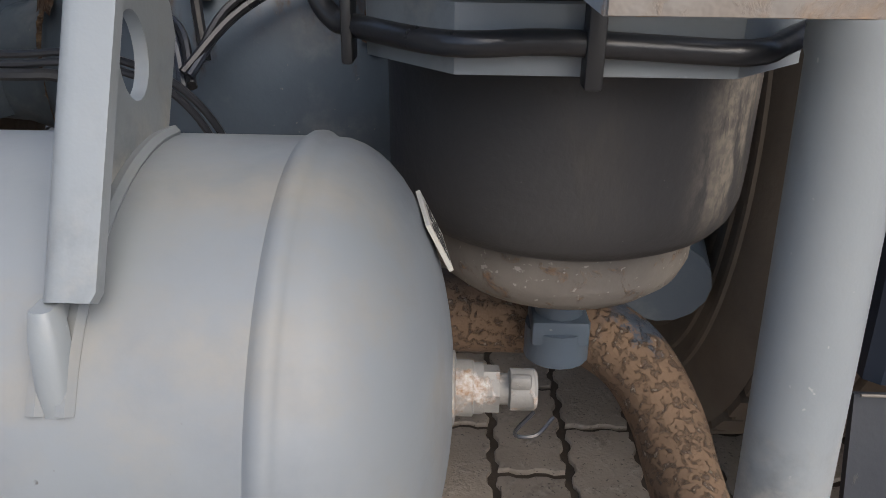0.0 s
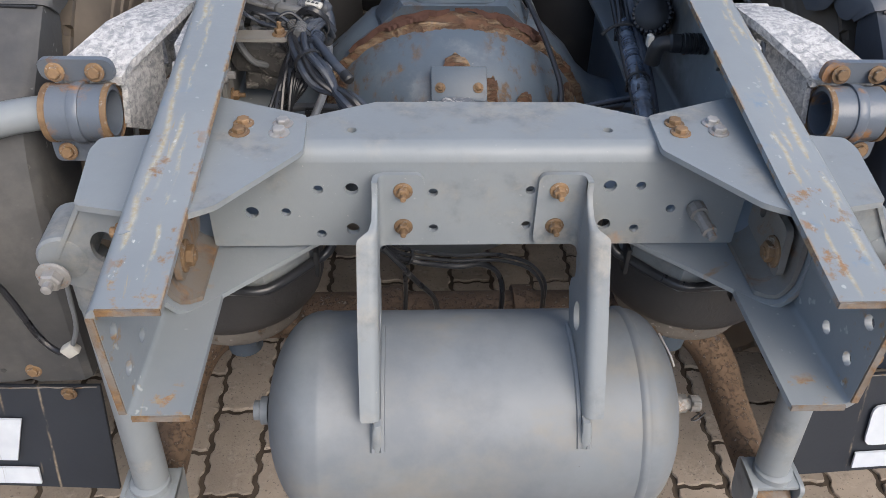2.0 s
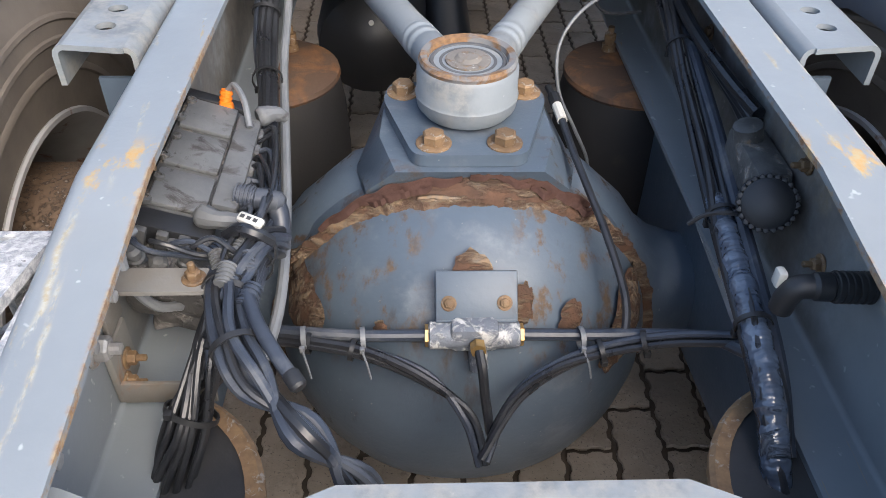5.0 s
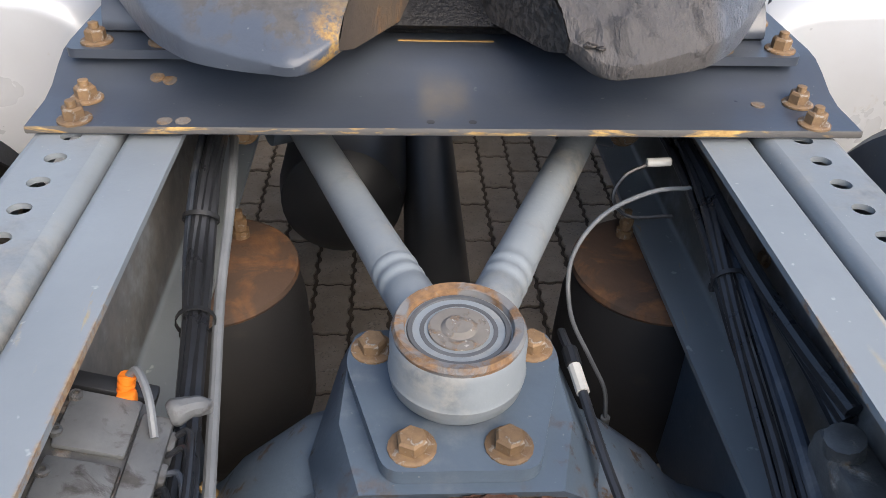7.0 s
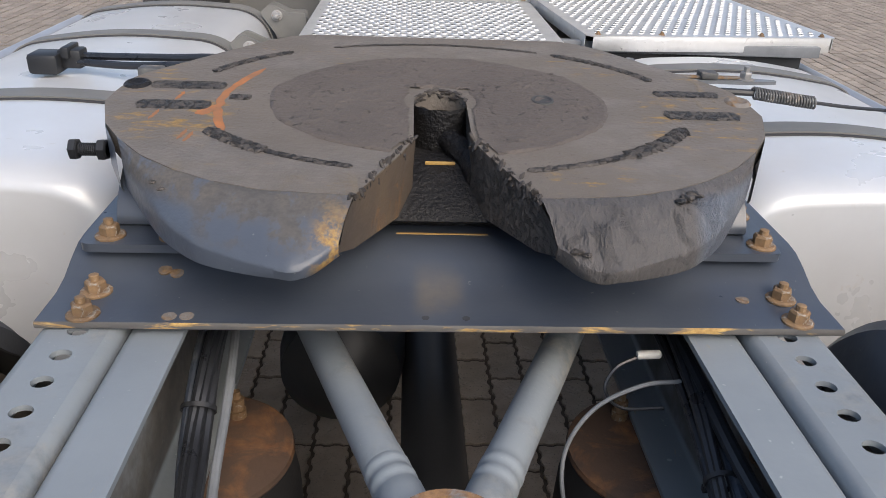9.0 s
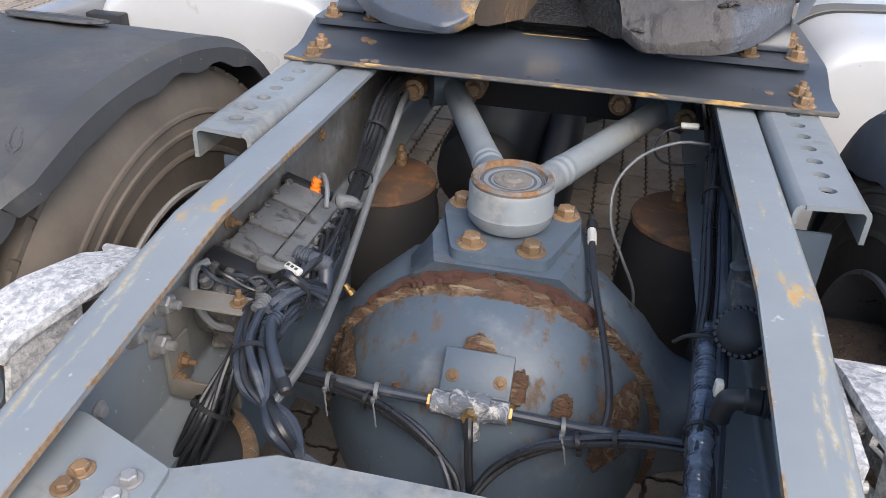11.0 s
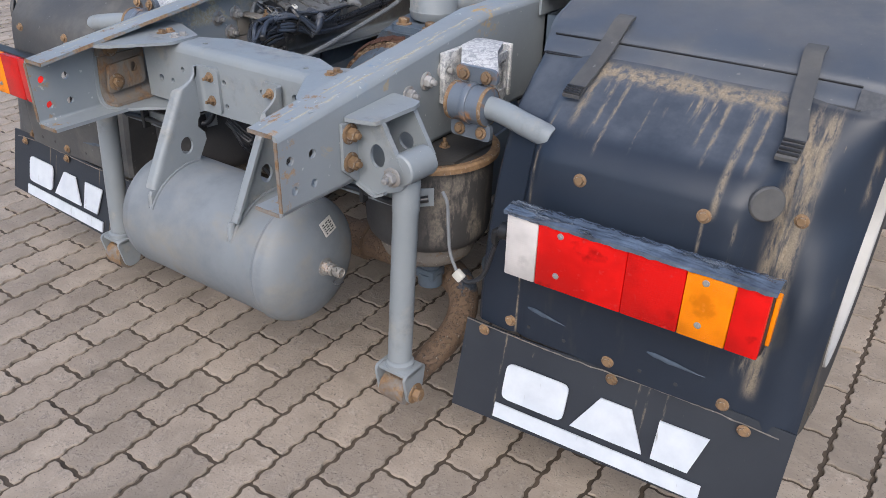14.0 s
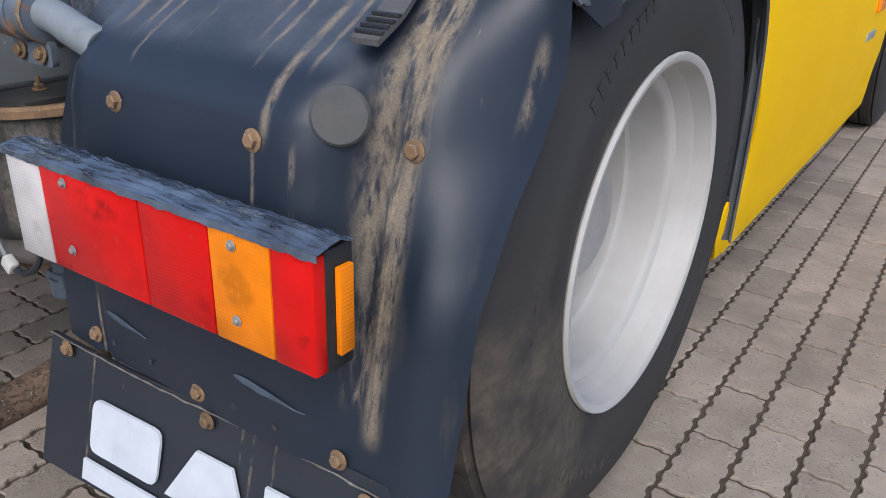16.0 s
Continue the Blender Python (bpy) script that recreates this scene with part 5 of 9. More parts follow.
# platform, ball joint and V rods
bm = bmesh.new()
low = [(-0.135, 0.862), (0.135, 0.862), (0.150, 0.92), (0.125, 1.06), (-0.125, 1.06), (-0.150, 0.92)]
mid = [(-0.095, 0.845), (0.095, 0.845), (0.118, 0.93), (0.112, 1.045), (-0.112, 1.045), (-0.118, 0.93)]
loft(bm, [[(x, y, 0.715) for x, y in low], [(x, y, 0.742) for x, y in low], [(x, y, 0.783) for x, y in mid]], True, True)
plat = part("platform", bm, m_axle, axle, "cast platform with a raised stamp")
bm = bmesh.new()
pts = rounded([(-0.072, 0.856), (0.072, 0.856), (0.115, 1.00), (0.105, 1.048), (-0.105, 1.048), (-0.115, 1.00)], 0.018, 4)
plate(bm, pts, [], lambda a, b, w: (a, b, 0.801 - w), 0.017)
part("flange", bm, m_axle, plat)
for x, y in ((-0.046, 0.884), (0.046, 0.884), (-0.086, 1.018), (0.086, 1.018)):
    bolt(plat, (x, y, 0.801), (0, 0, 1), "rust_big")
link = thing("v_link", "grey V-shaped axle link with a rusty round ball joint", "suspension link", (0, 0.963, 0.80))
bm = bmesh.new()
lathe(bm, [(0.040, 0.800), (0.046, 0.806), (0.060, 0.809), (0.067, 0.818), (0.0695, 0.834), (0.0675, 0.838), (0.0675, 0.872), (0.064, 0.878)], (0, 0.963, 0), (0, 0, 1), 48)
part("housing", bm, m_frame, link)
bm = bmesh.new()
lathe(bm, [(0.0645, 0.877), (0.0655, 0.882), (0.0625, 0.887), (0.054, 0.885), (0.052, 0.876), (0.051, 0.872)], (0, 0.963, 0), (0, 0, 1), 48, caps=False)
part("rusty_rim", bm, m_rimrust, link, "rust-patched crimped rim")
bm = bmesh.new()
lathe(bm, [(0.053, 0.874), (0.050, 0.880), (0.046, 0.880), (0.044, 0.875), (0.040, 0.8745), (0.038, 0.8785), (0.034, 0.8785), (0.032, 0.874), (0.0, 0.874)], (0, 0.963, 0), (0, 0, 1), 48, caps=False)
part("rubber_seal", bm, m_seal, link, "dusty rubber seal")
bm = bmesh.new()
lathe(bm, [(0.030, 0.8745), (0.030, 0.8805), (0.024, 0.8815), (0.018, 0.8810), (0.013, 0.8855), (0, 0.8860)], (0, 0.963, 0), (0, 0, 1), 32, caps=False)
part("pin_cap", bm, m_dust, link)
for s, far_x in ((-1, 0.213), (1, 0.243)):
    bm = bmesh.new()
    p0 = Vector((0.030, 1.008, 0.848))
    d = Vector((far_x, 1.505, 0.836)) - p0
    tube(bm, [p0 + d * k for k in (0, 0.05, 0.10, 0.104, 0.12, 0.124, 0.14, 0.144, 0.16, 0.164, 0.18, 0.184, 0.20, 0.24, 1.0)],
         [0.027, 0.027, 0.0275, 0.0262, 0.0262, 0.0275, 0.0275, 0.0262, 0.0262, 0.0275, 0.0275, 0.0262, 0.0268, 0.0260, 0.0260], 20, smooth=False)
    part("rod", bm, m_frame, link, s=s)
    bm = bmesh.new()
    lathe(bm, [(0.025, -0.05), (0.045, -0.048), (0.045, 0.048), (0.025, 0.05)], p0 + d * 1.02, (0.9, -0.4, 0), 20)
    e = part("end_bush", bm, m_axle, link, s=s)
    for bx, bz in ((0.153, 0.854), (0.288, 0.836)):
        bm = bmesh.new()
        lathe(bm, [(0.012, -0.004), (0.021, -0.002), (0.023, 0.002), (0.023, 0.040), (0.0, 0.040)], (bx, 1.455, bz), (0, 1, 0), 20, caps=False)
        part("bolt_collar", bm, m_rustcap, link, "rusty collar", s=s)
        bolt(link, (s * bx, 1.452, bz), (0, -1, 0), "rust_big")

link.location.z += 0.014
plat.location.z += 0.014

# front cross member and propeller shaft under the coupling
_fx = thing("front_cross_member", "dark steel cross member between the frame rails", "cross member", (0, 1.6, 0.75))
bm = bmesh.new()
plate(bm, [(1.60, 0.78), (1.68, 0.78), (1.68, 0.787), (1.607, 0.787), (1.607, 0.868), (1.68, 0.868), (1.68, 0.875), (1.60, 0.875)], [], lambda a, b, w: (-0.375 + w, a, b), 0.75)
part("channel", bm, m_black, _fx)
for s in (-1, 1):
    bm = bmesh.new()
    box(bm, s * 0.29 - 0.07, s * 0.29 + 0.07, 1.56, 1.60, 0.80, 0.89, 0.004)
    part("link_bracket", bm, m_axle, _fx)
_ps = thing("propeller_shaft", "black drive shaft leading to the axle", "drive shaft", (0, 1.2, 0.45))
bm = bmesh.new()
lathe(bm, [(0.085, 1.06), (0.085, 1.09), (0.05, 1.10), (0.05, 1.17), (0.06, 1.19), (0.058, 2.418)], (0.012, 0, 0.52), (0, 1, 0), 28)
part("shaft", bm, m_black, _ps)
bm = bmesh.new()
for a in (0, 90, 180, 270):
    bm = bmesh.new()
    m = Matrix.Translation((0.012, 1.135, 0.52)) @ Matrix.Rotation(radians(a + 30), 4, "Y")
    box(bm, -0.02, 0.02, -0.03, 0.03, 0.03, 0.062, 0.004, m)
    part("joint_yoke", bm, m_black, _ps)
# stand-in gearbox, not seen itself: a dark mass added to block light
_gb = thing("gearbox", "dark stand-in gearbox between the frame rails, added to block light", "gearbox", (0, 3.3, 0.3))
bm = bmesh.new()
lathe(bm, [(0.07, 2.42), (0.11, 2.46), (0.13, 2.60), (0.20, 2.68), (0.23, 2.80), (0.23, 3.30), (0.27, 3.36), (0.29, 3.62), (0.29, 4.20), (0.0, 4.20)], (0.012, 0, 0.56), (0, 1, 0), 28)
part("casing", bm, m_black, _gb)
# dark reservoir ahead of the axle
_rv = thing("air_reservoir", "dark painted round reservoir under the frame", "air tank", (-0.17, 1.75, 0.4))
bm = bmesh.new()
lathe(bm, [(0, -0.32), (0.06, -0.31), (0.12, -0.26), (0.13, -0.2), (0.13, 0.5), (0, 0.5)], (-0.17, 1.98, 0.55), (0, 1, 0), 32)
part("shell", bm, m_black, _rv)
bm = bmesh.new()
lathe(bm, [(0.006, 0), (0.006, 0.002), (0, 0.002)], (-0.165, 1.676, 0.625), (0, -1, 0.45), 20)
part("tag", bm, m_tag, _rv, "round white tag")


# ---- wheels ----
def tyre_profile(x0, w, R, rb):
    """(radius, offset) round the section, inner bead to outer bead, with tread grooves."""
    pr = [(rb, x0), (rb + 0.03, x0 - 0.004), (rb + 0.055, x0 - 0.008), (rb + 0.058, x0 - 0.011), (rb + 0.066, x0 - 0.011), (rb + 0.069, x0 - 0.009), (rb + 0.095, x0 - 0.012), (rb + 0.098, x0 - 0.015), (rb + 0.104, x0 - 0.015), (rb + 0.107, x0 - 0.012), (rb + 0.125, x0 - 0.011), (rb + 0.128, x0 - 0.014), (rb + 0.134, x0 - 0.013), (rb + 0.137, x0 - 0.010), (R - 0.05, x0 - 0.006), (R - 0.022, x0 + 0.006), (R - 0.008, x0 + 0.016)]
    a, b = x0 + 0.022, x0 + w - 0.022
    n = 4
    for k in range(n + 1):
        c0 = a + (b - a) * (k + 0.1) / (n + 1)
        c1 = a + (b - a) * (k + 0.88) / (n + 1)
        pr += [(R - 0.014, c0 - 0.004), (R, c0), (R, c1), (R - 0.014, c1 + 0.004)]
    pr += [(R - 0.008, x0 + w - 0.016), (R - 0.022, x0 + w - 0.006), (R - 0.05, x0 + w + 0.006), (R - 0.075, x0 + w + 0.007), (R - 0.08, x0 + w + 0.009), (R - 0.095, x0 + w + 0.009), (R - 0.10, x0 + w + 0.012),
           (rb + 0.06, x0 + w + 0.012), (rb + 0.03, x0 + w + 0.006), (rb + 0.012, x0 + w + 0.004), (rb, x0 + w)]
    return pr


WY, WZ = 0.935, 0.503


def wheel(s, x0, outer):
    lab = "truck tyre on a silver painted steel rim under the mudguard" if outer else "inner twin truck tyre, dusty, on a steel rim"
    t = thing("wheel", lab, "wheel", (s * (x0 + 0.15), WY, 0), "rear wheels")
    bm = bmesh.new()
    lathe(bm, tyre_profile(x0, 0.30, 0.503, 0.292), (0, WY, WZ), (1, 0, 0), 96, caps=False)
    tyre = part("tyre", bm, m_tyre if outer else m_tyre_dust, t, s=s)
    bm = bmesh.new()
    for i in range(52):
        a = 2 * math.pi * i / 52
        for k, xx in enumerate((x0 + 0.028, x0 + 0.262)):
            m = Matrix.Translation((xx, WY, WZ)) @ Matrix.Rotation(a + k * 0.06, 4, "X")
            box(bm, -0.011, 0.011, -0.022, 0.022, 0.484, 0.5035, 0, m)
    part("shoulder_tread", bm, m_tyre if outer else m_tyre_dust, tyre, s=s)["kind"] = "stuff"
    if outer:
        bm = bmesh.new()
        for a0, n, step, rr, hh in ((20, 9, 3.4, 0.398, 0.020), (78, 5, 3.0, 0.398, 0.012), (140, 9, 3.4, 0.398, 0.020), (215, 12, 2.2, 0.372, 0.010), (262, 6, 3.2, 0.398, 0.014), (320, 8, 3.0, 0.398, 0.012)):
            for q in range(n):
                m = Matrix.Translation((x0 + 0.3118, WY, WZ)) @ Matrix.Rotation(radians(a0 + q * step), 4, "X")
                box(bm, -0.0006, 0.0012, -0.006, 0.006, rr - hh / 2, rr + hh / 2, 0, m)
        part("sidewall_lettering", bm, m_tyre, tyre, s=s)["kind"] = "stuff"
    bm = bmesh.new()
    o = x0 + 0.30
    if outer:
        pr = [(0.275, x0 + 0.0), (0.292, x0 + 0.002), (0.292, x0 + 0.012), (0.268, x0 + 0.02), (0.255, x0 + 0.08), (0.248, x0 + 0.16), (0.262, o - 0.06), (0.270, o - 0.03), (0.280, o - 0.012), (0.291, o - 0.004), (0.2955, o + 0.004), (0.2935, o + 0.010),
              (0.287, o + 0.010), (0.281, o + 0.006), (0.279, o - 0.004), (0.274, o - 0.020), (0.270, o - 0.045), (0.267, o - 0.052), (0.250, o - 0.057), (0.2465, o - 0.061), (0.244, o - 0.070), (0.243, o - 0.130), (0.240, o - 0.137), (0.2355, o - 0.140), (0.234, o - 0.148), (0.233, o - 0.20), (0.232, x0 + 0.06)]
    else:
        pr = [(0.268, o), (0.285, o), (0.275, o - 0.02), (0.25, o - 0.1), (0.25, x0 + 0.1), (0.266, x0 + 0.03), (0.280, x0 + 0.012), (0.291, x0 + 0.004), (0.295, x0 - 0.004), (0.293, x0 - 0.008), (0.286, x0 - 0.008), (0.272, x0 + 0.014), (0.258, x0 + 0.04), (0.238, x0 + 0.1), (0.236, o)]
    lathe(bm, pr, (0, WY, WZ), (1, 0, 0), 80, caps=False)
    rim = part("rim", bm, m_rim if outer else m_rim_in, t, "silver steel rim" if outer else "rusty steel rim", s=s)
    bm = bmesh.new()
    xd = x0 + 0.085 if outer else o - 0.03
    n = 10
    plate(bm, ring2(0, 0, 0.2335, 60), [ring2(0.19 * math.cos(2 * math.pi * k / n), 0.19 * math.sin(2 * math.pi * k / n), 0.026, 14) for k in range(n)] + [ring2(0, 0, 0.14, 40)],
          lambda a, b, w: (xd + w, WY + a, WZ + b), 0.012)
    part("disc", bm, m_rim_in, t, "grimy wheel disc", s=s)
    if outer:
        bm = bmesh.new()
        lathe(bm, [(0.139, xd), (0.139, xd + 0.02), (0.11, xd + 0.03), (0.105, xd + 0.10), (0.09, xd + 0.115), (0, xd + 0.12)], (0, WY, WZ), (1, 0, 0), 40, caps=False)
        part("hub", bm, m_rim_in, t, s=s)
        for k in range(10):
            a = 2 * math.pi * (k + 0.5) / 10
            bolt(t, (s * (xd + 0.012), WY + 0.158 * math.cos(a), WZ + 0.158 * math.sin(a)), (s, 0, 0), "hub", name="wheel_nut")
    else:
        bm = bmesh.new()
        lathe(bm, [(0.06, 0.50), (0.20, 0.51), (0.21, 0.53), (0.21, 0.75), (0.10, 0.76)], (0, WY, WZ), (1, 0, 0), 40)
        part("brake_drum", bm, m_rusttube, t, "rusty brake drum", s=s)


for s in (-1, 1):
    wheel(s, 0.922, True)
    wheel(s, 0.575, False)


# ---- mudguards, lamps, flaps ----
ZL = (0.395, 0.45, 0.50, 0.60, 0.70, 0.76, 0.795, 0.822, 0.842, 0.858, 0.885, 0.92, 0.945)
COLS = (
    (0.588, (0.52, 0.52, 0.52, 0.52, 0.52, 0.52, 0.52, 0.52, 0.52, 0.53, 0.545, 0.555, 0.565)),
    (0.594, (0.312, 0.314, 0.318, 0.330, 0.354, 0.376, 0.391, 0.408, 0.425, 0.445, 0.475, 0.520, 0.560)),
    (0.604, (0.304, 0.305, 0.308, 0.319, 0.340, 0.360, 0.375, 0.392, 0.410, 0.430, 0.465, 0.515, 0.558)),
    (0.672, (0.300, 0.300, 0.302, 0.311, 0.325, 0.342, 0.357, 0.375, 0.395, 0.418, 0.455, 0.505, 0.552)),
    (0.690, (0.306, 0.304, 0.303, 0.302, 0.303, 0.312, 0.326, 0.350, 0.374, 0.398, 0.440, 0.495, 0.548)),
    (0.712, (0.300, 0.298, 0.297, 0.297, 0.298, 0.304, 0.313, 0.336, 0.362, 0.390, 0.435, 0.492, 0.546)),
    (0.90, (0.298, 0.296, 0.295, 0.295, 0.296, 0.302, 0.311, 0.332, 0.359, 0.388, 0.432, 0.490, 0.545)),
    (1.068, (0.300, 0.298, 0.297, 0.297, 0.299, 0.306, 0.316, 0.338, 0.364, 0.392, 0.436, 0.492, 0.546)),
    (1.092, (0.304, 0.304, 0.305, 0.308, 0.314, 0.324, 0.334, 0.352, 0.374, 0.400, 0.440, 0.494, 0.547)),
    (1.128, (0.316, 0.326, 0.335, 0.354, 0.378, 0.396, 0.406, 0.416, 0.426, 0.438, 0.464, 0.502, 0.548)),
    (1.165, (0.314, 0.326, 0.336, 0.356, 0.380, 0.400, 0.411, 0.422, 0.434, 0.446, 0.470, 0.505, 0.548)),
    (1.195, (0.310, 0.324, 0.334, 0.350, 0.388, 0.424, 0.440, 0.452, 0.462, 0.470, 0.486, 0.508, 0.548)),
    (1.225, (0.318, 0.336, 0.348, 0.364, 0.416, 0.462, 0.480, 0.495, 0.503, 0.508, 0.513, 0.519, 0.551)),
    (1.243, (0.338, 0.358, 0.372, 0.388, 0.446, 0.498, 0.517, 0.533, 0.539, 0.541, 0.541, 0.534, 0.552)),
)
TOPARC = ((0.514, 0.925), (0.524, 0.935), (0.545, 0.950), (0.560, 0.968), (0.62, 0.992), (0.72, 1.022), (0.84, 1.040), (0.95, 1.044), (1.06, 1.036), (1.17, 1.010), (1.26, 0.968), (1.33, 0.905), (1.385, 0.82), (1.42, 0.71), (1.435, 0.58), (1.44, 0.44), (1.438, 0.34))


def guard_y(x, z):
    """The rear face of the mudguard at (x, z)."""
    zi = min(max(np.interp(z, ZL, range(len(ZL))), 0), len(ZL) - 1)
    k = int(min(zi, len(ZL) - 2))
    f = zi - k
    ys = [c[1][k] * (1 - f) + c[1][k + 1] * f for c in COLS]
    return float(np.interp(x, [c[0] for c in COLS], ys))


def mudguard(s):
    right = s > 0
    lab = "black plastic mudguard with dried mud runs, straps and rusty bolts" if right else "dusty black plastic mudguard, torn at the edge, over the rear wheel"
    t = thing("mudguard", lab, "mudguard", (s * 0.9, 0.6, 0.39), "mudguards")
    bm = bmesh.new()
    xs = []
    for a, b in zip(COLS, COLS[1:]):
        n = 2 if b[0] - a[0] < 0.06 else 8
        xs += [a[0] + (b[0] - a[0]) * k / n for k in range(n)]
    xs.append(COLS[-1][0])
    zs = []
    for a, b in zip(ZL, ZL[1:]):
        n = 3 if b - a > 0.03 else 2
        zs += [a + (b - a) * k / n for k in range(n)]
    zs.append(ZL[-1])
    bow = lambda x, z: 0.004 * noise.noise(Vector((x * 7 * s, z * 7, 2.0)))
    low = lambda x, z: z - (0.06 * min(max((x - 1.10) / 0.08, 0), 1) - 0.02 * min(max((x - 1.21) / 0.03, 0), 1)) * max(0, 1 - (z - 0.395) / 0.10)
    shell(bm, [[(x, guard_y(x, z) + bow(x, z), low(x, z)) for z in zs] for x in xs], -0.005)
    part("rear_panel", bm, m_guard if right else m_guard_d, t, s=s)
    # top cover with its turned-down outer lip
    bm = bmesh.new()
    secs = []
    arc = smooth_path([(0, y, z) for y, z in TOPARC], 4)
    for i, p in enumerate(arc):
        y, z = p.y, p.z
        nx = arc[min(i + 1, len(arc) - 1)] - arc[max(i - 1, 0)]
        nrm = Vector((0, -nx.z, nx.y)).normalized()
        if nrm.dot(Vector((0, y - WY, z - WZ))) < 0:
            nrm = -nrm
        f = min(max((y - 0.50) / 0.10, 0), 1)
        g = min(max((1.40 - y) / 0.15, 0.30), 1)
        lip = (0.030 + 0.075 * f) * g
        wob = 0.004 * noise.noise(Vector((y * 6, z * 5, 4.0 + s)))
        row = []
        for x, d in ((0.588 - 0.034 * f, -0.035 - (0.085 if right else 0.012) * f * g + 0.010 * f * noise.noise(Vector((y * 14, 3 + s, 1)))), (0.590 - 0.032 * f, -0.010 - (0.035 if right else 0.008) * f), (0.594 - 0.028 * f, -0.004 - 0.010 * f), (0.604 - 0.022 * f, -0.001), (0.64, 0), (0.78, 0.002), (0.92, 0.003), (1.06, 0.002), (1.165, 0.0), (1.20, -0.006), (1.228, -0.020), (1.242, -0.042 * min(1, lip / 0.1)), (1.248, -lip * 0.75), (1.250, -lip)):
            row.append(Vector((x, y, z)) + nrm * (d + wob))
        secs.append(row)
    shell(bm, secs, -0.005)
    top = part("top_cover", bm, m_cover if right else m_guard_d, t, "dusty top cover" if not right else "", s=s)
    # torn corner of the cover's lip, and the bead along its seam
    bm = bmesh.new()
    shell(bm, [[(1.170, 0.534, 0.9515), (1.170, 0.524, 0.938), (1.170, 0.512, 0.923)], [(1.212, 0.543, 0.9455), (1.213, 0.532, 0.932), (1.212, 0.520, 0.915)], [(1.240, 0.562, 0.936), (1.243, 0.554, 0.920), (1.242, 0.545, 0.900)], [(1.2515, 0.600, 0.934), (1.2530, 0.596, 0.905), (1.2525, 0.590, 0.872)], [(1.2530, 0.640, 0.930), (1.2535, 0.637, 0.905), (1.2530, 0.632, 0.880)]], 0.003)
    part("torn_lip", bm, m_guard if right else m_guard_d, t, "torn drooping lip corner", s=s)
    bm = bmesh.new()
    tube(bm, [(0.60, 0.546, 0.953), (0.75, 0.5455, 0.955), (0.90, 0.545, 0.9555), (1.05, 0.5455, 0.955), (1.17, 0.546, 0.953)], 0.0022, 6)
    part("seam_bead", bm, m_black, t, s=s)
    bm = bmesh.new()
    tube(bm, [(0.60, 0.512, 0.922), (0.75, 0.5115, 0.9235), (0.90, 0.511, 0.924), (1.05, 0.5115, 0.9235), (1.18, 0.512, 0.922)], 0.0025, 6)
    part("seam_bead", bm, m_black, t, s=s)
    if not right:
        for cxx, cyy, czz, ra, rb, turn, seed in ((0.840, 1.065, 1.0415, 0.105, 0.034, 8, 3), (0.612, 0.655, 0.9985, 0.026, 0.007, 62, 8)):
            # flat black face painted for the dark inside the torn hole
            bm = bmesh.new()
            ring = []
            for i in range(28):
                a = 2 * math.pi * i / 28
                q = 1 + 0.35 * noise.noise(Vector((math.cos(a) * 2, math.sin(a) * 2, seed)))
                u, v = ra * q * math.cos(a), rb * q * math.sin(a)
                c, d = math.cos(radians(turn)), math.sin(radians(turn))
                ring.append((cxx + u * c - v * d, cyy + u * d + v * c, czz + 0.0035 - 0.18 * (u * d + v * c) * (cyy > 0.95) + 0.3 * (u * d + v * c) * (cyy < 0.95)))
            bm.faces.new([bm.verts.new(p) for p in ring])
            part("tear", bm, m_ink, t, "black torn hole", s=s)
            bm = bmesh.new()
            tube(bm, ring + ring[:1], 0.0035, 6, 2)
            part("tear_edge", bm, m_guard_d, t, "curled torn edge", s=s)
    # straps
    for n, (x0, x1) in enumerate(((0.725, 0.712), (1.078, 1.108))):
        bm = bmesh.new()
        line = [(x0, 0.600, 0.998), (x0, 0.572, 0.990), (x0 * 0.8 + x1 * 0.2, 0.535, 0.962), (x0 * 0.5 + x1 * 0.5, 0.475, 0.925), (x1, 0.415, 0.892), (x1, 0.372, 0.868)]
        if n == 0:
            line[-2:] = [(x1, 0.430, 0.898), (x1, 0.402, 0.884)]
        p = smooth_path(line, 5)
        secs = [[(q.x - 0.017, q.y, q.z), (q.x + 0.017, q.y, q.z), (q.x + 0.017, q.y + 0.001, q.z - 0.006), (q.x - 0.017, q.y + 0.001, q.z - 0.006)] for q in p]
        loft(bm, secs, True, True)
        st = part("strap", bm, m_guard_d, t, "worn rubber strap", s=s)
        for k in range(4):
            q = p[-2 - k]
            bm = bmesh.new()
            box(bm, q.x - 0.017, q.x + 0.017, q.y - 0.003, q.y + 0.003, q.z - 0.002, q.z + 0.003, 0.001)
            part("ridge", bm, m_black, st, s=s)
    for x, z, k in ((0.793, 0.768, "rust_cap"), (1.018, 0.765, "rust_cap"), (1.152, 0.759, "rust_cap"), (0.676, 0.421, "rust_cap"), (0.896, 0.417, "rust_cap"), (1.115, 0.409, "rust_cap")):
        bolt(t, (s * x, guard_y(x, z) - 0.001, z), (0, -1, 0.1), k)
    bm = bmesh.new()
    lathe(bm, [(0.030, 0), (0.030, 0.006), (0.027, 0.009), (0, 0.0095)], (1.100, 0.345, 0.797), (0.62, -0.77, 0.12), 28)
    part("blanking_cap", bm, m_guard_d, t, "round black blanking cap", s=s)
    # dark inner liner ahead of the wheel
    bm = bmesh.new()
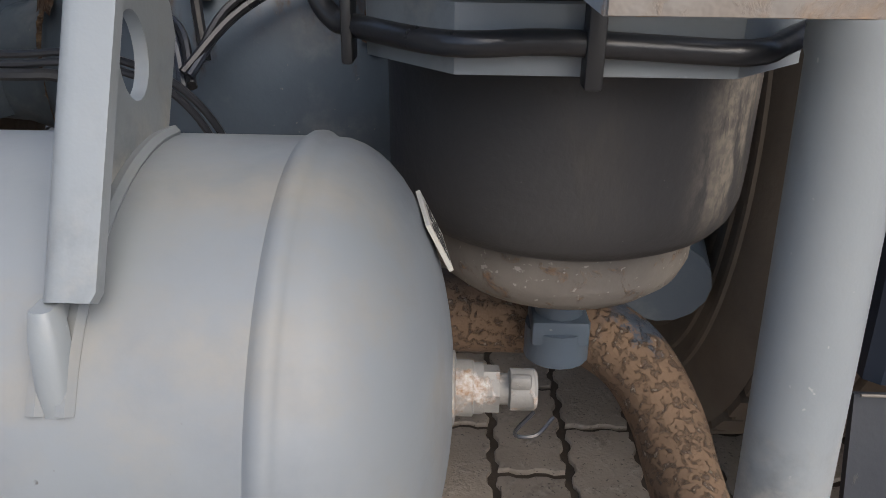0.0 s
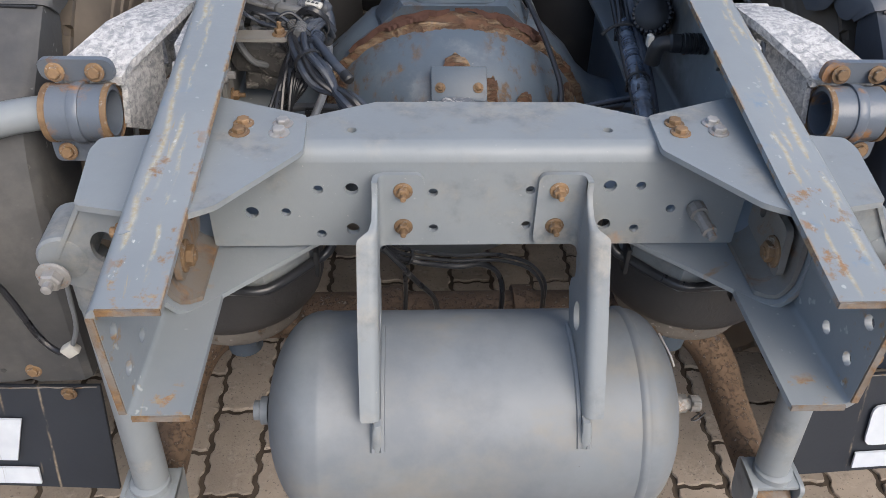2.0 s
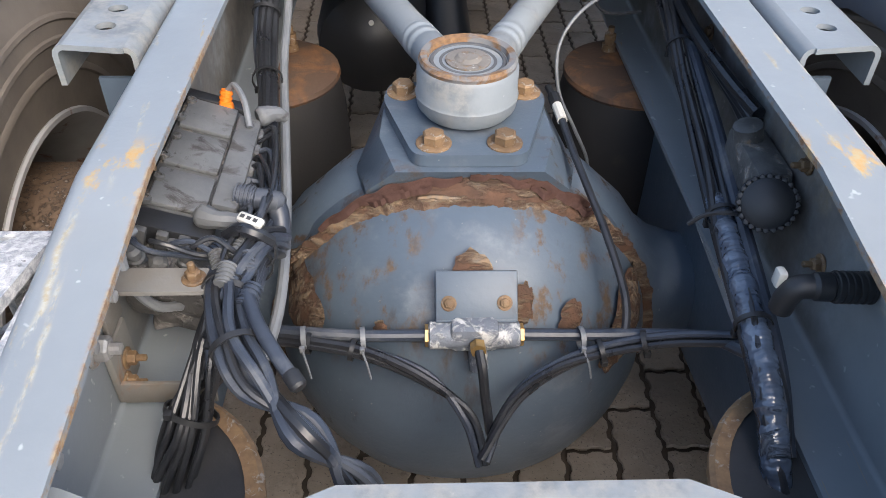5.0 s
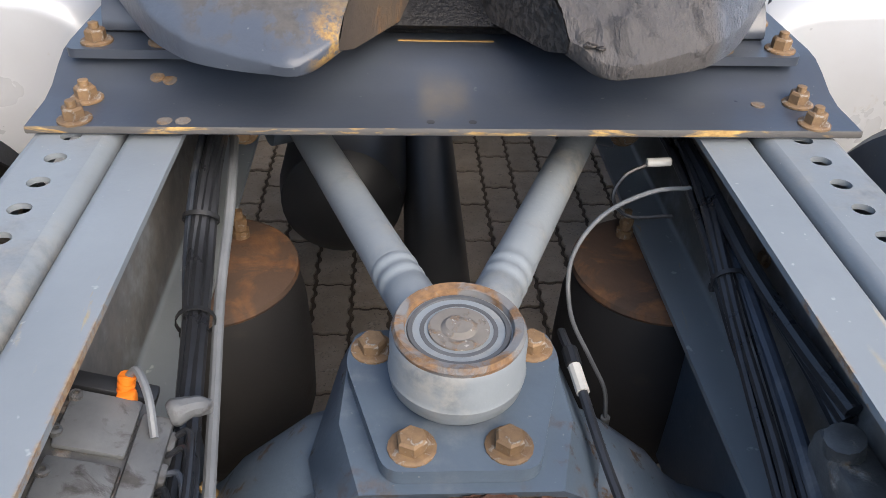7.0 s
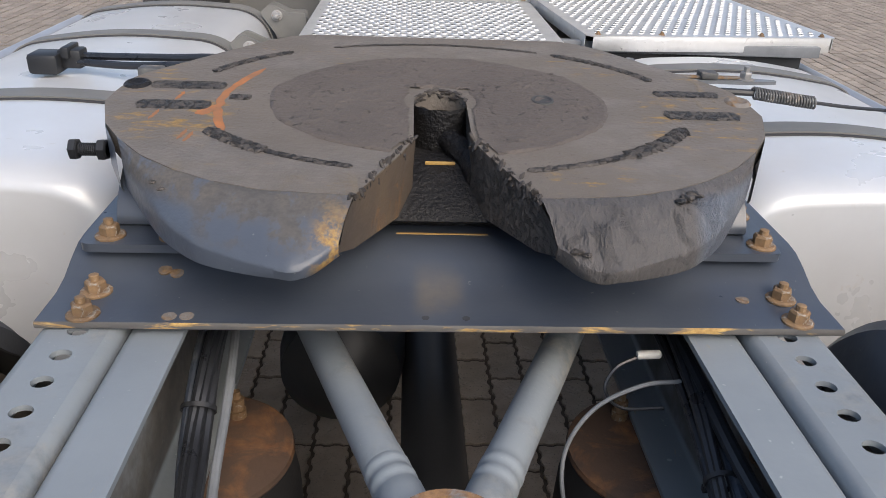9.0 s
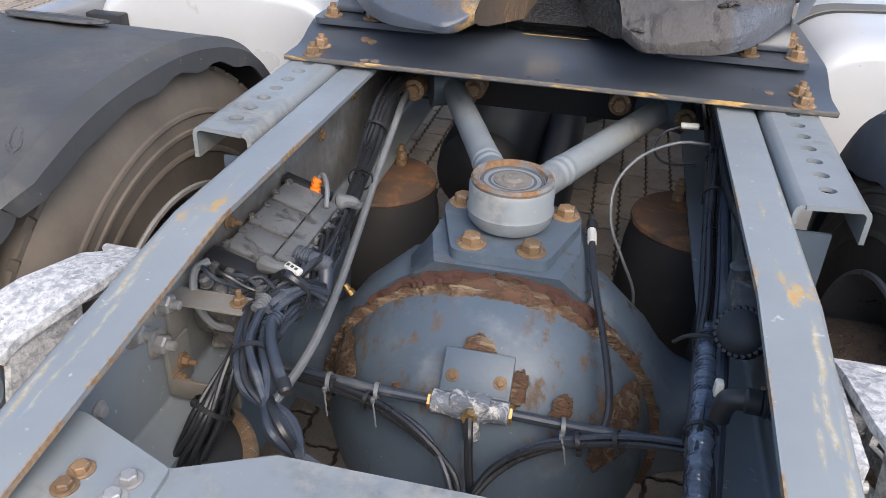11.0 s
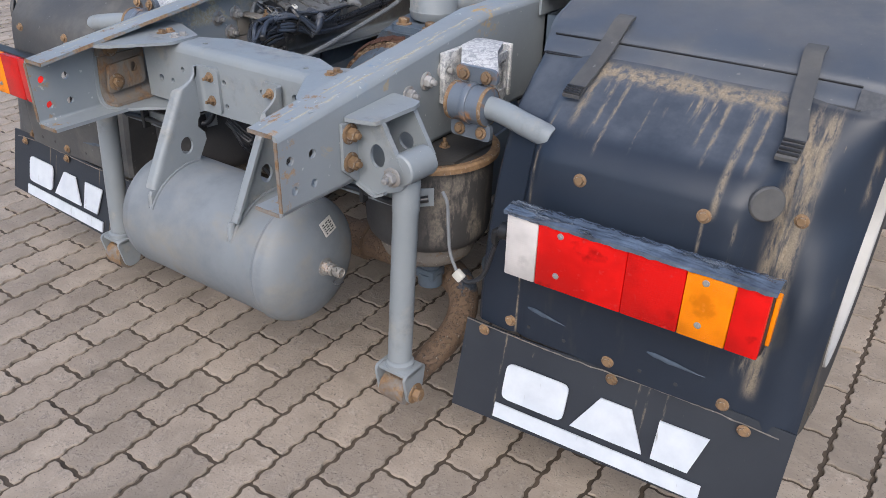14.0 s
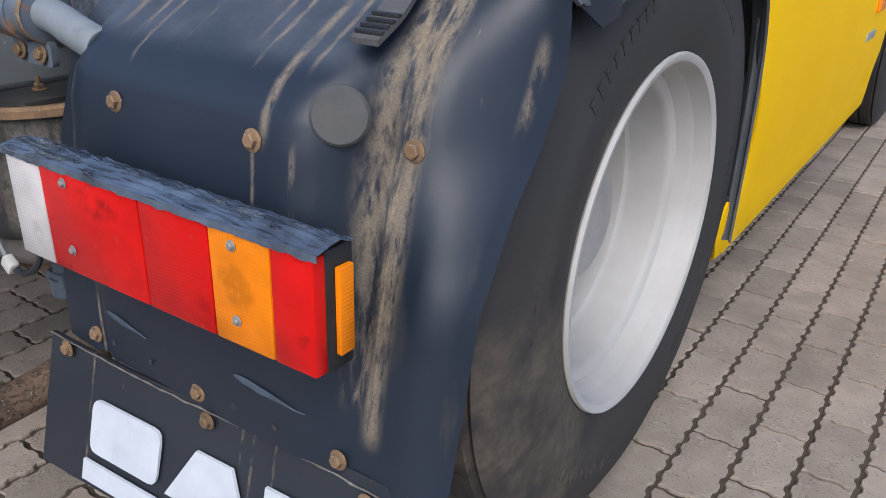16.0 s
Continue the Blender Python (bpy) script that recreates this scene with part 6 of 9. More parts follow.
    shell(bm, [[(x, y, z) for y, z in ((1.30, 0.90), (1.37, 0.80), (1.41, 0.68), (1.425, 0.55), (1.43, 0.36))] for x in (0.95, 1.236)], 0.006)
    part("front_liner", bm, m_black, t, s=s)
    bm = bmesh.new()
    shell(bm, [[(1.222, y + d, z) for y, z in ((1.285, 0.90), (1.352, 0.80), (1.395, 0.68), (1.410, 0.55), (1.412, 0.44))] for d in (0, 0.09)], 0.004)
    part("liner_flange", bm, m_black, t, s=s)
    for x, z, w in ((0.715, 0.470, 0.085), (0.968, 0.472, 0.110)):
        bm = bmesh.new()
        loft(bm, [[(x + w * k / 8, guard_y(x + w * k / 8, z) - 0.0016 + 0.0009 * abs(d), z - 0.010 * k / 8 + d * (0.0052 + 0.002 * noise.noise(Vector((k * 0.8, d, x)))) * min(1, (k + 0.6) / 1.5, (8.3 - k) / 5)) for d in (-1, 0, 1)] for k in range(9)])
        part("scuff", bm, m_scuff, t, "pale blue scuff", s=s)
    for x in (0.72, 0.80, 0.96, 1.03):
        bm = bmesh.new()
        lathe(bm, [(0.004, 0), (0.004, 0.0012), (0, 0.0012)], (x, guard_y(x, 0.424) - 0.0005, 0.424), (0, -1, 0), 10)
        part("screw_hole", bm, m_ink, t, s=s)


def lamp_y(x):
    return 0.216 + 0.050 * (x - 0.70)


def tail_light(s):
    right = s > 0
    lab = "rear light cluster, red, amber and white lenses, taped black housing" if right else "rear light cluster with red, amber and white lenses"
    t = thing("tail_light", lab, "tail light", (s * 0.93, 0.26, 0.58), "tail lights")
    z0, z1 = 0.586, 0.711
    drop = lambda x: -0.012 * (x - 0.70) / 0.46

    def slab(xa, xb, ya, yb, za, zb, bev):
        bm = bmesh.new()
        box(bm, xa, xb, ya, yb, za, zb, bev)
        for v in bm.verts:
            v.co.y += lamp_y(v.co.x) - 0.213
            v.co.z += drop(v.co.x)
        return bm

    part("housing", slab(0.699, 1.163, 0.226, 0.264, z0 - 0.003, z1 + 0.004, 0.005), m_black, t, s=s)
    for name, mat, xa, xb in (("reversing_lens", m_clear, 0.700, 0.762), ("brake_lens", m_red, 0.7625, 0.9275), ("tail_lens", m_red_ribbed, 0.9278, 1.028), ("indicator_lens", m_amber, 1.0285, 1.108), ("reflector", m_red, 1.1085, 1.161)):
        part(name, slab(xa, xb, 0.211, 0.228, z0, z1, 0.003), mat, t, s=s)
    for x, z in ((0.806, 0.695), (0.804, 0.614), (1.061, 0.687), (1.061, 0.606)):
        bolt(t, (s * x, lamp_y(x) - 0.0025, z), (0, -1, 0), "screw", name="screw")
    part("side_marker", slab(1.163, 1.170, 0.236, 0.256, 0.603, 0.696, 0.002), m_amber, t, "amber side marker", s=s)
    if right:
        bm = bmesh.new()
        rows = []
        for i in range(80):
            x = 0.694 + 0.474 * i / 79
            k = noise.noise(Vector((x * 22, 0, 0)))
            k2 = noise.noise(Vector((x * 70, 3, 0)))
            rows.append([(x, lamp_y(x) - 0.004, z1 + drop(x) - 0.001 + 0.003 * k2), (x, lamp_y(x) - 0.004, z1 + drop(x) + 0.006), (x, lamp_y(x) + 0.018, z1 + drop(x) + 0.011 + 0.003 * k), (x, lamp_y(x) + 0.028, z1 + drop(x) + 0.011 + 0.005 * k2), (x, lamp_y(x) + 0.036, z1 + drop(x) + 0.008 + 0.004 * k), (x, lamp_y(x) + 0.046, z1 + drop(x) + 0.005 + 0.004 * k2)])
        shell(bm, rows, 0.001)
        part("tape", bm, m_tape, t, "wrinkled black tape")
        bm = bmesh.new()
        lathe(bm, [(0.012, 0), (0.014, 0.004), (0.014, 0.02), (0.017, 0.024), (0.017, 0.04), (0.010, 0.044)], (0.704, 0.262, 0.645), (-1, 0, 0), 16)
        tube(bm, [(0.665, 0.262, 0.645), (0.650, 0.262, 0.635), (0.645, 0.270, 0.61)], 0.008, 8)
        part("plug", bm, m_black, t)


def flap_y(x, z):
    return 0.280 + 0.05 * (x - 0.686) + 0.26 * (z - 0.341)


def mud_flap(s):
    t = thing("mud_flap", "black rubber mud flap with a white printed emblem and bar", "mud flap", (s * 0.9, 0.27, 0.19), "mud flaps")
    bm = bmesh.new()
    shell(bm, [[(x, flap_y(x, z), z) for z in (0.196 + 0.012 * (x - 0.58), 0.25, 0.30, 0.35, 0.396 - 0.004 * math.sin((x - 0.58) * 9.3))] for x in np.linspace(0.578, 1.245, 26)], 0.006)
    part("sheet", bm, m_flap, t, s=s)

    def mark(outer, holes=()):
        bm = bmesh.new()
        o = [(a, b) for a, b in outer]
        plate(bm, o, holes, lambda a, b, w: (a, flap_y(a, b) - 0.0085 + w, b), 0.004)
        return bm

    def run(pts, n=6):
        out = []
        for i, p in enumerate(pts):
            q = pts[(i + 1) % len(pts)]
            out += [(p[0] + (q[0] - p[0]) * k / n, p[1] + (q[1] - p[1]) * k / n) for k in range(n)]
        return out

    # plain white blocks in the emblem's colours and the bar beneath it
    mx = (lambda x: x) if s > 0 else (lambda x: 0.578 + 1.245 - x)
    blocks = (rounded([(0.692, 0.258), (0.832, 0.258), (0.832, 0.336), (0.692, 0.336)], 0.016, 3),
              [(0.850, 0.258), (0.898, 0.336), (0.962, 0.336), (1.000, 0.258)],
              [(1.018, 0.258), (1.090, 0.258), (1.112, 0.336), (1.018, 0.336)])
    for b in blocks:
        bm = mark(run([(mx(a), c) for a, c in b], 3))
        part("emblem_block", bm, m_white, t, "plain white emblem shape", s=s)
    bm = mark(run([(mx(0.682), 0.212), (mx(1.120), 0.212), (mx(1.120), 0.242), (mx(0.682), 0.242)], 10))
    part("bar", bm, m_white, t, "white printed bar", s=s)
    bm = bmesh.new()
    tube(bm, [(x, flap_y(x, 0.39) - 0.0035, 0.398 - 0.020 * max(0, (x - 0.70) / 0.5) - 0.006 * math.sin((x - 0.58) * 9.3) + 0.003 * noise.noise(Vector((x * 40, 1, s)))) for x in np.linspace(0.58, 1.22, 40)], [0.0012 + 0.0008 * noise.noise(Vector((k * 0.3, 2, s))) for k in range(240)], 6, 4)
    part("torn_edge", bm, m_dust, t, "pale frayed upper edge", s=s)
    for x, z in ((0.625, 0.387), (0.910, 0.381), (1.162, 0.376)):
        bolt(t, (s * x, flap_y(x, z) - 0.007, z), (0, -1, 0), "rust_cap")


for s in (-1, 1):
    mudguard(s)
    tail_light(s)
    mud_flap(s)


# ---- mudguard supports ----
def support(s):
    t = thing("mudguard_support", "cast aluminium bracket with a rusty clamp and grey support tube", "bracket", (s * 0.45, 0.45, 0.7), "mudguard supports")
    bm = bmesh.new()
    # top sheet and ribs of the casting
    sec = []
    for y, xa, xb, z in ((0.600, 0.400, 0.425, 0.900), (0.56, 0.402, 0.47, 0.910), (0.487, 0.413, 0.500, 0.912), (0.42, 0.455, 0.545, 0.886), (0.400, 0.465, 0.553, 0.872)):
        sec.append([(xa, y, z), (xb, y, z), (xb, y, z - 0.012), (xa, y, z - 0.012)])
    loft(bm, sec, True, True)
    part("casting_top", bm, m_alu, t, "bright rough cast top", s=s)
    for xa, xb, top in ((0.405, 0.413, 0), (0.455, 0.463, 1)):
        bm = bmesh.new()
        pts = [(0.60, 0.885), (0.487, 0.900), (0.41, 0.870), (0.395, 0.80), (0.44, 0.77), (0.60, 0.79)]
        plate(bm, pts, [[(0.585, 0.87), (0.50, 0.88), (0.49, 0.82), (0.585, 0.805)]], lambda a, b, w, xa=xa: (xa + w + (0.60 - a) * 0.30, a, b), 0.008)
        part("rib", bm, m_alu, t, s=s)
    bm = bmesh.new()
    box(bm, 0.388, 0.47, 0.595, 0.605, 0.785, 0.90, 0.003)
    box(bm, 0.388, 0.402, 0.44, 0.605, 0.79, 0.90, 0.003)
    part("casting_base", bm, m_alu, t, s=s)
    bm = bmesh.new()
    c = (0.0, 0.372, 0.835)
    lathe(bm, [(0.0300, 0.512), (0.0300, 0.4745), (0.0375, 0.476), (0.0375, 0.556), (0.0225, 0.558)], c, (1, 0, 0), 28, caps=False)
    lathe(bm, [(0.0400, 0.508), (0.0410, 0.510), (0.0410, 0.520), (0.0400, 0.522)], c, (1, 0, 0), 28)
    pts = rounded([(0.468, 0.872), (0.562, 0.872), (0.562, 0.905), (0.468, 0.905)], 0.014, 4)
    plate(bm, pts, [], lambda a, b, w: (a, 0.382 + w + (0.905 - b) * 0.2, b), 0.010)
    pts = rounded([(0.472, 0.765), (0.565, 0.765), (0.565, 0.800), (0.472, 0.800)], 0.01, 4)
    plate(bm, pts, [], lambda a, b, w: (a, 0.365 + w, b), 0.010)
    cl = part("clamp", bm, m_rustclamp, t, "rust-edged steel clamp", s=s)
    # dark disc closes the bore and stands for its inner shade
    bm = bmesh.new()
    lathe(bm, [(0.0300, 0.510), (0, 0.510)], c, (1, 0, 0), 24, caps=False)
    part("bore", bm, m_ink, cl, "flat dark disc painted for the shade inside the bore", s=s)
    for h in (0.476, 0.553):
        bm = bmesh.new()
        lathe(bm, [(0.0372, h - 0.004), (0.0388, h - 0.003), (0.0388, h + 0.004), (0.0372, h + 0.005)], c, (1, 0, 0), 28, caps=False)
        part("rusty_lip", bm, m_bolt, cl, "orange rusted lip", s=s)
    for x, z, y in ((0.49, 0.888, 0.381), (0.54, 0.888, 0.381), (0.495, 0.782, 0.362), (0.545, 0.782, 0.362)):
        bolt(t, (s * x, y, z), (0, -1, 0.2), "rust_cap")
    bm = bmesh.new()
    tube(bm, [(0.511, 0.372, 0.835), (0.56, 0.372, 0.835), (0.60, 0.366, 0.832), (0.64, 0.357, 0.826), (0.680, 0.352, 0.819), (0.708, 0.352, 0.812)], 0.0225, 18, 6)
    part("tube", bm, m_frame, t, s=s)


m_rustclamp = surface("rusty_clamp", (0.105, 0.130, 0.165), (0.14, 0.16, 0.185), 0.32, 0, 8, spots=((0.36, 0.19, 0.08), (0.22, 0.11, 0.05)), spot_scale=18, spot_at=0.60, bump=0.3)
for s in (-1, 1):
    support(s)


# ---- fifth wheel ----
mp = thing("mounting_plate", "dark blue-grey pressed steel mounting plate across the frame, rusty bolts", "mounting plate", (0, 1.5, 0.958))
bm = bmesh.new()
prof = [(1.233, 0.9680), (1.300, 0.9690), (1.330, 0.9755), (1.360, 0.9885), (1.388, 0.9980), (1.415, 1.0005), (1.78, 1.0005), (1.83, 0.990), (1.86, 0.972), (1.88, 0.968), (1.95, 0.968)]
xs = (-0.489, -0.484, 0, 0.506, 0.511)
shell(bm, [[(x, y, z) for y, z in prof] for x in xs], -0.0095)
part("sheet", bm, m_steel, mp)
bm = bmesh.new()
nx = 60
loft(bm, [[(-0.489 + i / nx, 1.2325 - 0.001 * noise.noise(Vector((i * 0.7, 1, 0))) - d, z) for i in range(nx + 1)] for d, z in ((0.0, 0.9685), (0.0016, 0.9655), (0.0016, 0.9605))])
part("worn_edge", bm, m_steel_edge, mp, "rust-stained front edge")
for x, y, z in ((-0.437, 1.250, 0.968), (-0.439, 1.303, 0.9695), (0.457, 1.250, 0.968), (0.458, 1.305, 0.9695), (-0.437, 1.91, 0.968), (0.457, 1.91, 0.968)):
    bolt(mp, (x, y, z), (0, 0, 1), "rust_nut")
for x in (-0.019, 0.032):
    bm = bmesh.new()
    lathe(bm, [(0.005, 0), (0.005, 0.0006), (0, 0.0006)], (x, 1.250, 0.9681), (0, 0, 1), 12)
    part("drilled_hole", bm, m_ink, mp)
for x, y, z in ((-0.333, 1.247, 0.9681), (-0.312, 1.248, 0.9681), (-0.362, 1.343, 0.981), (-0.346, 1.339, 0.979), (0.405, 1.302, 0.9695)):
    bm = bmesh.new()
    lathe(bm, [(0.009, -0.002), (0.009, 0.0012), (0.006, 0.0016), (0, 0.0010)], (x, y, z), (0, -0.25 if y > 1.33 else 0, 1), 14)
    part("plug_weld", bm, m_edge, mp, "small rusty plug weld")
bm = bmesh.new()
loft(bm, [[(x, 1.427 + d * (0.0026 + 0.0012 * noise.noise(Vector((x * 60, d, 0)))), 1.0007 + h) for d, h in ((-1, 0), (-0.6, 0.0009), (0.6, 0.0009), (1, 0))] for x in np.linspace(-0.058, 0.073, 26)])
part("paint_line", bm, m_ochre, mp, "ochre paint line")

fw = thing("fifth_wheel", "grease-covered fifth wheel coupling plate with a V-shaped slot", "fifth wheel", (0, 1.5, 1.001))
CX = 0.005


def fwz(y):
    return 1.115 + 0.12 * (y - 1.30)


RAMP_TOP = [(0.113, 1.294), (0.158, 1.297), (0.228, 1.304), (0.290, 1.323), (0.341, 1.349), (0.395, 1.389), (0.440, 1.440)]
RAMP_LOW = [(0.128, 1.232), (0.166, 1.203), (0.202, 1.204), (0.280, 1.238), (0.322, 1.270), (0.364, 1.316), (0.427, 1.411)]
DROP = [0.028, 0.040, 0.041, 0.040, 0.038, 0.032, 0.014]
half = RAMP_TOP + [(0.470, 1.485), (0.490, 1.545), (0.494, 1.560), (0.490, 1.600), (0.480, 1.652), (0.464, 1.678), (0.380, 1.765), (0.300, 1.845), (0.262, 1.872), (0.228, 1.885)]
bm = bmesh.new()
thro = [(0.040 * math.cos(a), 1.588 + 0.040 * math.sin(a)) for a in np.linspace(0, math.pi, 11)]
SLOT = [(0.084, 1.354), (0.060, 1.404), (0.041, 1.453)]
outl = half + [(-x, y) for x, y in reversed(half)] + [(-x, y) for x, y in SLOT] + [(-x, y) for x, y in thro] + list(reversed(SLOT))
plate(bm, outl, [], lambda a, b, w: (CX + a, b, fwz(b) - w), 0.030)
bmesh.ops.bevel(bm, geom=[e for e in bm.edges if e.calc_face_angle(0) > 0.9 and max(abs(fwz(v.co.y) - v.co.z) for v in e.verts) < 0.002 and min(v.co.y for v in e.verts) > 1.43], offset=0.003, segments=2, affect="EDGES")
top = part("top_plate", bm, m_wheel_top, fw)
for s in (-1, 1):
    bm = bmesh.new()
    up = [(x, y, fwz(y) - 0.0005) for x, y in RAMP_TOP]
    lo = [(x, y, fwz(y) - d) for (x, y), d in zip(RAMP_LOW, DROP)]
    up, lo = [smooth_path(q, 9) for q in (up, lo)]
    cake = lambda x, f: 0.0 if s < 0 else 0.0042 * max(0, noise.noise(Vector((x * 60, f * 3, 5))) + 0.25 + 0.5 * noise.noise(Vector((x * 150, f * 9, 8)))) * min(1, max(0, (0.345 - x) / 0.05)) * min(1, f * 6)
    rows = []
    for k in range(19):
        f = k / 18
        rows.append([(a[0] + (b[0] - a[0]) * f, a[1] + (b[1] - a[1]) * f - cake(a[0], f), a[2] + (b[2] - a[2]) * (0.35 * f + 0.65 * f * f) + cake(a[0], f) + 0.0014 * noise.noise(Vector((a[0] * 45, f * 5, s * 3)))) for a, b in zip(up, lo)])
    rows.append([(x, y - 0.0015, z - 0.004) for x, y, z in lo])
    rows.append([(x, y + 0.002, z - 0.016 - 0.030 * max(0, (x - 0.2) / 0.24)) for x, y, z in lo])
    rows.append([(x * 0.98, y + 0.012, z - 0.020 - 0.030 * max(0, (x - 0.2) / 0.24)) for x, y, z in lo])
    rows = [[(CX * s + x, y, z) for x, y, z in r] for r in rows]
    loft(bm, rows)
    part("ramp", bm, m_ramp if s < 0 else m_ramp_caked, fw, "worn blue-grey ramp with smeared grease" if s < 0 else "ramp caked with ragged grease", s=s)
    # cheek along the slot
    bm = bmesh.new()
    ch = [(0.040, 1.59, 0, 0.10), (0.041, 1.453, 0, 0.098), (0.060, 1.404, 0, 0.092), (0.084, 1.354, 0, 0.083), (0.113, 1.294, 0, 0.072), (0.124, 1.255, 0.010, 0.062), (0.128, 1.232, 0.028, 0.050), (0.166, 1.203, 0.041, 0.052)]
    rows = []
    for f in (0.0, 0.25, 0.5, 0.75, 1.0):
        rows.append([(CX * s + x - 0.002 + 0.004 * f * (x < 0.15), y + 0.020 * f * (x > 0.12), fwz(y) - 0.0006 - a - (b - a) * f) for x, y, a, b in ch])
    loft(bm, [[(x + 0.002 * noise.noise(Vector((y * 40, z * 40, s))), y, z) for x, y, z in r] for r in rows])
    part("cheek", bm, m_cheek if s < 0 else m_smear, fw, "rust-streaked slot cheek" if s < 0 else "grease-caked slot cheek", s=s)
    # lip of caked grease along the slot edge
    bm = bmesh.new()
    rc = random.Random(40 + s)
    for q in range(110):
        f = rc.random()
        y = 1.46 - 0.17 * f
        x = 0.038 + 0.075 * f
        r = rc.uniform(0.0014, 0.0046) * (1.25 if s > 0 else 1.0)
        m4 = Matrix.Translation((CX * s + x + rc.uniform(0.0005, 0.006), y, fwz(y) - rc.uniform(-0.0005, 0.012))) @ Matrix.Rotation(rc.uniform(0, 6), 4, "X") @ Matrix.Rotation(-0.42, 4, "Z") @ Matrix.Diagonal((0.8, rc.uniform(1.2, 3.0), 0.8, 1))
        bmesh.ops.create_icosphere(bm, subdivisions=1, radius=r, matrix=m4)
    for v in bm.verts:
        v.co += Vector((1, 1, 1)) * (0.002 * noise.noise(v.co * 160))
    part("grease_crust", bm, m_crust, fw, s=s)["kind"] = "stuff"
    # side skirt under the plate's rim
    bm = bmesh.new()
    sk = [(0.434, 1.412), (0.470, 1.484), (0.494, 1.560), (0.490, 1.60), (0.480, 1.652), (0.464, 1.678), (0.380, 1.765), (0.300, 1.845), (0.228, 1.885), (0, 1.886)]
    loft(bm, [[(CX * s + x * k, y, fwz(y) - h) for x, y in sk] for h, k in ((0.003, 1), (0.006, 1.001), (0.062, 1.0), (0.066, 0.99))])
    part("skirt", bm, m_ramp, fw, s=s)
    # pedestal with its foot
    bm = bmesh.new()
    ft = rounded([(0.215, 1.352), (0.474, 1.352), (0.476, 1.80), (0.33, 1.80), (0.33, 1.44), (0.215, 1.41)], 0.016, 3)
    plate(bm, ft, [], lambda a, b, w: (a, b, 1.0014 + w), 0.012)
    part("foot", bm, m_steel, fw, s=s)
    bm = bmesh.new()
    plate(bm, rounded([(1.40, 1.0135), (1.76, 1.0135), (1.68, 1.10), (1.48, 1.10), (1.42, 1.05)], 0.03, 4), [], lambda a, b, w: (0.385 + w, a, b), 0.055)
    part("pedestal", bm, m_steel, fw, s=s)
    for q in range(7):
        bm = bmesh.new()
        box(bm, 0.4402, 0.4416, 1.425 + q * 0.012, 1.432 + q * 0.012, 1.020, 1.034, 0.0005)
        part("cast_mark", bm, m_pipe, fw, s=s)
    for x, y in ((0.446, 1.378), (0.362, 1.378), (0.283, 1.380), (0.449, 1.48), (0.449, 1.58), (0.449, 1.70)):
        bolt(fw, (s * x + 0.006, y, 1.0134), (0, 0, 1), "rust_nut" if x > 0.36 else "rust")
bm = bmesh.new()
lathe(bm, [(0.0085, 0.0), (0.0085, 0.046)], (-0.468, 1.487, 1.096), (-1, 0, 0), 14)
for k in range(15):
    lathe(bm, [(0.0085, 0.0), (0.0096, 0.0008), (0.0085, 0.0016)], (-0.470 - k * 0.0026, 1.487, 1.096), (-1, 0, 0), 14, caps=False)
part("stop_bolt_shank", bm, m_black, fw, "black threaded stop bolt")
for x0, n in ((-0.468, 0.013), (-0.508, 0.012)):
    bm = bmesh.new()
    lathe(bm, [(0, 0), (0.013, 0), (0.0158, 0.002), (0.0158, n - 0.002), (0.013, n), (0, n)], (x0, 1.487, 1.096), (-1, 0, 0), 6, caps=False)
    part("stop_bolt_nut", bm, m_black, fw)


def ribbon(name, line, width, height, mat, seed, label="", wob=0.45):
    """A thin uneven smear lying on the plate along a line of (x, y)."""
    bm = bmesh.new()
    ln = [Vector((x, y, 0)) for x, y in line]
    ln = smooth_path(ln, 7)
    rows = []
    n = len(ln)
    for i, c in enumerate(ln):
        t = (ln[min(i + 1, n - 1)] - ln[max(i - 1, 0)]).normalized()
        e = min(1, (min(i, n - 1 - i) + 0.6) / 3)
        row = []
        for j, (d, h) in enumerate(((-1, 0.0005), (-0.65, 1), (-0.2, 0.9), (0.3, 1.0), (0.7, 0.9), (1, 0.0005))):
            k = width * e * (1 + wob * noise.noise(Vector((i * 0.45, seed, d))))
            x, y = c.x - t.y * d * k, c.y + t.x * d * k
            hh = 0.0004 if h < 0.01 else 0.0006 + height * (0.5 + 0.9 * abs(noise.noise(Vector((x * 150, y * 150, seed)))))
            row.append((CX + x, y, fwz(y) + hh))
        rows.append(row)
    loft(bm, rows)
    return part(name, bm, mat, fw, label)


def arc(a0, a1, n=9):
    return [(0.385 * math.cos(radians(a0 + (a1 - a0) * i / n)), 1.60 + 0.245 * math.sin(radians(a0 + (a1 - a0) * i / n))) for i in range(n + 1)]


ribbon("grease_line", arc(212, 232), 0.012, 0.0030, m_smear, 1)
ribbon("grease_line", arc(230, 252), 0.006, 0.0015, m_smear, 2)
ribbon("grease_line", arc(286, 312), 0.0065, 0.0025, m_smear, 3)
ribbon("grease_line", arc(310, 337), 0.013, 0.0035, m_smear, 4)
ribbon("grease_line", arc(130, 160), 0.0085, 0.002, m_smear, 5)
ribbon("grease_line", arc(22, 58), 0.0085, 0.002, m_smear, 6)
ribbon("grease_line", arc(62, 118), 0.0045, 0.001, m_smear, 7)
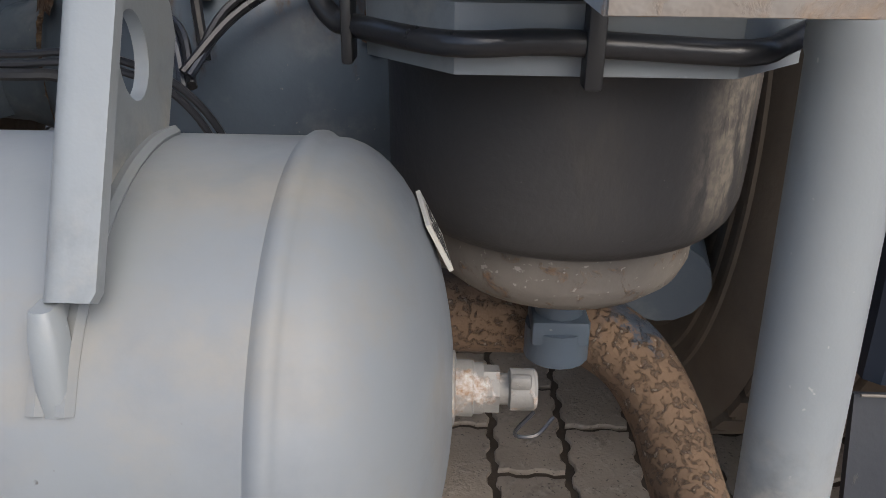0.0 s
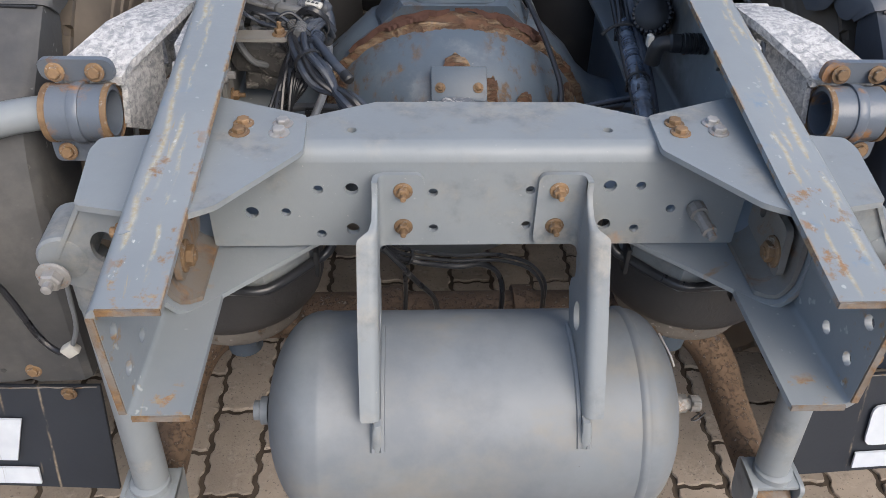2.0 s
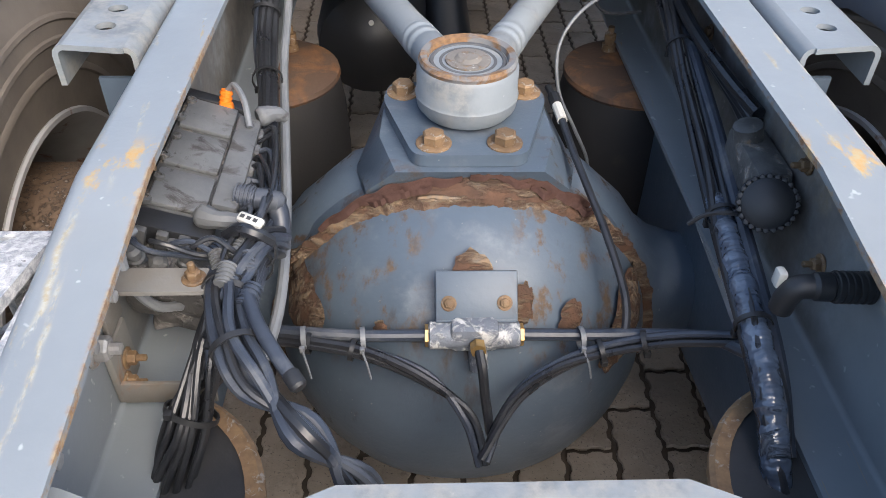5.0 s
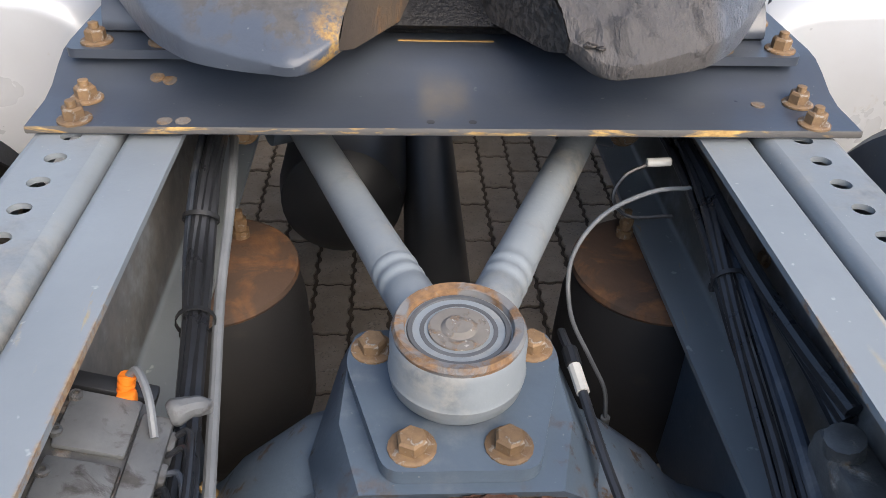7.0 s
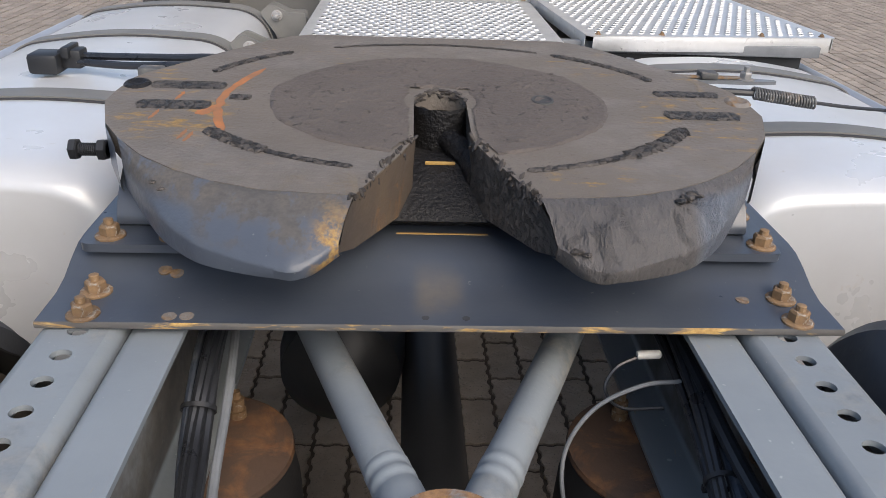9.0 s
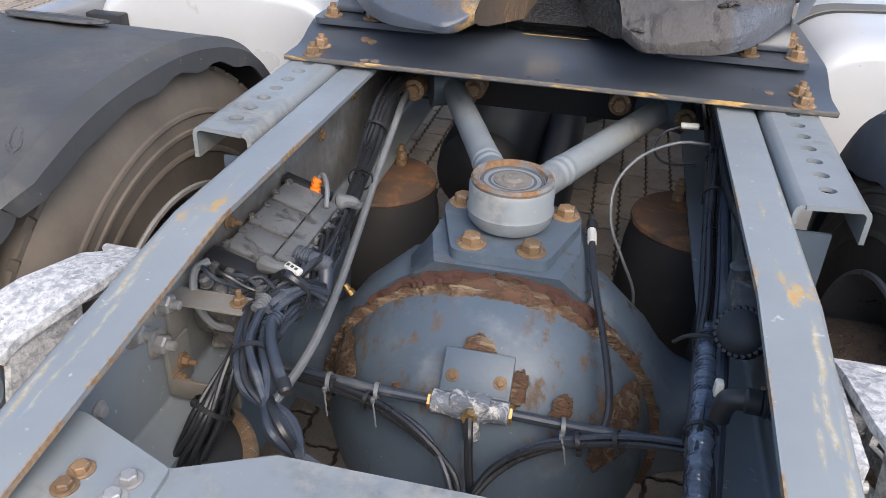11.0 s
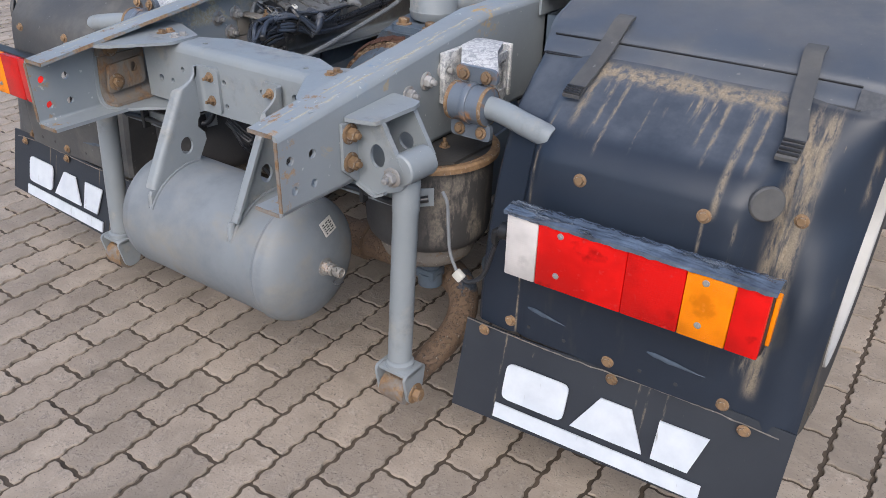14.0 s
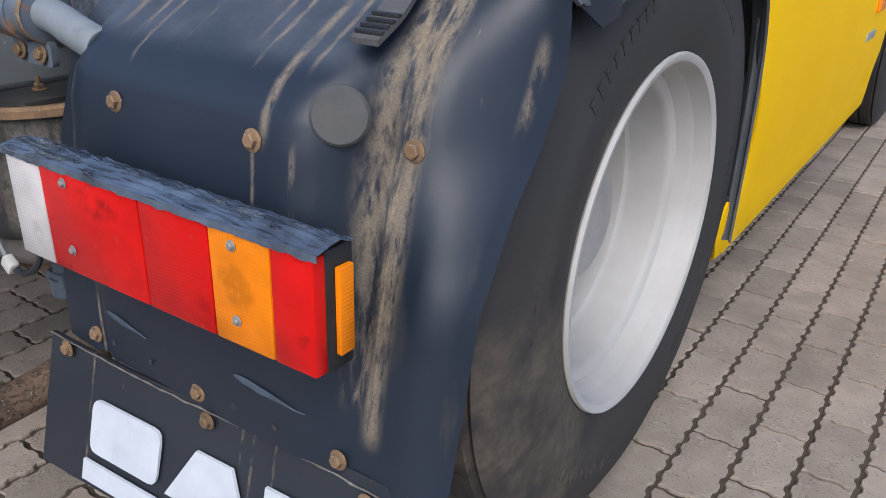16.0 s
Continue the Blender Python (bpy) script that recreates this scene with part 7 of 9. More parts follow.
for x0, x1, y, w, k in ((-0.445, -0.330, 1.628, 0.016, 1), (-0.447, -0.338, 1.552, 0.016, 2), (0.345, 0.452, 1.640, 0.013, 3), (0.340, 0.458, 1.556, 0.016, 4), (-0.318, -0.285, 1.585, 0.010, 5)):
    ribbon("grease_pad", [(x0 + (x1 - x0) * i / 8, y) for i in range(9)], w, 0.0014, m_smear, 20 + k, "", 0.2)
ribbon("paint_mark", [(-0.283, 1.706), (-0.310, 1.648), (-0.327, 1.590), (-0.326, 1.545), (-0.318, 1.500), (-0.303, 1.462)], 0.0062, 0.0002, m_mark, 31, "orange paint streak", 0.8)
ribbon("paint_mark", [(-0.328, 1.552), (-0.342, 1.530), (-0.355, 1.520)], 0.009, 0.0002, m_mark, 32, "orange paint streak", 0.6)
for x, y, k in ((-0.415, 1.515, 1), (-0.360, 1.452, 2), (-0.350, 1.445, 3), (-0.395, 1.585, 4)):
    ribbon("paint_mark", [(x, y - 0.016), (x + 0.004, y), (x + 0.006, y + 0.016)], 0.0028, 0.0001, m_mark, 40 + k, "", 0.8)
# caked grease round the coupling hole
bm = bmesh.new()
NA, NR = 230, 44
grid = []
for i in range(NA):
    a = 2 * math.pi * i / NA
    row = []
    for j in range(NR + 1):
        f = j / NR
        rx = 0.055 + (0.258 * (1 + 0.02 * noise.noise(Vector((math.cos(a) * 3, math.sin(a) * 3, 1))) + 0.012 * noise.noise(Vector((math.cos(a) * 19, math.sin(a) * 19, 4)))) - 0.055) * f
        ry = 0.055 + (0.186 * (1 + 0.02 * noise.noise(Vector((math.cos(a) * 3, math.sin(a) * 3, 1))) + 0.012 * noise.noise(Vector((math.cos(a) * 19, math.sin(a) * 19, 4)))) - 0.055) * f
        x, y = rx * math.cos(a), 1.588 + ry * math.sin(a)
        lump = noise.noise(Vector((x * 25, y * 25, 3)))
        h = 0.0008 + 0.0014 * (1 + lump) + 0.0045 * max(0, noise.noise(Vector((x * 120, y * 70, 7)))) * max(0, lump + 0.30) + 0.0012 * abs(noise.noise(Vector((x * 60 + y * 60, (y - x) * 160, 2))))
        if j in (0, NR):
            h = 0.0003
        row.append(bm.verts.new((CX + x, y, fwz(y) + h)))
    grid.append(row)
for i in range(NA):
    for j in range(NR):
        q = (grid[i][j], grid[i][j + 1], grid[(i + 1) % NA][j + 1], grid[(i + 1) % NA][j])
        if all(abs(v.co.x - CX) > (0.046 if v.co.y > 1.455 else 0.046 + 0.46 * (1.455 - v.co.y)) or v.co.y > 1.634 for v in q):
            bm.faces.new(q)
bmesh.ops.delete(bm, geom=[v for v in bm.verts if not v.link_faces], context="VERTS")
part("grease_layer", bm, m_grease, fw, "dark caked grease", angle=60)
bm = bmesh.new()
lathe(bm, [(0.010, 0.0), (0.014, 0.004), (0.017, 0.0035), (0.019, 0.0)], (0.164, 1.595, fwz(1.595) + 0.001), (0, -0.12, 1), 18, caps=False)
lathe(bm, [(0.012, 0.0024), (0, 0.0024)], (0.164, 1.595, fwz(1.595)), (0, -0.12, 1), 18, caps=False)
part("grease_hole", bm, m_ink, fw)
for s, x, y in ((-1, -0.474, 1.628), (1, 0.482, 1.612)):
    bm = bmesh.new()
    lathe(bm, [(0.0, 0.001), (0.008, 0.0012), (0.014, 0.004), (0.018, 0.003), (0.021, 0.0)], (CX + x * 0.985, y, fwz(y)), (0, -0.12, 1), 18, caps=False)
    part("lug_hole", bm, m_edge if s > 0 else m_grease_dark, fw)
for k, (x, y, r) in enumerate(((0.300, 1.304, 0.008), (0.310, 1.314, 0.007), (0.290, 1.296, 0.006), (0.317, 1.309, 0.005), (0.150, 1.222, 0.007), (0.142, 1.232, 0.006), (0.160, 1.215, 0.005), (-0.36, 1.318, 0.004), (-0.345, 1.302, 0.004))):
    bm = bmesh.new()
    bmesh.ops.create_icosphere(bm, subdivisions=2, radius=r, matrix=Matrix.Translation((CX + x, y, fwz(y) - (0.001 if y > 1.29 else 0.028 if y < 1.24 else 0.012))) @ Matrix.Diagonal((1.25, 1, 0.5, 1)))
    for v in bm.verts:
        v.co += Vector((1, 1, 0.5)) * (0.35 * r * noise.noise(v.co * 180))
    part("grease_lump", bm, m_smear, fw)
bm = bmesh.new()
rc = random.Random(91)
for q in range(90):
    a = rc.uniform(-0.1, math.pi + 0.1)
    x, y = 0.041 * math.cos(a), 1.588 + 0.041 * math.sin(a)
    m4 = Matrix.Translation((CX + x + rc.uniform(-0.002, 0.002), y + rc.uniform(-0.002, 0.003), fwz(y) - rc.uniform(-0.001, 0.012))) @ Matrix.Rotation(a, 4, "Z") @ Matrix.Diagonal((0.9, rc.uniform(1.2, 2.6), 0.8, 1))
    bmesh.ops.create_icosphere(bm, subdivisions=1, radius=rc.uniform(0.0015, 0.0042), matrix=m4)
for v in bm.verts:
    v.co += Vector((1, 1, 1)) * (0.002 * noise.noise(v.co * 160))
part("throat_crust", bm, m_crust, fw, "ragged grease round the throat")["kind"] = "stuff"
# locking jaw, and dark walls added where only shade fills the slot
bm = bmesh.new()
plate(bm, [(1.405, 1.030), (1.412, 1.038), (1.488, 1.082), (1.66, 1.086), (1.66, 1.055), (1.488, 1.052), (1.43, 1.016)], [], lambda a, b, w: (-0.085 + w, a, b), 0.185)
part("locking_jaw", bm, m_grease_dark, fw)
bm = bmesh.new()
tube(bm, [(-0.036, 1.615, 1.118), (0.005, 1.575, 1.104), (0.044, 1.510, 1.090), (0.060, 1.46, 1.078)], 0.019, 12)
for v in bm.verts:
    v.co += Vector((0.6, 0.6, 1)) * (0.004 * noise.noise(v.co * 90))
part("lock_bar", bm, m_grease_dark, fw)
bm = bmesh.new()
lathe(bm, [(0.044, 0), (0.044, 0.145)], (CX, 1.590, 1.002), (0, 0, 1), 24, caps=False)
# dark strips standing in for the black shade beneath the plate
box(bm, -0.33, 0.34, 1.452, 1.464, 1.0012, 1.050, 0.003)
box(bm, -0.33, 0.34, 1.75, 1.762, 1.0012, 1.12, 0.003)
part("casting_wall", bm, m_grease_dark, fw)
bm = bmesh.new()
box(bm, -0.018, 0.026, 1.488, 1.492, 1.0825, 1.0875, 0.001)
part("wear_ring_edge", bm, m_ochre, fw, "ochre-painted ring edge")
# release handle with its spring
bm = bmesh.new()
plate(bm, rounded([(0.30, 2.012), (0.66, 2.004), (0.716, 1.992), (0.716, 1.980), (0.66, 1.972), (0.30, 1.986)], 0.006, 2), [], lambda a, b, w: (a, b, 1.098 - w), 0.007)
hnd = part("release_handle", bm, m_pipe, fw, "flat steel release handle with a rusty edge")
bm = bmesh.new()
box(bm, 0.46, 0.64, 1.984, 1.998, 1.0985, 1.104, 0.002)
part("rusty_bar", bm, m_edge, hnd)
bolt(fw, (0.652, 1.99, 1.098), (0, 0, 1), "zinc_big")
bm = bmesh.new()
box(bm, 0.555, 0.59, 1.975, 2.01, 1.099, 1.113, 0.003)
part("clamp", bm, m_valve, hnd)
bm = bmesh.new()
N = 200
tube(bm, [(0.655 + 0.125 * i / N, 1.945 - 0.012 * i / N + 0.0115 * math.cos(2 * math.pi * 22 * i / N), 1.082 - 0.014 * i / N + 0.0115 * math.sin(2 * math.pi * 22 * i / N)) for i in range(N + 1)], 0.0024, 5, smooth=False)
part("return_spring", bm, m_valve, fw, "rusty coil return spring")
bm = bmesh.new()
tube(bm, [(0.40, 1.955, 1.085), (0.56, 1.950, 1.084), (0.655, 1.946, 1.082)], 0.007, 8)
tube(bm, [(0.775, 1.934, 1.069), (0.86, 1.945, 1.058), (0.98, 1.99, 1.040)], 0.004, 6)
tube(bm, [(0.30, 1.84, 1.10), (0.36, 1.93, 1.095), (0.42, 1.985, 1.093)], 0.012, 8)
part("spring_rod", bm, m_black, fw)

# cable plug lying over the tank
pg = thing("cable_plug", "black plastic cable plug with its lead lying on a silver tank", "cable plug", (-0.86, 2.28, 1.0))
bm = bmesh.new()
box(bm, -0.915, -0.845, 2.235, 2.305, 1.004, 1.052, 0.010)
part("plug_body", bm, m_black, pg)
bm = bmesh.new()
box(bm, -0.855, -0.80, 2.262, 2.312, 1.014, 1.058, 0.007)
box(bm, -0.84, -0.822, 2.25, 2.32, 1.040, 1.066, 0.004)
part("plug_cap", bm, m_black, pg)
bm = bmesh.new()
tube(bm, [(-0.81, 2.285, 1.040), (-0.70, 2.265, 1.045), (-0.58, 2.240, 1.052), (-0.44, 2.20, 1.06), (-0.30, 2.10, 1.03), (-0.22, 2.0, 1.01)], 0.009, 8)
part("lead", bm, m_cable, pg)
bm = bmesh.new()
tube(bm, [(-0.81, 2.270, 1.030), (-0.70, 2.245, 1.030), (-0.58, 2.215, 1.040), (-0.44, 2.17, 1.05), (-0.32, 2.06, 1.03), (-0.24, 1.98, 1.01)], 0.009, 8)
part("lead", bm, m_cable, pg)
bm = bmesh.new()
box(bm, -0.64, -0.585, 2.155, 2.19, 1.020, 1.048, 0.006)
tube(bm, [(-0.59, 2.172, 1.036), (-0.5, 2.15, 1.045), (-0.42, 2.10, 1.05), (-0.3, 2.0, 1.02)], 0.011, 8)
part("rod_end", bm, m_valve, pg)


# ---- side tanks, straps, catwalk ----
def fuel_tank(s, y0, y1, straps):
    t = thing("fuel_tank", "white-silver painted tank beside the frame with grey rubber-lined straps", "fuel tank", (s * 0.87, (y0 + y1) / 2, 0.35), "side tanks")
    bm = bmesh.new()
    pr = rounded([(0.53, 0.36), (1.19, 0.36), (1.215, 0.70), (1.205, 0.955), (0.88, 1.004), (0.53, 0.985), (0.51, 0.7)], 0.155, 10)
    secs = []
    for y, k in ((y0 + 0.02, 0.50), (y0, 0.88), (y0 + 0.003, 0.92), (y0 + 0.012, 0.95), (y0 + 0.028, 0.975), (y0 + 0.05, 0.992), (y0 + 0.08, 1.0), (y1 - 0.09, 1.0), (y1 - 0.04, 0.96), (y1, 0.85)):
        secs.append([(0.865 + (x - 0.865) * k, y, 0.67 + (z - 0.67) * k) for x, z in pr])
    loft(bm, secs, True, True)
    part("shell", bm, m_silver, t, s=s)
    for y in straps:
        bm = bmesh.new()
        loft(bm, [[(x + (x - 0.865) * h, y + d, z + (z - 0.67) * h) for x, z in pr] for d, h in ((-0.034, 0.002), (-0.034, 0.020), (0.034, 0.020), (0.034, 0.002))], True)
        st = part("strap", bm, m_strap, t, "grey steel strap", s=s)
        bm = bmesh.new()
        loft(bm, [[(x + (x - 0.865) * h, y + d, z + (z - 0.67) * h) for x, z in pr] for d, h in ((-0.044, 0.001), (-0.044, 0.010), (0.044, 0.010), (0.044, 0.001))], True)
        part("rubber_liner", bm, m_rubber, st, "black rubber liner", s=s)
        bm = bmesh.new()
        plate(bm, rounded([(0.40, 0.90), (0.50, 0.90), (0.56, 0.985), (0.52, 1.012), (0.46, 0.985), (0.40, 0.985)], 0.012, 3), [], lambda a, b, w: (a, y - 0.04 + w, b), 0.012)
        plate(bm, rounded([(0.40, 0.90), (0.50, 0.90), (0.56, 0.985), (0.52, 1.012), (0.46, 0.985), (0.40, 0.985)], 0.012, 3), [], lambda a, b, w: (a, y + 0.03 + w, b), 0.012)
        box(bm, 0.40, 0.47, y - 0.028, y + 0.030, 0.952, 0.962, 0.002)
        part("strap_bracket", bm, m_strap, st, "grey strap bracket with a bolt", s=s)
        bolt(t, (s * 0.50, y - 0.041, 0.975), (0, -1, 0), "zinc_big")


fuel_tank(-1, 1.655, 3.42, (2.10, 2.76, 3.28))
fuel_tank(1, 1.655, 2.75, (1.98, 2.52))


def tread_plate(x0, x1, y0, y1, z, label, dog=0.0):
    t = thing("catwalk_plate", label, "catwalk", ((x0 + x1) / 2, (y0 + y1) / 2, z - 0.035), "catwalk plates")
    bm = bmesh.new()
    pts = [(x0, y0), (x1, y0), (x1, y1), (x0, y1)]
    o = rounded(pts, 0.025, 3)
    plate(bm, o, [], lambda a, b, w: (a, b, z - w), 0.003)
    part("sheet", bm, m_tread, t)
    bm = bmesh.new()
    box(bm, x0 + 0.02, x1 - 0.02, y0, y0 + 0.003, z - 0.045, z - 0.0032, 0.001)
    part("front_flange", bm, m_tread, t)
    for a, b in ((x0, x0 + 0.003), (x1 - 0.003, x1)):
        bm = bmesh.new()
        box(bm, a, b, y0 + 0.02, y1 - 0.02, z - 0.040, z - 0.0032, 0.001)
        part("side_flange", bm, m_tread, t)
    nx, ny = int((x1 - x0 - 0.05) / 0.034), int((y1 - y0 - 0.05) / 0.034)
    for name, prof8, mat in (("stud_relief", ((0.0115, 0.0002), (0.0085, 0.0036), (0.0060, 0.0034)), m_tread), ("stud_pattern", ((0.0060, 0.0036), (0.0, 0.0030)), m_ink)):
        verts, faces = [], []
        for i in range(nx):
            for j in range(ny):
                cx, cy = x0 + 0.040 + i * 0.034 + (0.017 if j % 2 else 0), y0 + 0.040 + j * 0.034
                if cx > x1 - 0.03:
                    continue
                o = len(verts)
                for r, h in prof8:
                    if r == 0:
                        continue
                    for k in range(8):
                        a = 2 * math.pi * k / 8
                        verts.append((cx + r * math.cos(a), cy + r * 0.9 * math.sin(a), z + h))
                if mat is m_ink:
                    faces.append(tuple(o + k for k in range(8)))
                else:
                    for r in (0, 1):
                        for k in range(8):
                            faces.append((o + 8 * r + k, o + 8 * r + (k + 1) % 8, o + 8 * r + 8 + (k + 1) % 8, o + 8 * r + 8 + k))
        me = bpy.data.meshes.new(name)
        me.from_pydata(verts, [], faces)
        bm = bmesh.new()
        bm.from_mesh(me)
        ob = part(name, bm, mat, t)
        ob["kind"] = "stuff"
    for x in (x0 + 0.04, (x0 * 0.7 + x1 * 0.3), (x0 * 0.3 + x1 * 0.7), x1 - 0.04):
        bolt(t, (x, y0 + 0.022, z), (0, 0, 1), "small")
    if dog:
        t.rotation_euler = (0, 0, radians(dog))


TP = "perforated bright aluminium catwalk plate on the frame"
tread_plate(-0.352, 0.408, 2.585, 3.40, 1.022, TP)
tread_plate(-0.372, 0.428, 3.42, 4.30, 1.022, TP)
tread_plate(0.440, 1.225, 2.73, 3.50, 1.042, "perforated bright aluminium catwalk plate above the tank", 5)
tread_plate(0.385, 1.170, 3.51, 4.28, 1.042, "perforated bright aluminium catwalk plate above the tank", 5)
# unseen wall at the cab's place, added to block sky light from ahead
bm = bmesh.new()
box(bm, -1.22, 1.22, 4.42, 4.50, 0.25, 3.35, 0.01)
tagged(new("wall_cab", finish(bm, "wall_cab", m_cab)), "plain grey unseen wall at the cab's place, added to block sky light", "wall", kind="structure")
_cf = thing("support_rack", "grey steel catwalk support rack on the frame", "support rack", (0, 2.6, 0.95))
for x in (-0.345, 0.345):
    bm = bmesh.new()
    box(bm, x - 0.025, x + 0.025, 2.62, 4.28, 0.951, 0.985, 0.004)
    part("runner", bm, m_pipe, _cf)
for y, x1 in ((2.66, 0.40), (2.74, 1.2), (3.30, 1.2), (3.60, 1.2), (4.2, 1.2)):
    bm = bmesh.new()
    box(bm, -0.345, x1, y, y + 0.03, 0.9855, 1.0185, 0.003)
    part("cross_bar", bm, m_pipe, _cf)
bm = bmesh.new()
tube(bm, [(0.40, 2.62, 0.99), (0.46, 2.60, 0.995), (0.54, 2.56, 0.985), (0.60, 2.66, 0.97)], 0.022, 8)
part("hose_bundle", bm, m_hose, _cf)
for k, (x0, x1, z0, z1) in enumerate(((0.52, 0.80, 0.80, 0.99), (0.82, 1.18, 0.80, 0.985))):
    bm = bmesh.new()
    box(bm, x0, x1, 2.80, 3.4, z0, z1, 0.01)
    part("equipment_box", bm, m_black, _cf, "black box beneath the catwalk")


# ---- side skirts ----
def side_skirt(s):
    right = s > 0
    t = thing("side_skirt", "glossy yellow side skirt panel with a silver top rail" if right else "side skirt with a silver top rail beside the tank", "side skirt", (s * 1.22, 2.5, 0.28), "side skirts")
    bm = bmesh.new()
    prof = [(1.200, 0.285), (1.214, 0.282), (1.221, 0.30), (1.226, 0.36), (1.228, 0.405), (1.230, 0.430), (1.232, 0.452), (1.240, 0.52), (1.242, 0.61), (1.243, 0.66), (1.240, 0.80), (1.234, 0.868)]
    rows = []
    # the rear edge follows the wheel arch and ends in a small tail below
    edge = lambda z: float(np.interp(z, (0.282, 0.30, 0.36, 0.405, 0.430, 0.452, 0.61, 0.80, 0.868), (1.440, 1.410, 1.372, 1.385, 1.420, 1.476, 1.463, 1.385, 1.358)))
    for q in (0, 0.02, 0.06, 0.12):
        rows.append([(x - 0.006 * max(0, 1 - q / 0.06), edge(z) + q, z) for x, z in prof])
    for y in (1.66, 2.0, 2.6, 3.1, 3.3):
        rows.append([(x, y, z) for x, z in prof])
    shell(bm, rows, 0.006)
    part("panel", bm, m_yellow, t, s=s)
    bm = bmesh.new()
    pr = rounded([(1.195, 0.872), (1.240, 0.868), (1.247, 0.885), (1.244, 0.925), (1.228, 0.940), (1.195, 0.930)], 0.012, 4)
    loft(bm, [[(x, y, z) for x, z in pr] for y in (1.405, 3.35)], True, True)
    part("top_rail", bm, m_extrusion, t, "silver extruded top rail", s=s)
    bm = bmesh.new()
    loft(bm, [[(1.22 + (x - 1.22) * 1.03, y, 0.905 + (z - 0.905) * 1.03) for x, z in pr] for y in (1.392, 1.404)], True, True)
    part("end_cap", bm, m_black, t, "black end cap", s=s)
    # recessed step with a dark grip hole and lamp
    bm = bmesh.new()
    plate(bm, ring2(2.62, 0.66, 0.05, 24, 0.12), [], lambda a, b, w: (1.2435 + w, a, b), 0.003)
    part("grip_hole", bm, m_ink, t, s=s)
    bm = bmesh.new()
    box(bm, 1.240, 1.262, 2.86, 2.98, 0.69, 0.75, 0.008)
    part("side_marker", bm, m_amber, t, "amber side marker", s=s)
    bm = bmesh.new()
    for z in (0.60, 0.80):
        bm = bmesh.new()
        box(bm, 1.238, 1.252, 2.78, 2.96, z, z + 0.03, 0.004)
        part("step_plate", bm, m_extrusion, t, s=s)
    bm = bmesh.new()
    box(bm, 1.10, 1.22, 1.50, 3.3, 0.60, 0.66, 0.004)
    box(bm, 1.10, 1.22, 1.62, 1.66, 0.60, 0.90, 0.004)
    part("bracket", bm, m_black, t, s=s)


side_skirt(1)
side_skirt(-1)


def front_wheel(s):
    t = thing("wheel", "front truck tyre on a pale steel rim", "wheel", (s * 1.1, 4.35, 0), "front wheels")
    bm = bmesh.new()
    lathe(bm, tyre_profile(0.92, 0.30, 0.503, 0.292), (0, 4.35, 0.503), (1, 0, 0), 64, caps=False)
    part("tyre", bm, m_tyre, t, s=s)
    bm = bmesh.new()
    lathe(bm, [(0.292, 1.22), (0.296, 1.226), (0.286, 1.228), (0.26, 1.20), (0.245, 1.17), (0.20, 1.175), (0.14, 1.20), (0.12, 1.24), (0, 1.245)], (0, 4.35, 0.503), (1, 0, 0), 64, caps=False)
    part("rim", bm, m_rim, t, s=s)


front_wheel(1)
front_wheel(-1)


# ---- brake modulator, valves, pipes and cables ----
def ribbed(bm, at, axis, r, length, n, depth=0.0015, segs=18):
    prof = [(r * 0.5, 0)]
    for k in range(n):
        a, b = length * k / n, length * (k + 0.55) / n
        prof += [(r - depth, a), (r, a + length * 0.1 / n), (r, b), (r - depth, b + length * 0.1 / n)]
    prof += [(r - depth, length), (r * 0.5, length)]
    lathe(bm, prof, at, axis, segs)


m_grime = surface("dusty_casting", (0.105, 0.100, 0.094), (0.060, 0.058, 0.056), 0.6, 0.0, 30, spots=((0.32, 0.30, 0.28), (0.20, 0.185, 0.17)), spot_scale=40, spot_at=0.57, spot_soft=0.06, bump=0.9, bump_scale=100)


def tilt(p, a=-20):
    """Leans a place about the modulator's fixing edge."""
    o = Vector((-0.372, 0, 0.845))
    return o + Matrix.Rotation(radians(a), 3, "Y") @ (Vector(p) - o)


def tilted(bm, a=18):
    for v in bm.verts:
        v.co = tilt(v.co, a)
    return bm


mod = thing("brake_modulator", "grimy cast brake modulator with grey plastic connector rail", "brake valve", (-0.33, 0.78, 0.74))
bm = bmesh.new()
box(bm, -0.368, -0.292, 0.690, 0.925, 0.790, 0.862, 0.006)
part("body", tilted(bm), m_valve, mod)
for y0, y1 in ((0.70, 0.765), (0.775, 0.845), (0.855, 0.92)):
    bm = bmesh.new()
    box(bm, -0.362, -0.300, y0, y1, 0.861, 0.868, 0.003)
    part("cover", tilted(bm), m_grey_plastic, mod, "ribbed grey cover")
bm = bmesh.new()
for k in range(6):
    lathe(bm, [(0.006, 0), (0.006, 0.006), (0.003, 0.007), (0.003, 0.004), (0, 0.004)], (-0.362 + 0.004 * (k % 2), 0.70 + 0.042 * k, 0.866), (0, 0, 1), 10)
part("cover_screw", tilted(bm), m_valve, mod)["kind"] = "stuff"
bm = bmesh.new()
box(bm, -0.298, -0.268, 0.715, 0.905, 0.838, 0.872, 0.005)
part("connector_rail", tilted(bm), m_grey_plastic, mod, "grey connector rail")
for k in range(5):
    bm = bmesh.new()
    box(bm, -0.276, -0.262, 0.728 + 0.036 * k, 0.750 + 0.036 * k, 0.835, 0.866, 0.003)
    part("connector_shell", tilted(bm), m_grey_plastic, mod)
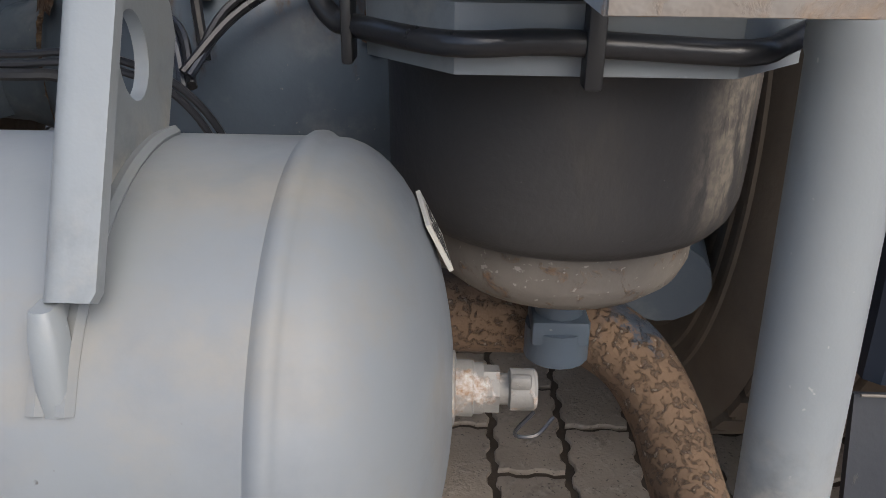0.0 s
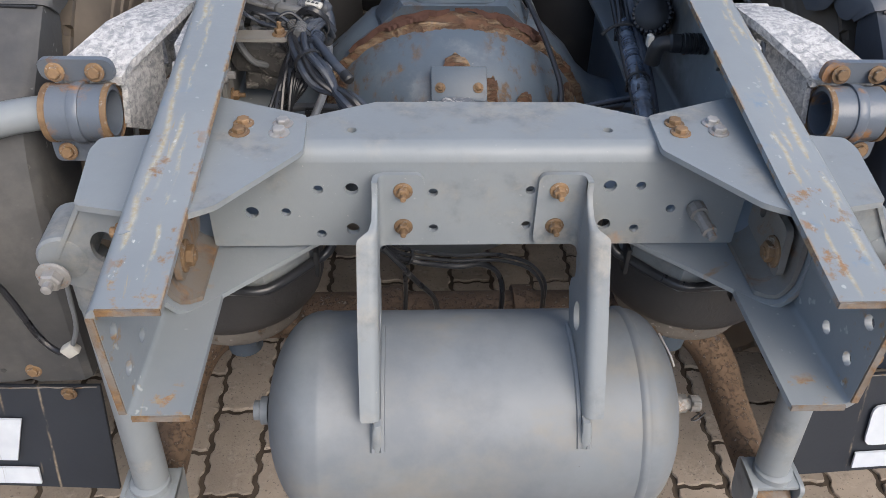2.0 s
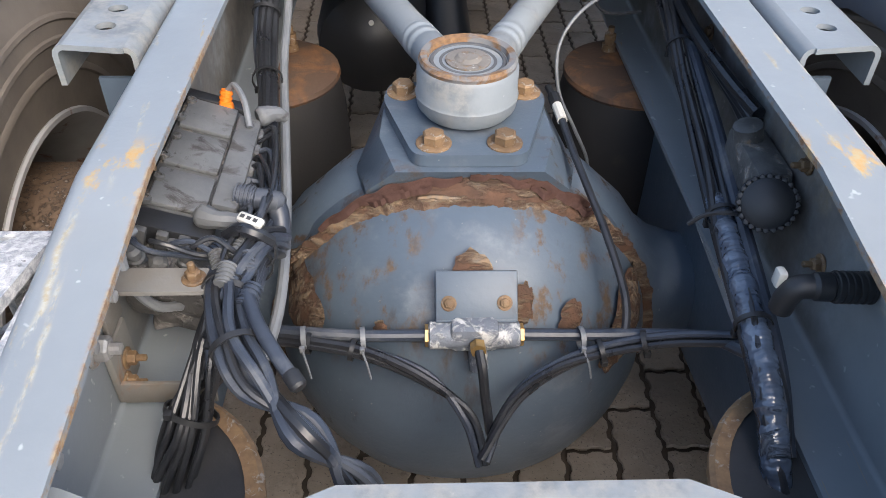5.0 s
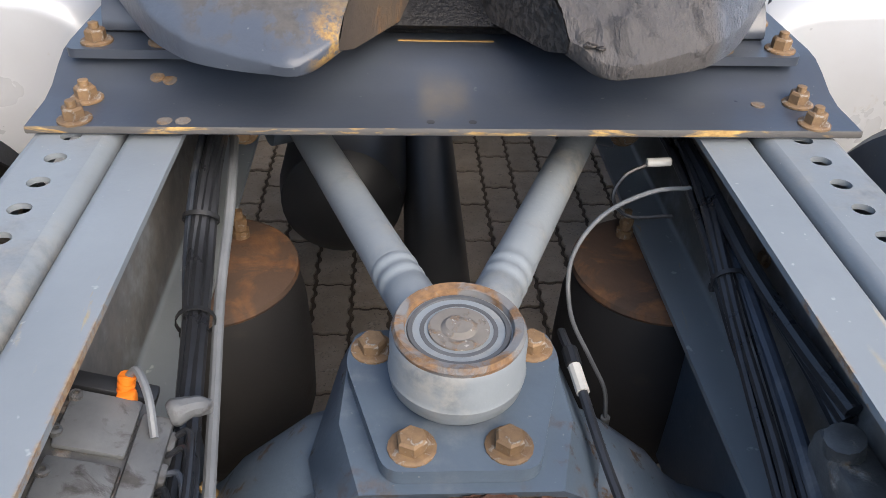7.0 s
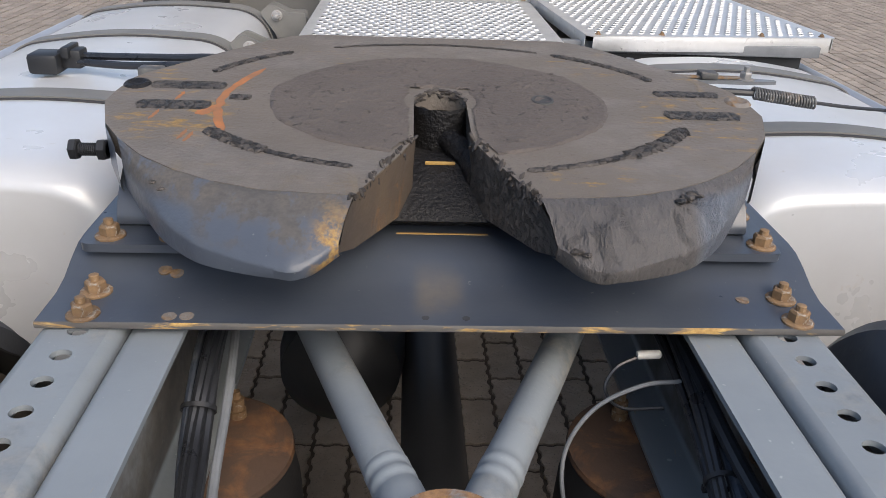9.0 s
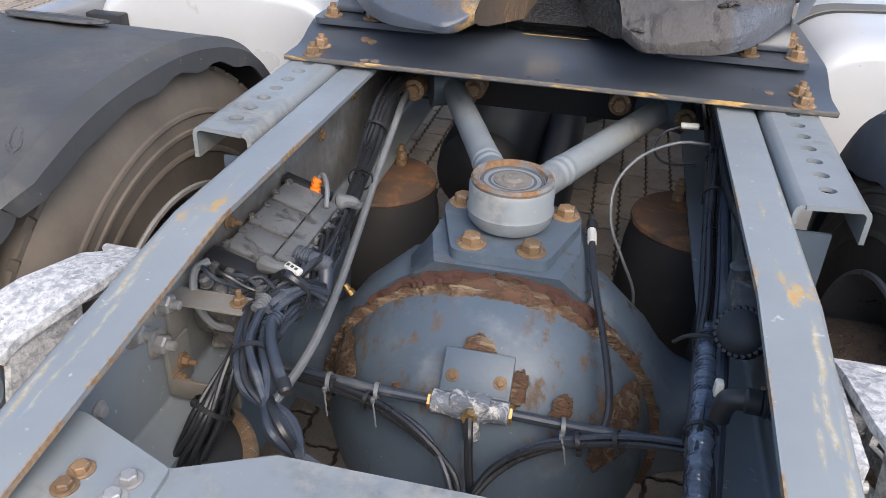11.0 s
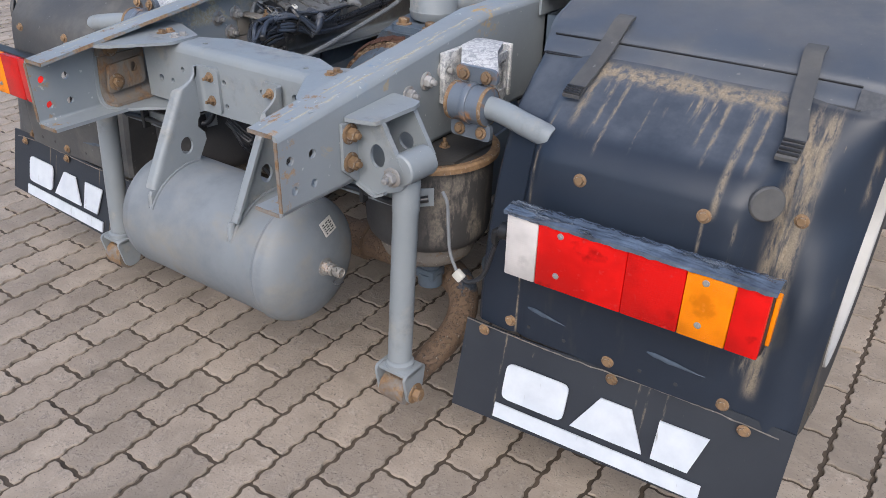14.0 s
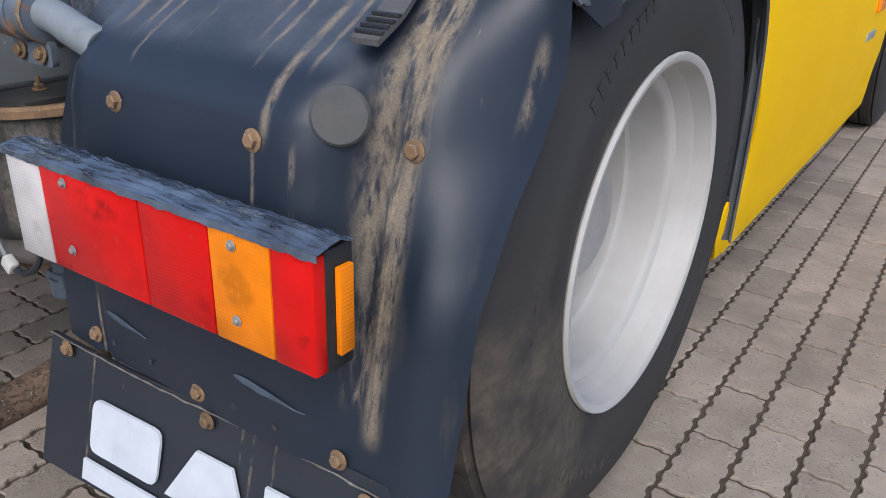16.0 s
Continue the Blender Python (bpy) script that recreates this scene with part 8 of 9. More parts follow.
for pts in ([(-0.305, 0.690, 0.872), (-0.285, 0.680, 0.880), (-0.262, 0.682, 0.884), (-0.238, 0.690, 0.882)], [(-0.275, 0.905, 0.872), (-0.258, 0.915, 0.878), (-0.242, 0.925, 0.872)]):
    bm = bmesh.new()
    tube(bm, pts, [0.010, 0.013, 0.014, 0.013, 0.012, 0.011, 0.010, 0.010, 0.010, 0.010, 0.009, 0.008, 0.008, 0.008, 0.008, 0.007, 0.006, 0.006, 0.005], 10, 6)
    part("lever", tilted(bm), m_grey_plastic, mod, "grey locking lever")
bm = bmesh.new()
box(bm, -0.375, -0.285, 0.660, 0.690, 0.846, 0.868, 0.003)
part("end_bracket", tilted(bm), m_black, mod, "black steel end bracket")
for x in (-0.362, -0.340, -0.318, -0.298):
    bm = bmesh.new()
    box(bm, x, x + 0.012, 0.652, 0.662, 0.835, 0.866, 0.002)
    part("bracket_tooth", tilted(bm), m_valve, mod)
bm = bmesh.new()
box(bm, -0.375, -0.290, 0.925, 0.945, 0.848, 0.866, 0.003)
part("end_bracket", tilted(bm), m_black, mod, "black steel end bracket")
bm = bmesh.new()
box(bm, -0.365, -0.268, 0.618, 0.690, 0.775, 0.836, 0.014)
box(bm, -0.340, -0.262, 0.630, 0.66, 0.740, 0.780, 0.010)
bmesh.ops.subdivide_edges(bm, edges=bm.edges[:], cuts=3, use_grid_fill=True)
for v in bm.verts:
    v.co += Vector((0.5, 0.5, 1)) * (0.007 * noise.noise(v.co * 45) + 0.003 * noise.noise(v.co * 120))
port = part("port_block", tilted(bm, 10), m_grime, mod, "dusty lumpy cast port block")
for k, (x, y, z, ax, r, h) in enumerate(((-0.352, 0.640, 0.832, (-0.2, -0.3, 1), 0.0095, 0.026), (-0.330, 0.632, 0.834, (0.1, -0.5, 1), 0.0110, 0.022), (-0.306, 0.640, 0.836, (0.2, -0.3, 1), 0.0085, 0.030), (-0.284, 0.632, 0.828, (0.5, -0.6, 0.8), 0.0125, 0.020), (-0.318, 0.660, 0.838, (0, 0.1, 1), 0.0120, 0.014), (-0.292, 0.664, 0.836, (0.3, 0, 1), 0.0090, 0.020))):
    bm = bmesh.new()
    lathe(bm, [(r, 0), (r, h * 0.35), (r * 0.72, h * 0.40), (r * 0.72, h * 0.62), (r * 0.95, h * 0.66), (r * 0.95, h * 0.85), (r * 0.5, h), (0, h)], (x, y, z), ax, 6 if k % 2 else 14)
    part("fitting", tilted(bm, 10), m_valve if k % 2 else m_grey_plastic, port)
bm = bmesh.new()
tube(bm, [(-0.350, 0.640, 0.872), (-0.358, 0.618, 0.868), (-0.352, 0.602, 0.835), (-0.335, 0.605, 0.800), (-0.315, 0.62, 0.785)], 0.0055, 8)
part("pipe", bm, m_pipe, mod)
bm = bmesh.new()
ribbed(bm, (-0.272, 0.742, 0.838), (1, -0.12, -0.15), 0.0150, 0.022, 5)
lathe(bm, [(0.012, 0.022), (0.0135, 0.024), (0.0135, 0.05), (0.008, 0.056)], (-0.272, 0.742, 0.838), (1, -0.12, -0.15), 16)
tube(bm, [(-0.230, 0.737, 0.832), (-0.224, 0.730, 0.822), (-0.222, 0.715, 0.806), (-0.225, 0.69, 0.795)], 0.0115, 12)
part("cable_plug", bm, m_hose, mod, "dusty blue-grey ribbed cable plug")
bm = bmesh.new()
ribbed(bm, (-0.316, 0.930, 0.846), (0.2, 0.3, 1), 0.0085, 0.020, 3)
box(bm, -0.322, -0.304, 0.918, 0.930, 0.838, 0.852, 0.003)
part("dust_cap", bm, m_orange, mod, "orange dust cap")
for k in range(4):
    bm = bmesh.new()
    x = -0.352 + 0.020 * k
    tube(bm, [(x, 0.640 - 0.004 * k, 0.858), (x + 0.004, 0.622, 0.874 - 0.003 * k), (x + 0.022, 0.612 + 0.006 * k, 0.868), (x + 0.046, 0.625, 0.850), (-0.252, 0.630 + 0.008 * k, 0.838)], 0.0030, 7)
    part("lead", bm, m_cable if k % 2 else m_hose, mod)
bm = bmesh.new()
tube(bm, [(-0.312, 0.935, 0.862), (-0.300, 0.930, 0.874), (-0.285, 0.905, 0.866), (-0.276, 0.875, 0.845)], 0.004, 8)
part("cap_tether", bm, m_pipe, mod)

brk = thing("valve_bracket", "grey flat steel bracket with a rusty bolt on the rail", "bracket", (-0.33, 0.58, 0.70))
bm = bmesh.new()
plate(bm, rounded([(-0.376, 0.572), (-0.272, 0.572), (-0.262, 0.585), (-0.272, 0.606), (-0.376, 0.606)], 0.006, 3), [], lambda a, b, w: (a, b, 0.850 - w), 0.005)
box(bm, -0.376, -0.370, 0.566, 0.606, 0.792, 0.845, 0.001)
part("upper_strap", bm, m_rustplate, brk)
bm = bmesh.new()
box(bm, -0.376, -0.368, 0.548, 0.600, 0.716, 0.79, 0.002)
box(bm, -0.370, -0.275, 0.548, 0.553, 0.716, 0.745, 0.001)
part("lower_strap", bm, m_rustplate, brk, "rusty lower strap")
bolt(brk, (-0.284, 0.590, 0.850), (0, 0, 1), "rust")
bolt(brk, (-0.367, 0.575, 0.755), (1, 0, 0), "rust")
bolt(brk, (-0.367, 0.560, 0.735), (1, 0, 0), "rust")


def bundle(name, label, line, n, spread, r, mats, seed, ties=(), parent=None, twist=0.5):
    """Cables side by side along a line, drifting round one another, with tie straps."""
    t = parent or thing(name, label, "cable", line[0])
    rnd = random.Random(seed)
    for k in range(n):
        a0 = 2 * math.pi * k / n + rnd.uniform(-0.3, 0.3)
        q = spread * (0.35 if k == 0 and n > 4 else rnd.uniform(0.8, 1.1))
        pts = []
        for i, p in enumerate(line):
            a = a0 + twist * i + rnd.uniform(-0.25, 0.25)
            d = Vector(line[min(i + 1, len(line) - 1)]) - Vector(line[max(i - 1, 0)])
            u, v, w = frame_of(d)
            pts.append(Vector(p) + (u * math.cos(a) + v * math.sin(a)) * q)
        bm = bmesh.new()
        tube(bm, pts, r * rnd.uniform(0.75, 1.2), 8, 6)
        part("cable", bm, rnd.choice(mats), t)
    fine = smooth_path(line, 8)
    for f in ties:
        i = int(f * (len(fine) - 1))
        d = fine[min(i + 1, len(fine) - 1)] - fine[max(i - 1, 0)]
        bm = bmesh.new()
        R = spread + r * 1.3
        lathe(bm, [(R, -0.003), (R + 0.0018, -0.003), (R + 0.0018, 0.003), (R, 0.003), (R, -0.003)], fine[i], d, 16, caps=False)
        u, v, w = frame_of(d)
        m = Matrix.Translation(fine[i] + u * (R + 0.002))
        box(bm, -0.004, 0.004, -0.004, 0.004, -0.004, 0.004, 0.001, m)
        part("cable_tie", bm, m_black, t)
    return t


LH = bundle("wiring_harness", "bundle of dark cables strapped along the frame rail", [(-0.338, 1.62, 0.85), (-0.318, 1.42, 0.872), (-0.306, 1.28, 0.872), (-0.302, 1.17, 0.815), (-0.278, 1.02, 0.800), (-0.255, 0.86, 0.795), (-0.243, 0.74, 0.800), (-0.240, 0.65, 0.822), (-0.243, 0.575, 0.828)],
            6, 0.013, 0.0062, (m_cable, m_cable, m_hose), 3, (0.32, 0.46, 0.9))
bundle("", "", [(-0.258, 0.610, 0.838), (-0.250, 0.563, 0.845), (-0.235, 0.513, 0.843), (-0.210, 0.476, 0.829), (-0.166, 0.437, 0.812), (-0.125, 0.418, 0.765), (-0.105, 0.41, 0.69)], 7, 0.0135, 0.0058, (m_hose, m_hose, m_hose, m_cable), 5, (0.12, 0.36), LH, 0.12)
bundle("", "", [(-0.250, 0.60, 0.818), (-0.262, 0.545, 0.80), (-0.290, 0.50, 0.745), (-0.308, 0.465, 0.68), (-0.305, 0.42, 0.60), (-0.29, 0.38, 0.52)], 14, 0.020, 0.0040, (m_cable,), 8, (0.38, 0.62), LH)
bundle("", "", [(-0.225, 0.70, 0.805), (-0.232, 0.65, 0.838), (-0.240, 0.60, 0.846), (-0.255, 0.555, 0.825), (-0.275, 0.53, 0.78)], 7, 0.013, 0.0048, (m_hose, m_cable, m_cable), 15, (0.3, 0.6,), LH)
bm = bmesh.new()
tube(bm, [(-0.330, 1.60, 0.80), (-0.285, 1.36, 0.86), (-0.272, 1.24, 0.845), (-0.270, 1.13, 0.80), (-0.250, 0.96, 0.775), (-0.232, 0.80, 0.755), (-0.226, 0.66, 0.735), (-0.25, 0.56, 0.70)], 0.0068, 10)
part("grey_pipe", bm, m_pipe, LH, "pale grey air pipe")
bm = bmesh.new()
tube(bm, [(-0.264, 0.655, 0.850), (-0.248, 0.645, 0.866), (-0.232, 0.640, 0.866), (-0.218, 0.645, 0.850)], 0.0075, 8)
part("loop", bm, m_cable, LH)
for k, (x, y, z) in enumerate(((-0.268, 0.625, 0.852), (-0.236, 0.618, 0.856), (-0.250, 0.595, 0.862), (-0.222, 0.570, 0.858), (-0.243, 0.645, 0.850), (-0.262, 0.655, 0.845))):
    bm = bmesh.new()
    ribbed(bm, (x, y, z), (0.3 - 0.2 * k, -0.9, -0.2), 0.0095, 0.024, 5)
    part("connector", bm, m_hose if k % 2 else m_grey_plastic, LH, "ribbed dusty connector")
bm = bmesh.new()
tube(bm, [(-0.228, 0.560, 0.858), (-0.212, 0.522, 0.856), (-0.192, 0.492, 0.846), (-0.176, 0.472, 0.838)], 0.0068, 12)
end = part("blind_hose", bm, m_hose, LH, "short hose end strapped to the bundle")
bm = bmesh.new()
lathe(bm, [(0.0068, -0.010), (0.0082, -0.008), (0.0082, 0.005), (0.006, 0.008), (0, 0.008)], (-0.175, 0.471, 0.8375), (0.55, -0.72, -0.3), 14)
part("black_cap", bm, m_black, end)
rl = random.Random(77)
for k in range(9):
    y0 = 0.73 + 0.02 * k
    x1, y1 = -0.245 + rl.uniform(-0.018, 0.018), 0.60 + rl.uniform(-0.03, 0.03)
    bm = bmesh.new()
    tube(bm, [(-0.268, y0, 0.826), (-0.250 + rl.uniform(-0.004, 0.006), y0 - 0.012, 0.822 + rl.uniform(0, 0.018)), (-0.246 + rl.uniform(-0.01, 0.016), y0 * 0.5 + y1 * 0.5, 0.825 + rl.uniform(-0.01, 0.028)), (x1, y1, 0.848 + rl.uniform(-0.012, 0.012)), (x1 + rl.uniform(-0.01, 0.01), y1 - 0.06, 0.832)], rl.uniform(0.0026, 0.0042), 7)
    part("thin_cable", bm, m_cable if k % 3 else m_hose, LH)
for k, (x, y, z) in enumerate(((-0.205, 0.664, 0.675), (-0.135, 0.668, 0.668), (0.13, 0.665, 0.668))):
    bm = bmesh.new()
    lathe(bm, [(0.0125, -0.003), (0.0142, -0.003), (0.0142, 0.003), (0.0125, 0.003), (0.0125, -0.003)], (x, y + 0.012, z), (1, 0.1, 0), 14, caps=False)
    box(bm, x - 0.003, x + 0.003, y - 0.010, y - 0.004, z - 0.004, z + 0.004, 0.001)
    tube(bm, [(x, y - 0.008, z), (x + 0.006, y - 0.020, z - 0.012), (x + 0.010, y - 0.026, z - 0.030)], 0.0014, 5)
    part("cable_tie", bm, m_pipe, LH, "pale cable tie")
bm = bmesh.new()
m = Matrix.Translation((-0.236, 0.650, 0.874)) @ Matrix.Rotation(radians(-30), 4, "Z") @ Matrix.Rotation(radians(20), 4, "X")
box(bm, -0.015, 0.015, -0.006, 0.006, -0.004, 0.004, 0.0035, m)
tag = part("tag", bm, m_tag, LH, "pale marker tag")
bm = bmesh.new()
for k in range(3):
    box(bm, -0.011 + 0.008 * k, -0.006 + 0.008 * k, -0.002, 0.002, 0.0039, 0.0043, 0, m)
part("print", bm, m_ink, tag)

# axle valve with its cross pipes
tv = thing("tee_valve", "corroded aluminium tee valve on a rusty bracket", "valve", (0, 0.70, 0.64))
bm = bmesh.new()
m = Matrix.Translation((0.003, 0.712, 0.708)) @ Matrix.Rotation(radians(48), 4, "X")
box(bm, -0.050, 0.050, -0.030, 0.030, -0.003, 0.003, 0.002, m)
box(bm, -0.050, 0.050, -0.033, -0.028, -0.020, 0.002, 0.002, m)
part("bracket", bm, m_axle, tv, "blue-grey bracket")
for x in (-0.031, 0.037):
    bolt(tv, (x, 0.703, 0.703), (0, -0.72, 0.70), "small")
bm = bmesh.new()
box(bm, -0.030, 0.030, 0.668, 0.700, 0.652, 0.690, 0.008)
lathe(bm, [(0.013, -0.056), (0.017, -0.054), (0.017, 0.054), (0.013, 0.056)], (0, 0.684, 0.668), (1, 0, 0), 16)
lathe(bm, [(0.012, 0), (0.012, 0.03), (0.009, 0.032)], (0.004, 0.676, 0.655), (0.1, -0.3, -1), 12)
part("body", bm, m_tee, tv, "white-corroded aluminium body")
for x in (-0.060, 0.054):
    bm = bmesh.new()
    lathe(bm, [(0.014, 0), (0.014, 0.006)], (x, 0.684, 0.668), (1, 0, 0), 6)
    part("union_nut", bm, m_brass, tv)
bm = bmesh.new()
lathe(bm, [(0.010, 0), (0.010, 0.012)], (0.003, 0.664, 0.672), (0, -1, 0.1), 6)
part("union_nut", bm, m_brass, tv)
bm = bmesh.new()
tube(bm, [(-0.058, 0.684, 0.668), (-0.14, 0.684, 0.669), (-0.215, 0.690, 0.670), (-0.29, 0.70, 0.665), (-0.34, 0.70, 0.64)], 0.0075, 10)
part("pipe", bm, m_hose, tv)
bm = bmesh.new()
tube(bm, [(0.058, 0.684, 0.668), (0.14, 0.682, 0.668), (0.215, 0.672, 0.678), (0.27, 0.645, 0.70), (0.30, 0.60, 0.72)], 0.0075, 10)
part("pipe", bm, m_hose, tv)
bm = bmesh.new()
tube(bm, [(0.004, 0.655, 0.672), (0.008, 0.635, 0.655), (0.012, 0.625, 0.62), (0.02, 0.61, 0.57)], 0.0060, 8)
part("pipe", bm, m_cable, tv)
bundle("", "", [(0.30, 0.62, 0.725), (0.235, 0.652, 0.692), (0.17, 0.662, 0.667), (0.10, 0.650, 0.648), (0.045, 0.625, 0.615), (0.01, 0.58, 0.56)], 3, 0.006, 0.0050, (m_cable, m_hose), 21, (0.3, 0.45), tv)
bundle("", "", [(-0.27, 0.69, 0.662), (-0.20, 0.680, 0.662), (-0.13, 0.668, 0.655), (-0.06, 0.645, 0.635), (-0.01, 0.615, 0.60), (0.01, 0.58, 0.55)], 3, 0.006, 0.0050, (m_cable, m_hose), 22, (0.2, 0.35), tv)

# wear sensor lead over the axle
sn = thing("sensor_cable", "black sensor lead with a white band over the axle", "cable", (0.12, 0.98, 0.76))
bm = bmesh.new()
tube(bm, [(0.128, 1.06, 0.800), (0.130, 1.02, 0.805), (0.133, 0.985, 0.803), (0.141, 0.91, 0.790), (0.152, 0.85, 0.774), (0.170, 0.785, 0.744), (0.186, 0.720, 0.705), (0.186, 0.688, 0.678), (0.176, 0.672, 0.664)], 0.0055, 8)
part("lead", bm, m_cable, sn)
bm = bmesh.new()
tube(bm, [(0.1316, 1.000, 0.8040), (0.1350, 0.965, 0.8000)], 0.0074, 10, smooth=False)
part("band", bm, m_tag, sn, "white band")
bm = bmesh.new()
lathe(bm, [(0.009, 0), (0.009, 0.024), (0.006, 0.026)], (0.1316, 1.000, 0.804), (-0.05, 1, 0.05), 10)
part("plug", bm, m_black, sn)

# brass breather on the axle
bf = thing("brass_fitting", "brass breather fitting on the axle housing", "fitting", (-0.268, 0.97, 0.60))
bm = bmesh.new()
o = (-0.258, 0.972, 0.606)
lathe(bm, [(0.010, 0), (0.010, 0.012), (0.006, 0.013), (0.006, 0.020), (0.0085, 0.021), (0.0085, 0.030), (0.006, 0.032), (0.006, 0.044), (0, 0.044)], o, (-0.7, 0.25, 0.65), 10)
part("body", bm, m_brass, bf)

# right-hand harness
RH = bundle("wiring_harness", "taped cable bundle and blue-grey air hose inside the frame rail", [(0.335, 1.60, 0.86), (0.330, 1.38, 0.885), (0.325, 1.20, 0.880), (0.318, 1.02, 0.835), (0.312, 0.86, 0.795), (0.300, 0.72, 0.775), (0.288, 0.585, 0.765), (0.284, 0.50, 0.735), (0.285, 0.43, 0.67), (0.29, 0.39, 0.58)],
            5, 0.012, 0.0052, (m_cable,), 31, (0.30, 0.52, 0.66))
bm = bmesh.new()
tube(bm, [(0.306, 0.80, 0.782), (0.300, 0.72, 0.777), (0.292, 0.63, 0.770), (0.286, 0.55, 0.758), (0.283, 0.49, 0.728), (0.285, 0.43, 0.665)], [0.0150 + 0.0035 * noise.noise(Vector((k * 0.9, 3, 1))) for k in range(60)], 12, 9)
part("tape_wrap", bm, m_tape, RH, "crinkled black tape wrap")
bm = bmesh.new()
tube(bm, [(0.345, 1.50, 0.885), (0.338, 1.20, 0.875), (0.332, 0.95, 0.83), (0.325, 0.80, 0.795), (0.312, 0.65, 0.775), (0.305, 0.55, 0.75), (0.302, 0.48, 0.70)], 0.0088, 10)
part("air_hose", bm, m_hose, RH, "blue-grey air hose")
for k in range(3):
    bm = bmesh.new()
    tube(bm, [(0.336, 1.46, 0.90 - 0.01 * k), (0.332 + 0.006 * k, 1.24, 0.898 - 0.012 * k), (0.336 + 0.008 * k, 1.08, 0.880 - 0.012 * k), (0.350 + 0.006 * k, 0.96, 0.868 - 0.012 * k), (0.366, 0.88, 0.860 - 0.014 * k)], 0.0095, 10)
    part("thick_hose", bm, m_cable, RH)
bm = bmesh.new()
tube(bm, [(0.315, 1.235, 0.885), (0.26, 1.225, 0.885), (0.20, 1.215, 0.855), (0.163, 1.19, 0.805), (0.165, 1.16, 0.74), (0.195, 1.14, 0.68), (0.222, 1.135, 0.625), (0.230, 1.13, 0.575)], 0.0030, 8)
lathe(bm, [(0.007, 0), (0.007, 0.02), (0.005, 0.022)], (0.230, 1.13, 0.575), (0.05, 0, -1), 8)
part("grey_lead", bm, m_pipe, RH, "thin pale grey looped lead")
bm = bmesh.new()
tube(bm, [(0.268, 1.27, 0.900), (0.235, 1.26, 0.888), (0.222, 1.25, 0.86), (0.245, 1.24, 0.838), (0.30, 1.235, 0.842)], 0.0025, 6)
part("thin_lead", bm, m_cable, RH)
bm = bmesh.new()
lathe(bm, [(0.0055, 0), (0.006, 0.002), (0.006, 0.030), (0.004, 0.032)], (0.264, 1.27, 0.902), (1, 0, 0.05), 10)
part("connector", bm, m_tag, RH, "white connector")
bm = bmesh.new()
tube(bm, [(0.258, 0.755, 0.782), (0.275, 0.752, 0.798), (0.30, 0.745, 0.806), (0.335, 0.74, 0.80)], 0.003, 6)
part("strap", bm, m_black, RH)

lv = thing("level_valve", "grimy cast air valve with a ribbed black cap", "valve", (0.35, 0.76, 0.76))
bm = bmesh.new()
box(bm, 0.328, 0.374, 0.76, 0.875, 0.785, 0.850, 0.010)
box(bm, 0.335, 0.376, 0.735, 0.765, 0.790, 0.835, 0.006)
lathe(bm, [(0.018, 0), (0.018, 0.02), (0.012, 0.022), (0, 0.022)], (0.345, 0.845, 0.846), (-0.3, 0, 1), 12)
part("body", bm, m_valve, lv)
bm = bmesh.new()
lathe(bm, [(0.030, 0), (0.034, 0.002), (0.034, 0.008), (0.030, 0.010)], (0.343, 0.752, 0.815), (-0.35, -0.75, 0.55), 28)
for k in range(24):
    a = 2 * math.pi * k / 24
    u, v, w = frame_of((-0.35, -0.75, 0.55))
    c = Vector((0.343, 0.752, 0.815)) + w * 0.022 + (u * math.cos(a) + v * math.sin(a)) * 0.031
    m = Matrix.Translation(c) @ w.to_track_quat("Z", "Y").to_matrix().to_4x4() @ Matrix.Rotation(a, 4, "Z")
    box(bm, -0.003, 0.003, -0.003, 0.003, -0.012, 0.012, 0.001, m)
part("cap_ribs", bm, m_black, lv)["kind"] = "stuff"
bm = bmesh.new()
lathe(bm, [(0.0295, 0.008), (0.0295, 0.034), (0.024, 0.038), (0, 0.039)], (0.343, 0.752, 0.815), (-0.35, -0.75, 0.55), 28)
part("cap", bm, m_black, lv)
bm = bmesh.new()
lathe(bm, [(0.0312, 0.012), (0.0312, 0.030)], (0.343, 0.752, 0.815), (-0.35, -0.75, 0.55), 28, 10, 110, caps=False)
part("blue_insert", bm, m_blue, lv, "blue insert under the ribs")

el = thing("air_elbow", "black ribbed plastic elbow coupling on the rail", "coupling", (0.34, 0.58, 0.83))
bm = bmesh.new()
ribbed(bm, (0.376, 0.572, 0.846), (-1, 0.05, 0.0), 0.0165, 0.040, 6)
lathe(bm, [(0.013, 0.040), (0.0145, 0.042), (0.0145, 0.056), (0.011, 0.06)], (0.376, 0.572, 0.846), (-1, 0.05, 0), 16)
tube(bm, [(0.322, 0.575, 0.846), (0.306, 0.578, 0.842), (0.300, 0.580, 0.828), (0.299, 0.582, 0.81)], 0.0125, 12)
part("body", bm, m_black, el)
bm = bmesh.new()
box(bm, 0.288, 0.298, 0.586, 0.600, 0.832, 0.852, 0.003)
part("clip", bm, m_tag, el, "white clip")

